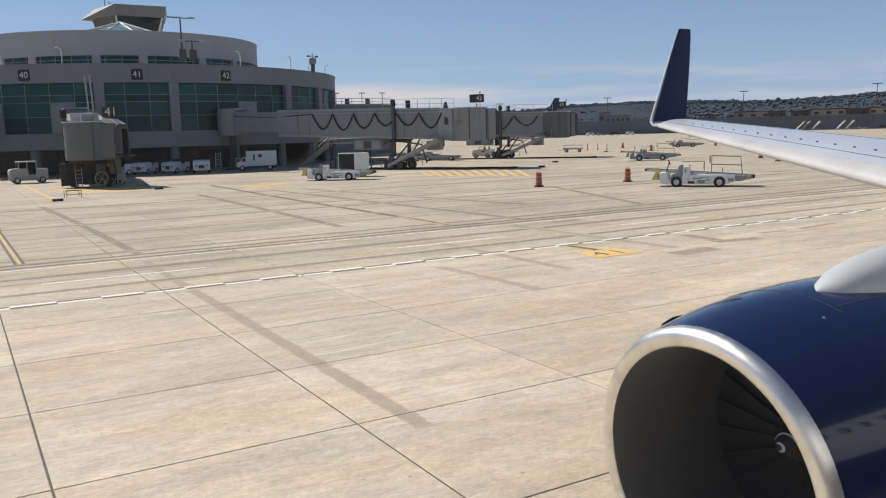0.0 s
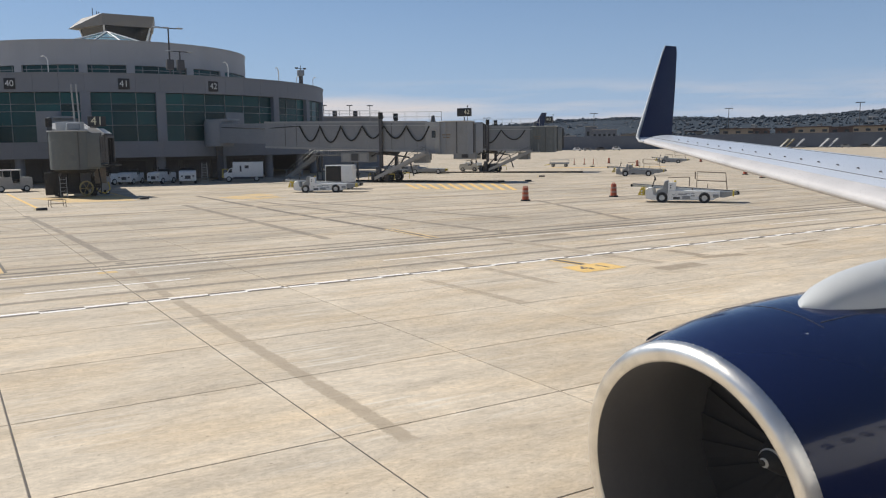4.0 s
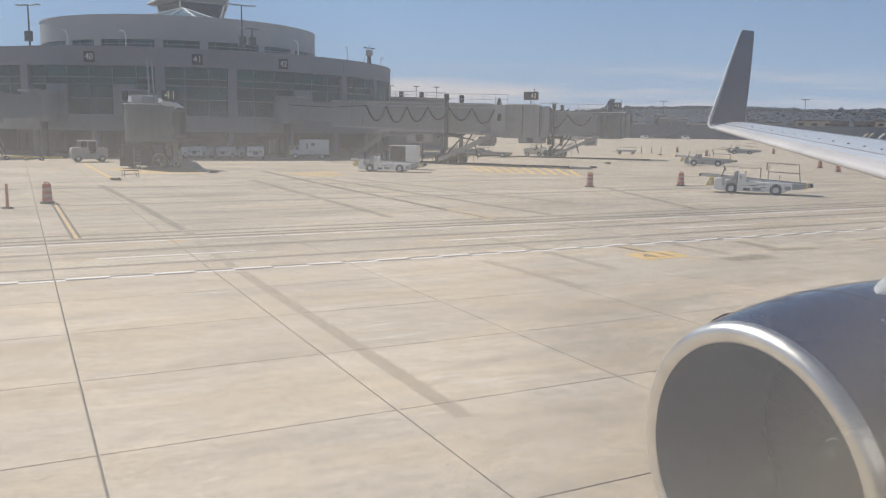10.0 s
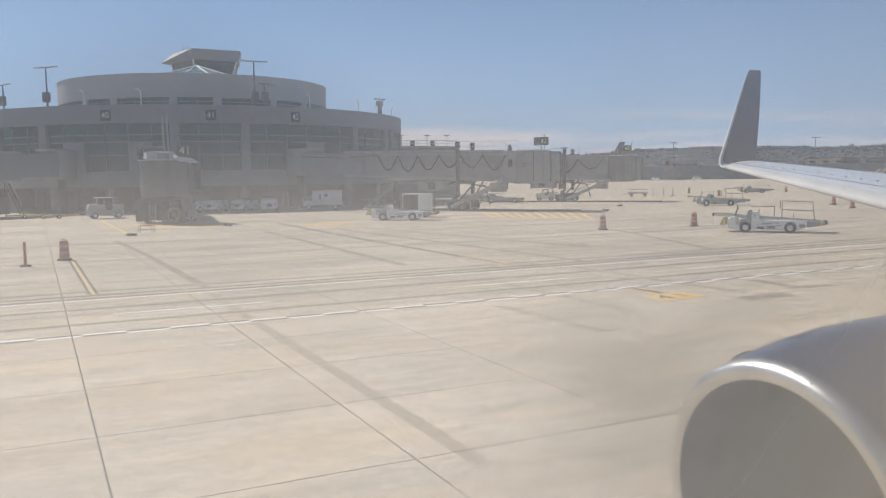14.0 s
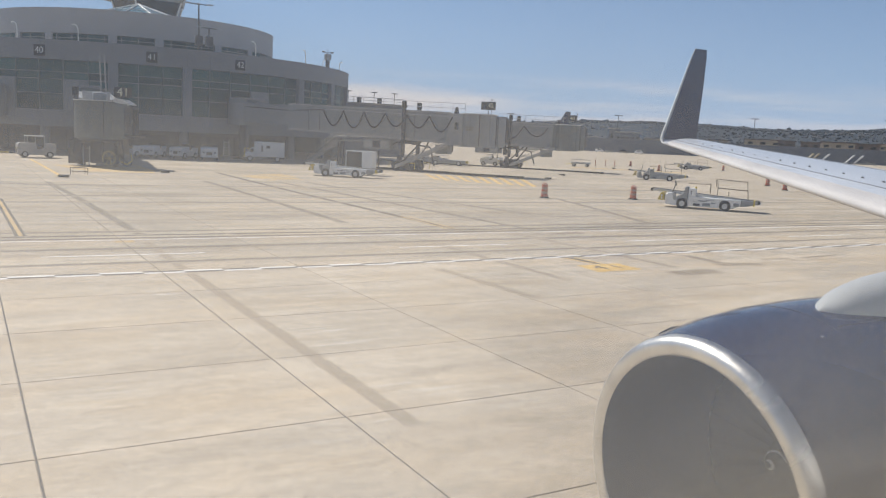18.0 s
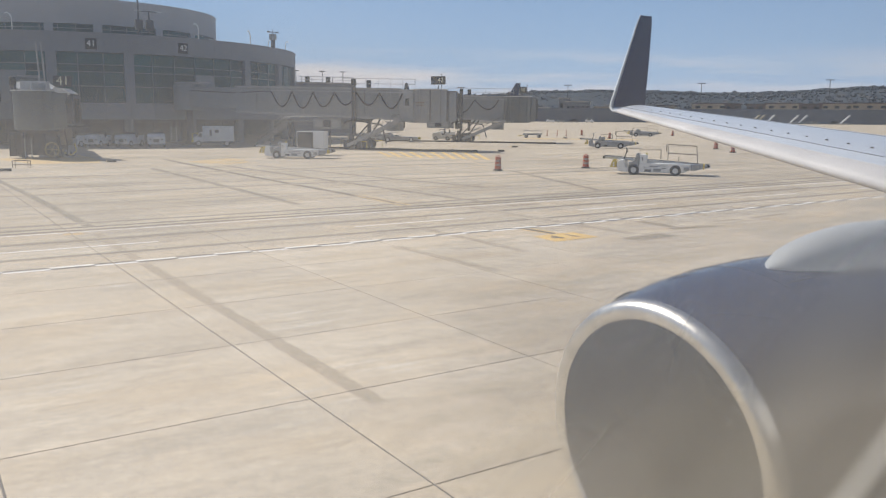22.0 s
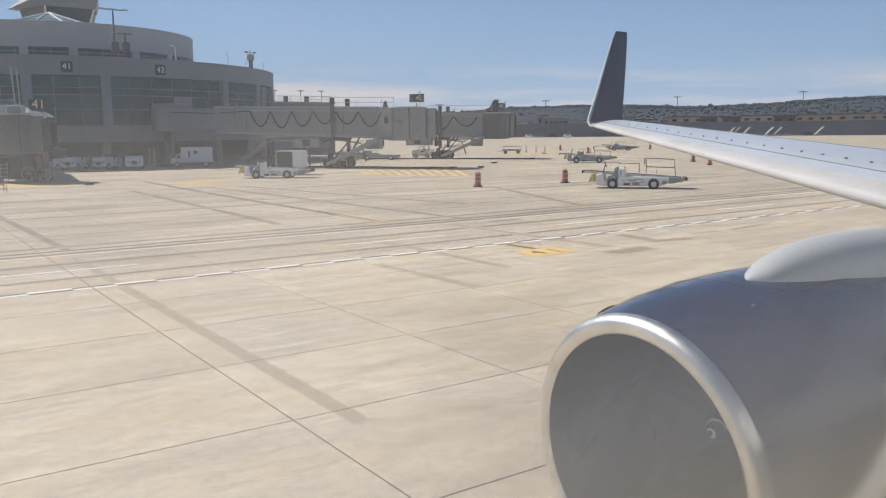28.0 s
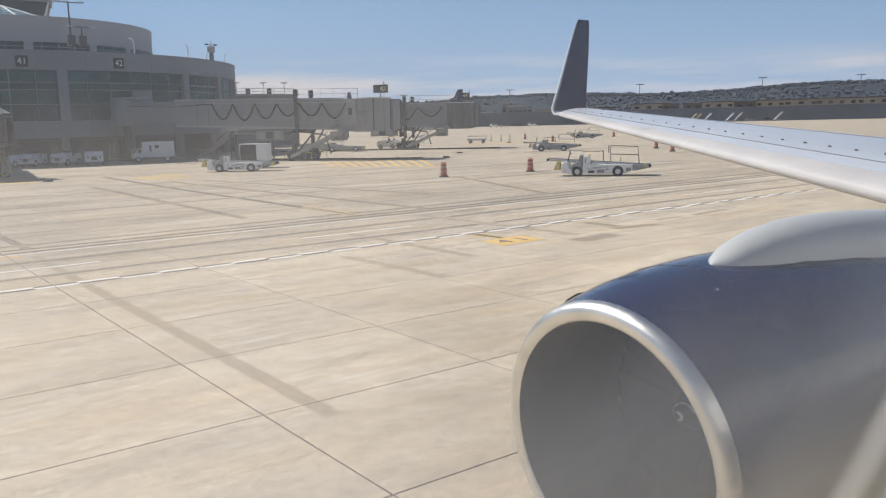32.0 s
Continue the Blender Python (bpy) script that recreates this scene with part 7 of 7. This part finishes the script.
# blast fence along the airfield's far edge
bf = thing("blast_fence", pose(0, 0, 0), "long slate grey blast fence along the far side of the airfield", "fence")
az = 36.0
while az < 72:
    x0, y0 = polar(520, az)
    x1, y1 = polar(520, az + 1.0)
    bm = bmesh.new()
    a = math.degrees(math.atan2(y1 - y0, x1 - x0))
    box(bm, (0, 0, 4.1), (math.hypot(x1 - x0, y1 - y0), 0.4, 8.2))
    part("fence_panel", bm, M_FENCE, bf, m=rz((x0 + x1) / 2, (y0 + y1) / 2, 0, a), smooth=False)
    az += 1.0


def barrack(az, d, w, h, label, dark=False):
    x, y = polar(d, az)
    th = thing("apartment_block", rz(x, y, 0, -az), label, "building", "apartment blocks")
    bm = bmesh.new()
    box(bm, (0, 0, h / 2), (w, 12, h))
    part("wall", bm, M_TILE_ROOF if dark else M_BARRACK, th, smooth=False)
    bm = bmesh.new()
    prism(bm, [(-w / 2 - 0.8, h), (w / 2 + 0.8, h), (w / 2 + 0.4, h + 0.6), (-w / 2 - 0.4, h + 0.6)], -7, 7)
    part("roof", bm, M_TILE_ROOF, th, smooth=False)
    n = max(2, int(w / 6))
    for k in range(n):
        for z in ((h - 2.0, h - 5.0) if h > 8 else (h - 2.0,)):
            bm = bmesh.new()
            box(bm, (-w / 2 + (k + 0.5) * w / n, -6.02, z), (w / n * 0.4, 0.1, 1.5))
            part("window", bm, M_GLASS_DARK, th, smooth=False)


for k, az in enumerate((46.0, 48.2, 50.9, 52.3, 53.7, 55.3, 56.9, 58.4, 60.2, 62.2, 64.5)):
    wid = (16, 12, 22, 10, 11, 20, 13, 19, 22, 24, 24)[k]
    barrack(az, 560, wid, (9.8, 10.2, 11.6, 11.4, 11.2, 11.8, 11.4, 11.8, 12, 12, 12)[k], "low ochre apartment block with brown tiled roof" if k not in (3, 4, 6) else "brown low building between the apartment blocks", k in (3, 4, 6))


def far_block(az, d, w, h, label, cols, mtl):
    x, y = polar(d, az)
    th = thing("far_building", rz(x, y, 0, -az), label, "building", "far buildings")
    bm = bmesh.new()
    box(bm, (0, 0, h / 2), (w, 14, h))
    part("wall", bm, mtl, th, smooth=False)
    bm = bmesh.new()
    box(bm, (0, 0, h + 0.3), (w + 1, 15, 0.6))
    part("roof", bm, M_ROOF, th, smooth=False)
    for k in range(cols):
        for z in (h * 0.35, h * 0.7):
            bm = bmesh.new()
            box(bm, (-w / 2 + (k + 0.5) * w / cols, -7.02, z), (w / cols * 0.5, 0.1, h * 0.2))
            part("window", bm, M_GLASS_DARK, th, smooth=False)


far_block(39.9, 560, 11, 8.6, "grey airport building with flat roof", 3, M_FARGREY)
far_block(41.5, 562, 7, 14.6, "dark grey tower block beside low hangars", 2, M_FARGREY)
far_block(42.4, 560, 15.5, 12.4, "grey airport building with flat roof", 5, M_FARGREY)
far_block(44.4, 570, 18, 9.4, "low ochre airport building", 6, M_BARRACK)
far_block(37.6, 595, 26, 9.5, "low grey hangar behind the apron", 6, M_FARGREY)
far_block(33.5, 620, 48, 9.0, "low grey hangar behind the apron", 8, M_FARGREY)
far_block(28.8, 620, 40, 8.4, "low grey hangar behind the apron", 8, M_FARGREY)

# parked airliner's tail beyond the last bridge
tl_x, tl_y = polar(232, 38.35)
tl = thing("parked_airliner", rz(tl_x - 18.5 * 0.7815, tl_y + 18.5 * 0.6239, 0, -38.6), "distant white airliner with dark tail fin", "airplane")
bm = bmesh.new()
lathe(bm, [(-17, 0.1), (-15, 1.2), (-11, 1.85), (10, 1.85), (16, 1.0), (19, 0.3)], 20, (0, 3.3))
part("fuselage", bm, M_FUSELAGE, tl)
bm = bmesh.new()
prism(bm, [(13.5, 4.8), (17.6, 4.4), (19.3, 12.45), (17.9, 12.45)], -0.18, 0.18)
part("tail_fin", bm, M_BLUE, tl, "dark blue tail fin")
for s in (-1, 1):
    bm = bmesh.new()
    plate(bm, [(-2, s * 1.5), (4, s * 1.5), (8, s * 16), (6.5, s * 16)], 2.6, 2.85)
    part("wing", bm, M_WING, tl)
    bm = bmesh.new()
    cyl(bm, (2, s * 3, 0), (2, s * 3, 2.6), 0.4, n=12)
    part("main_gear", bm, M_RUBBER, tl)
bm = bmesh.new()
cyl(bm, (-13, 0, 0), (-13, 0, 2.4), 0.3, n=12)
part("nose_gear", bm, M_RUBBER, tl)


# pushback tractor below the bridge, and a case slung under the tunnel
pt = thing("pushback_tractor", rz(59.7, 101.8, 0, 140), "low dark grey pushback tractor below the jet bridge", "tractor")
bm = bmesh.new()
prism(bm, [(-2.6, 0.3), (-2.6, 0.72), (-0.4, 0.78), (-0.2, 0.66), (1.0, 0.70), (1.3, 1.12), (2.2, 1.08), (2.6, 0.62), (2.6, 0.3)], -1.1, 1.1)
bmesh.ops.bevel(bm, geom=list(bm.edges), offset=0.05, segments=2, affect="EDGES")
part("body", bm, M_GREYV, pt)
bm = bmesh.new()
box(bm, (1.7, -0.3, 1.16), (0.8, 1.0, 0.1), bevel=0.03)
part("seat_well", bm, M_RUBBER, pt)
for xx in (-1.7, 1.6):
    for s in (-0.95, 0.95):
        wheel(pt, xx, s, 0.36, 0.36)
bm = bmesh.new()
box(bm, (-2.75, 0, 0.55), (0.3, 0.8, 0.3), bevel=0.03)
part("tow_coupling", bm, M_YELLOW, pt)


# parked ground vehicles and boarding stairs far off
def far_vehicle(az, d, w, h, mtl, label):
    x, y = polar(d, az)
    th = thing("parked_vehicle", rz(x, y, 0, -az + random.uniform(-12, 12)), label, "vehicle", "far parked vehicles")
    bm = bmesh.new()
    prism(bm, [(-w / 2, 0.5), (-w / 2, h * 0.7), (-w * 0.3, h), (w * 0.25, h), (w * 0.38, h * 0.6), (w / 2, h * 0.55), (w / 2, 0.5)], -0.9, 0.9)
    part("body", bm, mtl, th)
    bm = bmesh.new()
    box(bm, (0.0, -0.91, h * 0.8), (w * 0.45, 0.03, h * 0.25))
    part("window", bm, M_GLASS_DARK, th)
    for xx in (-w * 0.32, w * 0.32):
        for s in (-0.8, 0.8):
            wheel(th, xx, s, 0.4, 0.25)


for az, d, w, h, mtl in ((40.6, 455, 4.5, 1.9, M_WHITE), (41.3, 458, 4.5, 1.7, M_GREYV), (42.2, 452, 5, 2.0, M_BRIDGE_DARK), (43.2, 458, 4.5, 2.0, M_WHITE), (49.6, 480, 5, 2.2, M_BRIDGE_DARK), (50.9, 480, 5, 2.4, M_BRIDGE_DARK),
                         (52.2, 480, 5, 2.0, M_GREYV), (57.2, 480, 5, 1.8, M_GREYV), (58.3, 480, 5, 2.0, M_BRIDGE_DARK)):
    far_vehicle(az, d, w, h, mtl, "white or grey service vehicle parked far off" if mtl is not M_WHITE else "white service vehicle parked far off")


def air_stair(az, d, mtl, label):
    x, y = polar(d, az)
    th = thing("boarding_stair", rz(x, y, 0, -az + 28), label, "boarding stair", "far boarding stairs")
    bm = bmesh.new()
    for s in (-0.8, 0.8):
        prism(bm, [(-2.6, 0.5), (-2.2, 0.5), (2.4, 4.4), (2.4, 5.0), (2.0, 5.0)], s - 0.06, s + 0.06)
    part("side_panel", bm, mtl, th)
    bm = bmesh.new()
    box(bm, (0.3, 0, 0.7), (5.5, 1.6, 0.5))
    part("chassis", bm, M_GREYV, th)
    bm = bmesh.new()
    prism(bm, [(-2.4, 0.6), (-2.2, 0.6), (2.4, 4.8), (2.4, 5.0)], -0.75, 0.75)
    part("steps", bm, M_STEEL, th)
    for xx in (-1.6, 1.8):
        wheel(th, xx, -0.8, 0.4, 0.25)
        wheel(th, xx, 0.8, 0.4, 0.25)


for az, mtl, lab in ((53.7, M_YELLOW, "yellow boarding stair parked far off"), (54.6, M_WHITE, "white boarding stair parked far off"), (56.0, M_WHITE, "white boarding stair parked far off"), (56.5, M_WHITE, "white boarding stair parked far off"), (54.0, M_YELLOW, "yellow boarding stair parked far off"), (58.9, M_WHITE, "white boarding stair parked far off")):
    air_stair(az, 505, M_PALE if mtl is M_WHITE else M_OCHRE, lab)


def far_mast(az, d, h):
    x, y = polar(d, az)
    th = thing("airfield_light_mast", rz(x, y, 0, -az), "tall slim floodlight mast far off", "light mast", "far light masts")
    bm = bmesh.new()
    cyl(bm, (0, 0, 0), (0, 0, h), 0.35, 0.2, 8)
    part("pole", bm, M_BRIDGE_DARK, th)
    bm = bmesh.new()
    box(bm, (0, 0, h), (5.5, 0.6, 0.5))
    part("lamp_rack", bm, M_BRIDGE_DARK, th)


for az, h in ((41.7, 25.5), (45.7, 25.5), (50.3, 26.8), (57.9, 28.5), (34.5, 23.5), (63.5, 28)):
    far_mast(az, 620, h)


# hills beyond the airfield, with trees and houses
def hill_top(az):
    """Height of the ridge at that bearing."""
    return 52 + 0.55 * (az - 20) + 5.0 * math.sin(az * 0.33) + 4.0 * noise.noise(Vector((az * 0.31, 3.3, 0)))


bm = bmesh.new()
cols = []
for k in range(141):
    az = -20 + k * 0.75
    col_v = []
    for d, q in ((1150, -0.01), (1400, 0.16), (1700, 0.38), (2050, 0.72), (2400, 1.0), (2900, 0.9)):
        x, y = polar(d, az)
        z = hill_top(az) * q + (6.0 * noise.noise(Vector((x * 0.004, y * 0.004, 0))) if 0 < q < 1 else 0)
        col_v.append(bm.verts.new((x, y, z if q > 0 else -1)))
    cols.append(col_v)
for a, b in zip(cols, cols[1:]):
    for k in range(5):
        bm.faces.new((a[k], b[k], b[k + 1], a[k + 1]))
hill = tagged(part("hillside", bm, M_HILL), "dry hillside with trees and houses beyond the airfield, tinted blue-grey for haze", "hill", kind="structure")

rng = random.Random(7)


def hill_z(az, d):
    tab = ((1150, -0.01), (1400, 0.16), (1700, 0.38), (2050, 0.72), (2400, 1.0), (2900, 0.9))
    for (d0, q0), (d1, q1) in zip(tab, tab[1:]):
        if d0 <= d <= d1:
            return hill_top(az) * (q0 + (q1 - q0) * (d - d0) / (d1 - d0))
    return 0.0


def clump(verts, faces, x, y, z, r, h):
    """An uneven crown: a few leaning lobes, each a rough many-sided knob."""
    for _ in range(rng.randint(2, 4)):
        cx, cy, cz = x + rng.uniform(-0.6, 0.6) * r, y + rng.uniform(-0.6, 0.6) * r, z + h * rng.uniform(0.35, 0.75)
        rr, k0 = r * rng.uniform(0.45, 0.8), len(verts)
        for (a, b) in ((0, -1), (0.9, -0.35), (0.95, 0.35), (0, 1)):
            if a == 0:
                verts.append((cx, cy, cz + b * rr * rng.uniform(0.6, 1.0)))
            else:
                for q in range(5):
                    t = 2 * math.pi * (q + 0.5 * (b > 0)) / 5
                    s = a * rr * rng.uniform(0.75, 1.2)
                    verts.append((cx + s * math.cos(t), cy + s * math.sin(t), cz + b * rr * rng.uniform(0.7, 1.2)))
        for q in range(5):
            r2 = (q + 1) % 5
            faces += [(k0, k0 + 1 + r2, k0 + 1 + q), (k0 + 1 + q, k0 + 1 + r2, k0 + 6 + q), (k0 + 1 + r2, k0 + 6 + r2, k0 + 6 + q), (k0 + 6 + q, k0 + 6 + r2, k0 + 11)]


tv, tf = [], []
for _ in range(8200):
    az, d = rng.uniform(22, 72), rng.choice((rng.uniform(1200, 2400), rng.uniform(2250, 2480), rng.uniform(2350, 2480)))
    x, y = polar(d, az)
    h = rng.uniform(2.6, 5.6) * (1.7 if rng.random() < 0.06 else 1.0)
    clump(tv, tf, x, y, hill_z(az, d) - 0.15 * h, h * rng.uniform(0.55, 0.9), h)
for _ in range(420):      # nearer row of trees behind the blast fence
    az, d = rng.uniform(30, 72), rng.uniform(590, 900)
    x, y = polar(d, az)
    h = rng.uniform(3, 7.5)
    clump(tv, tf, x, y, 0, h * rng.uniform(0.7, 1.3), h)
for az0, d0, h0 in ((47.6, 545, 9.5), (48.6, 540, 8.0), (49.4, 545, 8.5), (47.1, 548, 8)):
    for _ in range(14):
        x, y = polar(d0 + rng.uniform(-4, 4), az0 + rng.uniform(-0.5, 0.5))
        clump(tv, tf, x, y, rng.uniform(0, 2), rng.uniform(2, 3.6), h0 * rng.uniform(0.7, 1.1))
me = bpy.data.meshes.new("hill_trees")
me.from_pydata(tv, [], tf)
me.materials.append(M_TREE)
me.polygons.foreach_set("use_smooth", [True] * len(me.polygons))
tagged(new("hill_trees", me), "trees scattered over the distant hillside, tinted blue-grey for haze", "trees", kind="stuff")

hv, hf = [], []
for _ in range(360):
    az, d = rng.uniform(22, 72), rng.uniform(1180, 2420)
    x, y = polar(d, az)
    z = hill_z(az, d) - 1
    w, dp, h = rng.uniform(6, 11), rng.uniform(6, 9), rng.uniform(3.2, 5.5)
    c, s = math.cos(radians(-az + rng.uniform(-25, 25))), math.sin(radians(-az))
    k0 = len(hv)
    for zz, gx in ((0, 1), (h, 1)):
        for sx, sy in ((-1, -1), (1, -1), (1, 1), (-1, 1)):
            hv.append((x + c * sx * w / 2 - s * sy * dp / 2, y + s * sx * w / 2 + c * sy * dp / 2, z + zz))
    hv += [(x - c * w / 2, y - s * w / 2, z + h + 2), (x + c * w / 2, y + s * w / 2, z + h + 2)]
    hf += [(k0, k0 + 1, k0 + 5, k0 + 4), (k0 + 1, k0 + 2, k0 + 6, k0 + 5), (k0 + 2, k0 + 3, k0 + 7, k0 + 6), (k0 + 3, k0, k0 + 4, k0 + 7),
           (k0 + 4, k0 + 5, k0 + 9, k0 + 8), (k0 + 6, k0 + 7, k0 + 8, k0 + 9), (k0 + 5, k0 + 6, k0 + 9), (k0 + 7, k0 + 4, k0 + 8)]
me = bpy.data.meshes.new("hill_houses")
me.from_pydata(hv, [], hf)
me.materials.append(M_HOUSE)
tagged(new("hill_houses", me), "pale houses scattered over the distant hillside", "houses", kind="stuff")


# ---- apron slabs, last ----
bm = bmesh.new()
zt = 0.0
gx, gy, cx_, cy_ = 0.014, 0.008, 0.024, 0.016      # half gaps and chamfers: wide joints across, tight ones along
hx, hy = SX / 2, SY / 2
low = [bm.verts.new((sx * (hx - gx), sy * (hy - gy), -0.028)) for sx, sy in ((-1, -1), (1, -1), (1, 1), (-1, 1))]
mid_r = [bm.verts.new((sx * (hx - gx), sy * (hy - gy), -0.008)) for sx, sy in ((-1, -1), (1, -1), (1, 1), (-1, 1))]
top = [bm.verts.new((sx * (hx - cx_), sy * (hy - cy_), zt)) for sx, sy in ((-1, -1), (1, -1), (1, 1), (-1, 1))]
bm.faces.new(top)
for a, b in ((low, mid_r), (mid_r, top)):
    for k in range(4):
        bm.faces.new((a[k], a[(k + 1) % 4], b[(k + 1) % 4], b[k]))
first = part("concrete_slab", bm, M_SLAB, ground, m=Matrix.Translation((X0 + SX / 2, Y0 + SY / 2, -0.004)), smooth=False)
verts0 = [tuple(v.co) for v in first.data.vertices]
faces0 = [tuple(p.vertices) for p in first.data.polygons]
near = {(i, j) for i in range(-3, 12) for j in range(-2, 16)}
rest_v, rest_f = [], []
for i in range(-18, 52):
    for j in range(-22, 33):
        if (i, j) == (0, 0):
            continue
        c = Vector((X0 + SX * (i + 0.5), Y0 + SY * (j + 0.5), -0.004 - 0.0015 * random.random()))
        if (i, j) in near:
            part("concrete_slab", None, None, ground, m=Matrix.Translation(c), mesh=first.data)
        else:
            k0 = len(rest_v)
            rest_v += [(x + c.x, y + c.y, z + c.z) for x, y, z in verts0]
            rest_f += [tuple(k0 + q for q in f) for f in faces0]
me = bpy.data.meshes.new("concrete_slabs")
me.from_pydata(rest_v, [], rest_f)
me.materials.append(M_SLAB)
ob = new("concrete_slabs", me)
ob.parent = ground
tagged(ob, "field of square pale concrete slabs", kind="stuff")
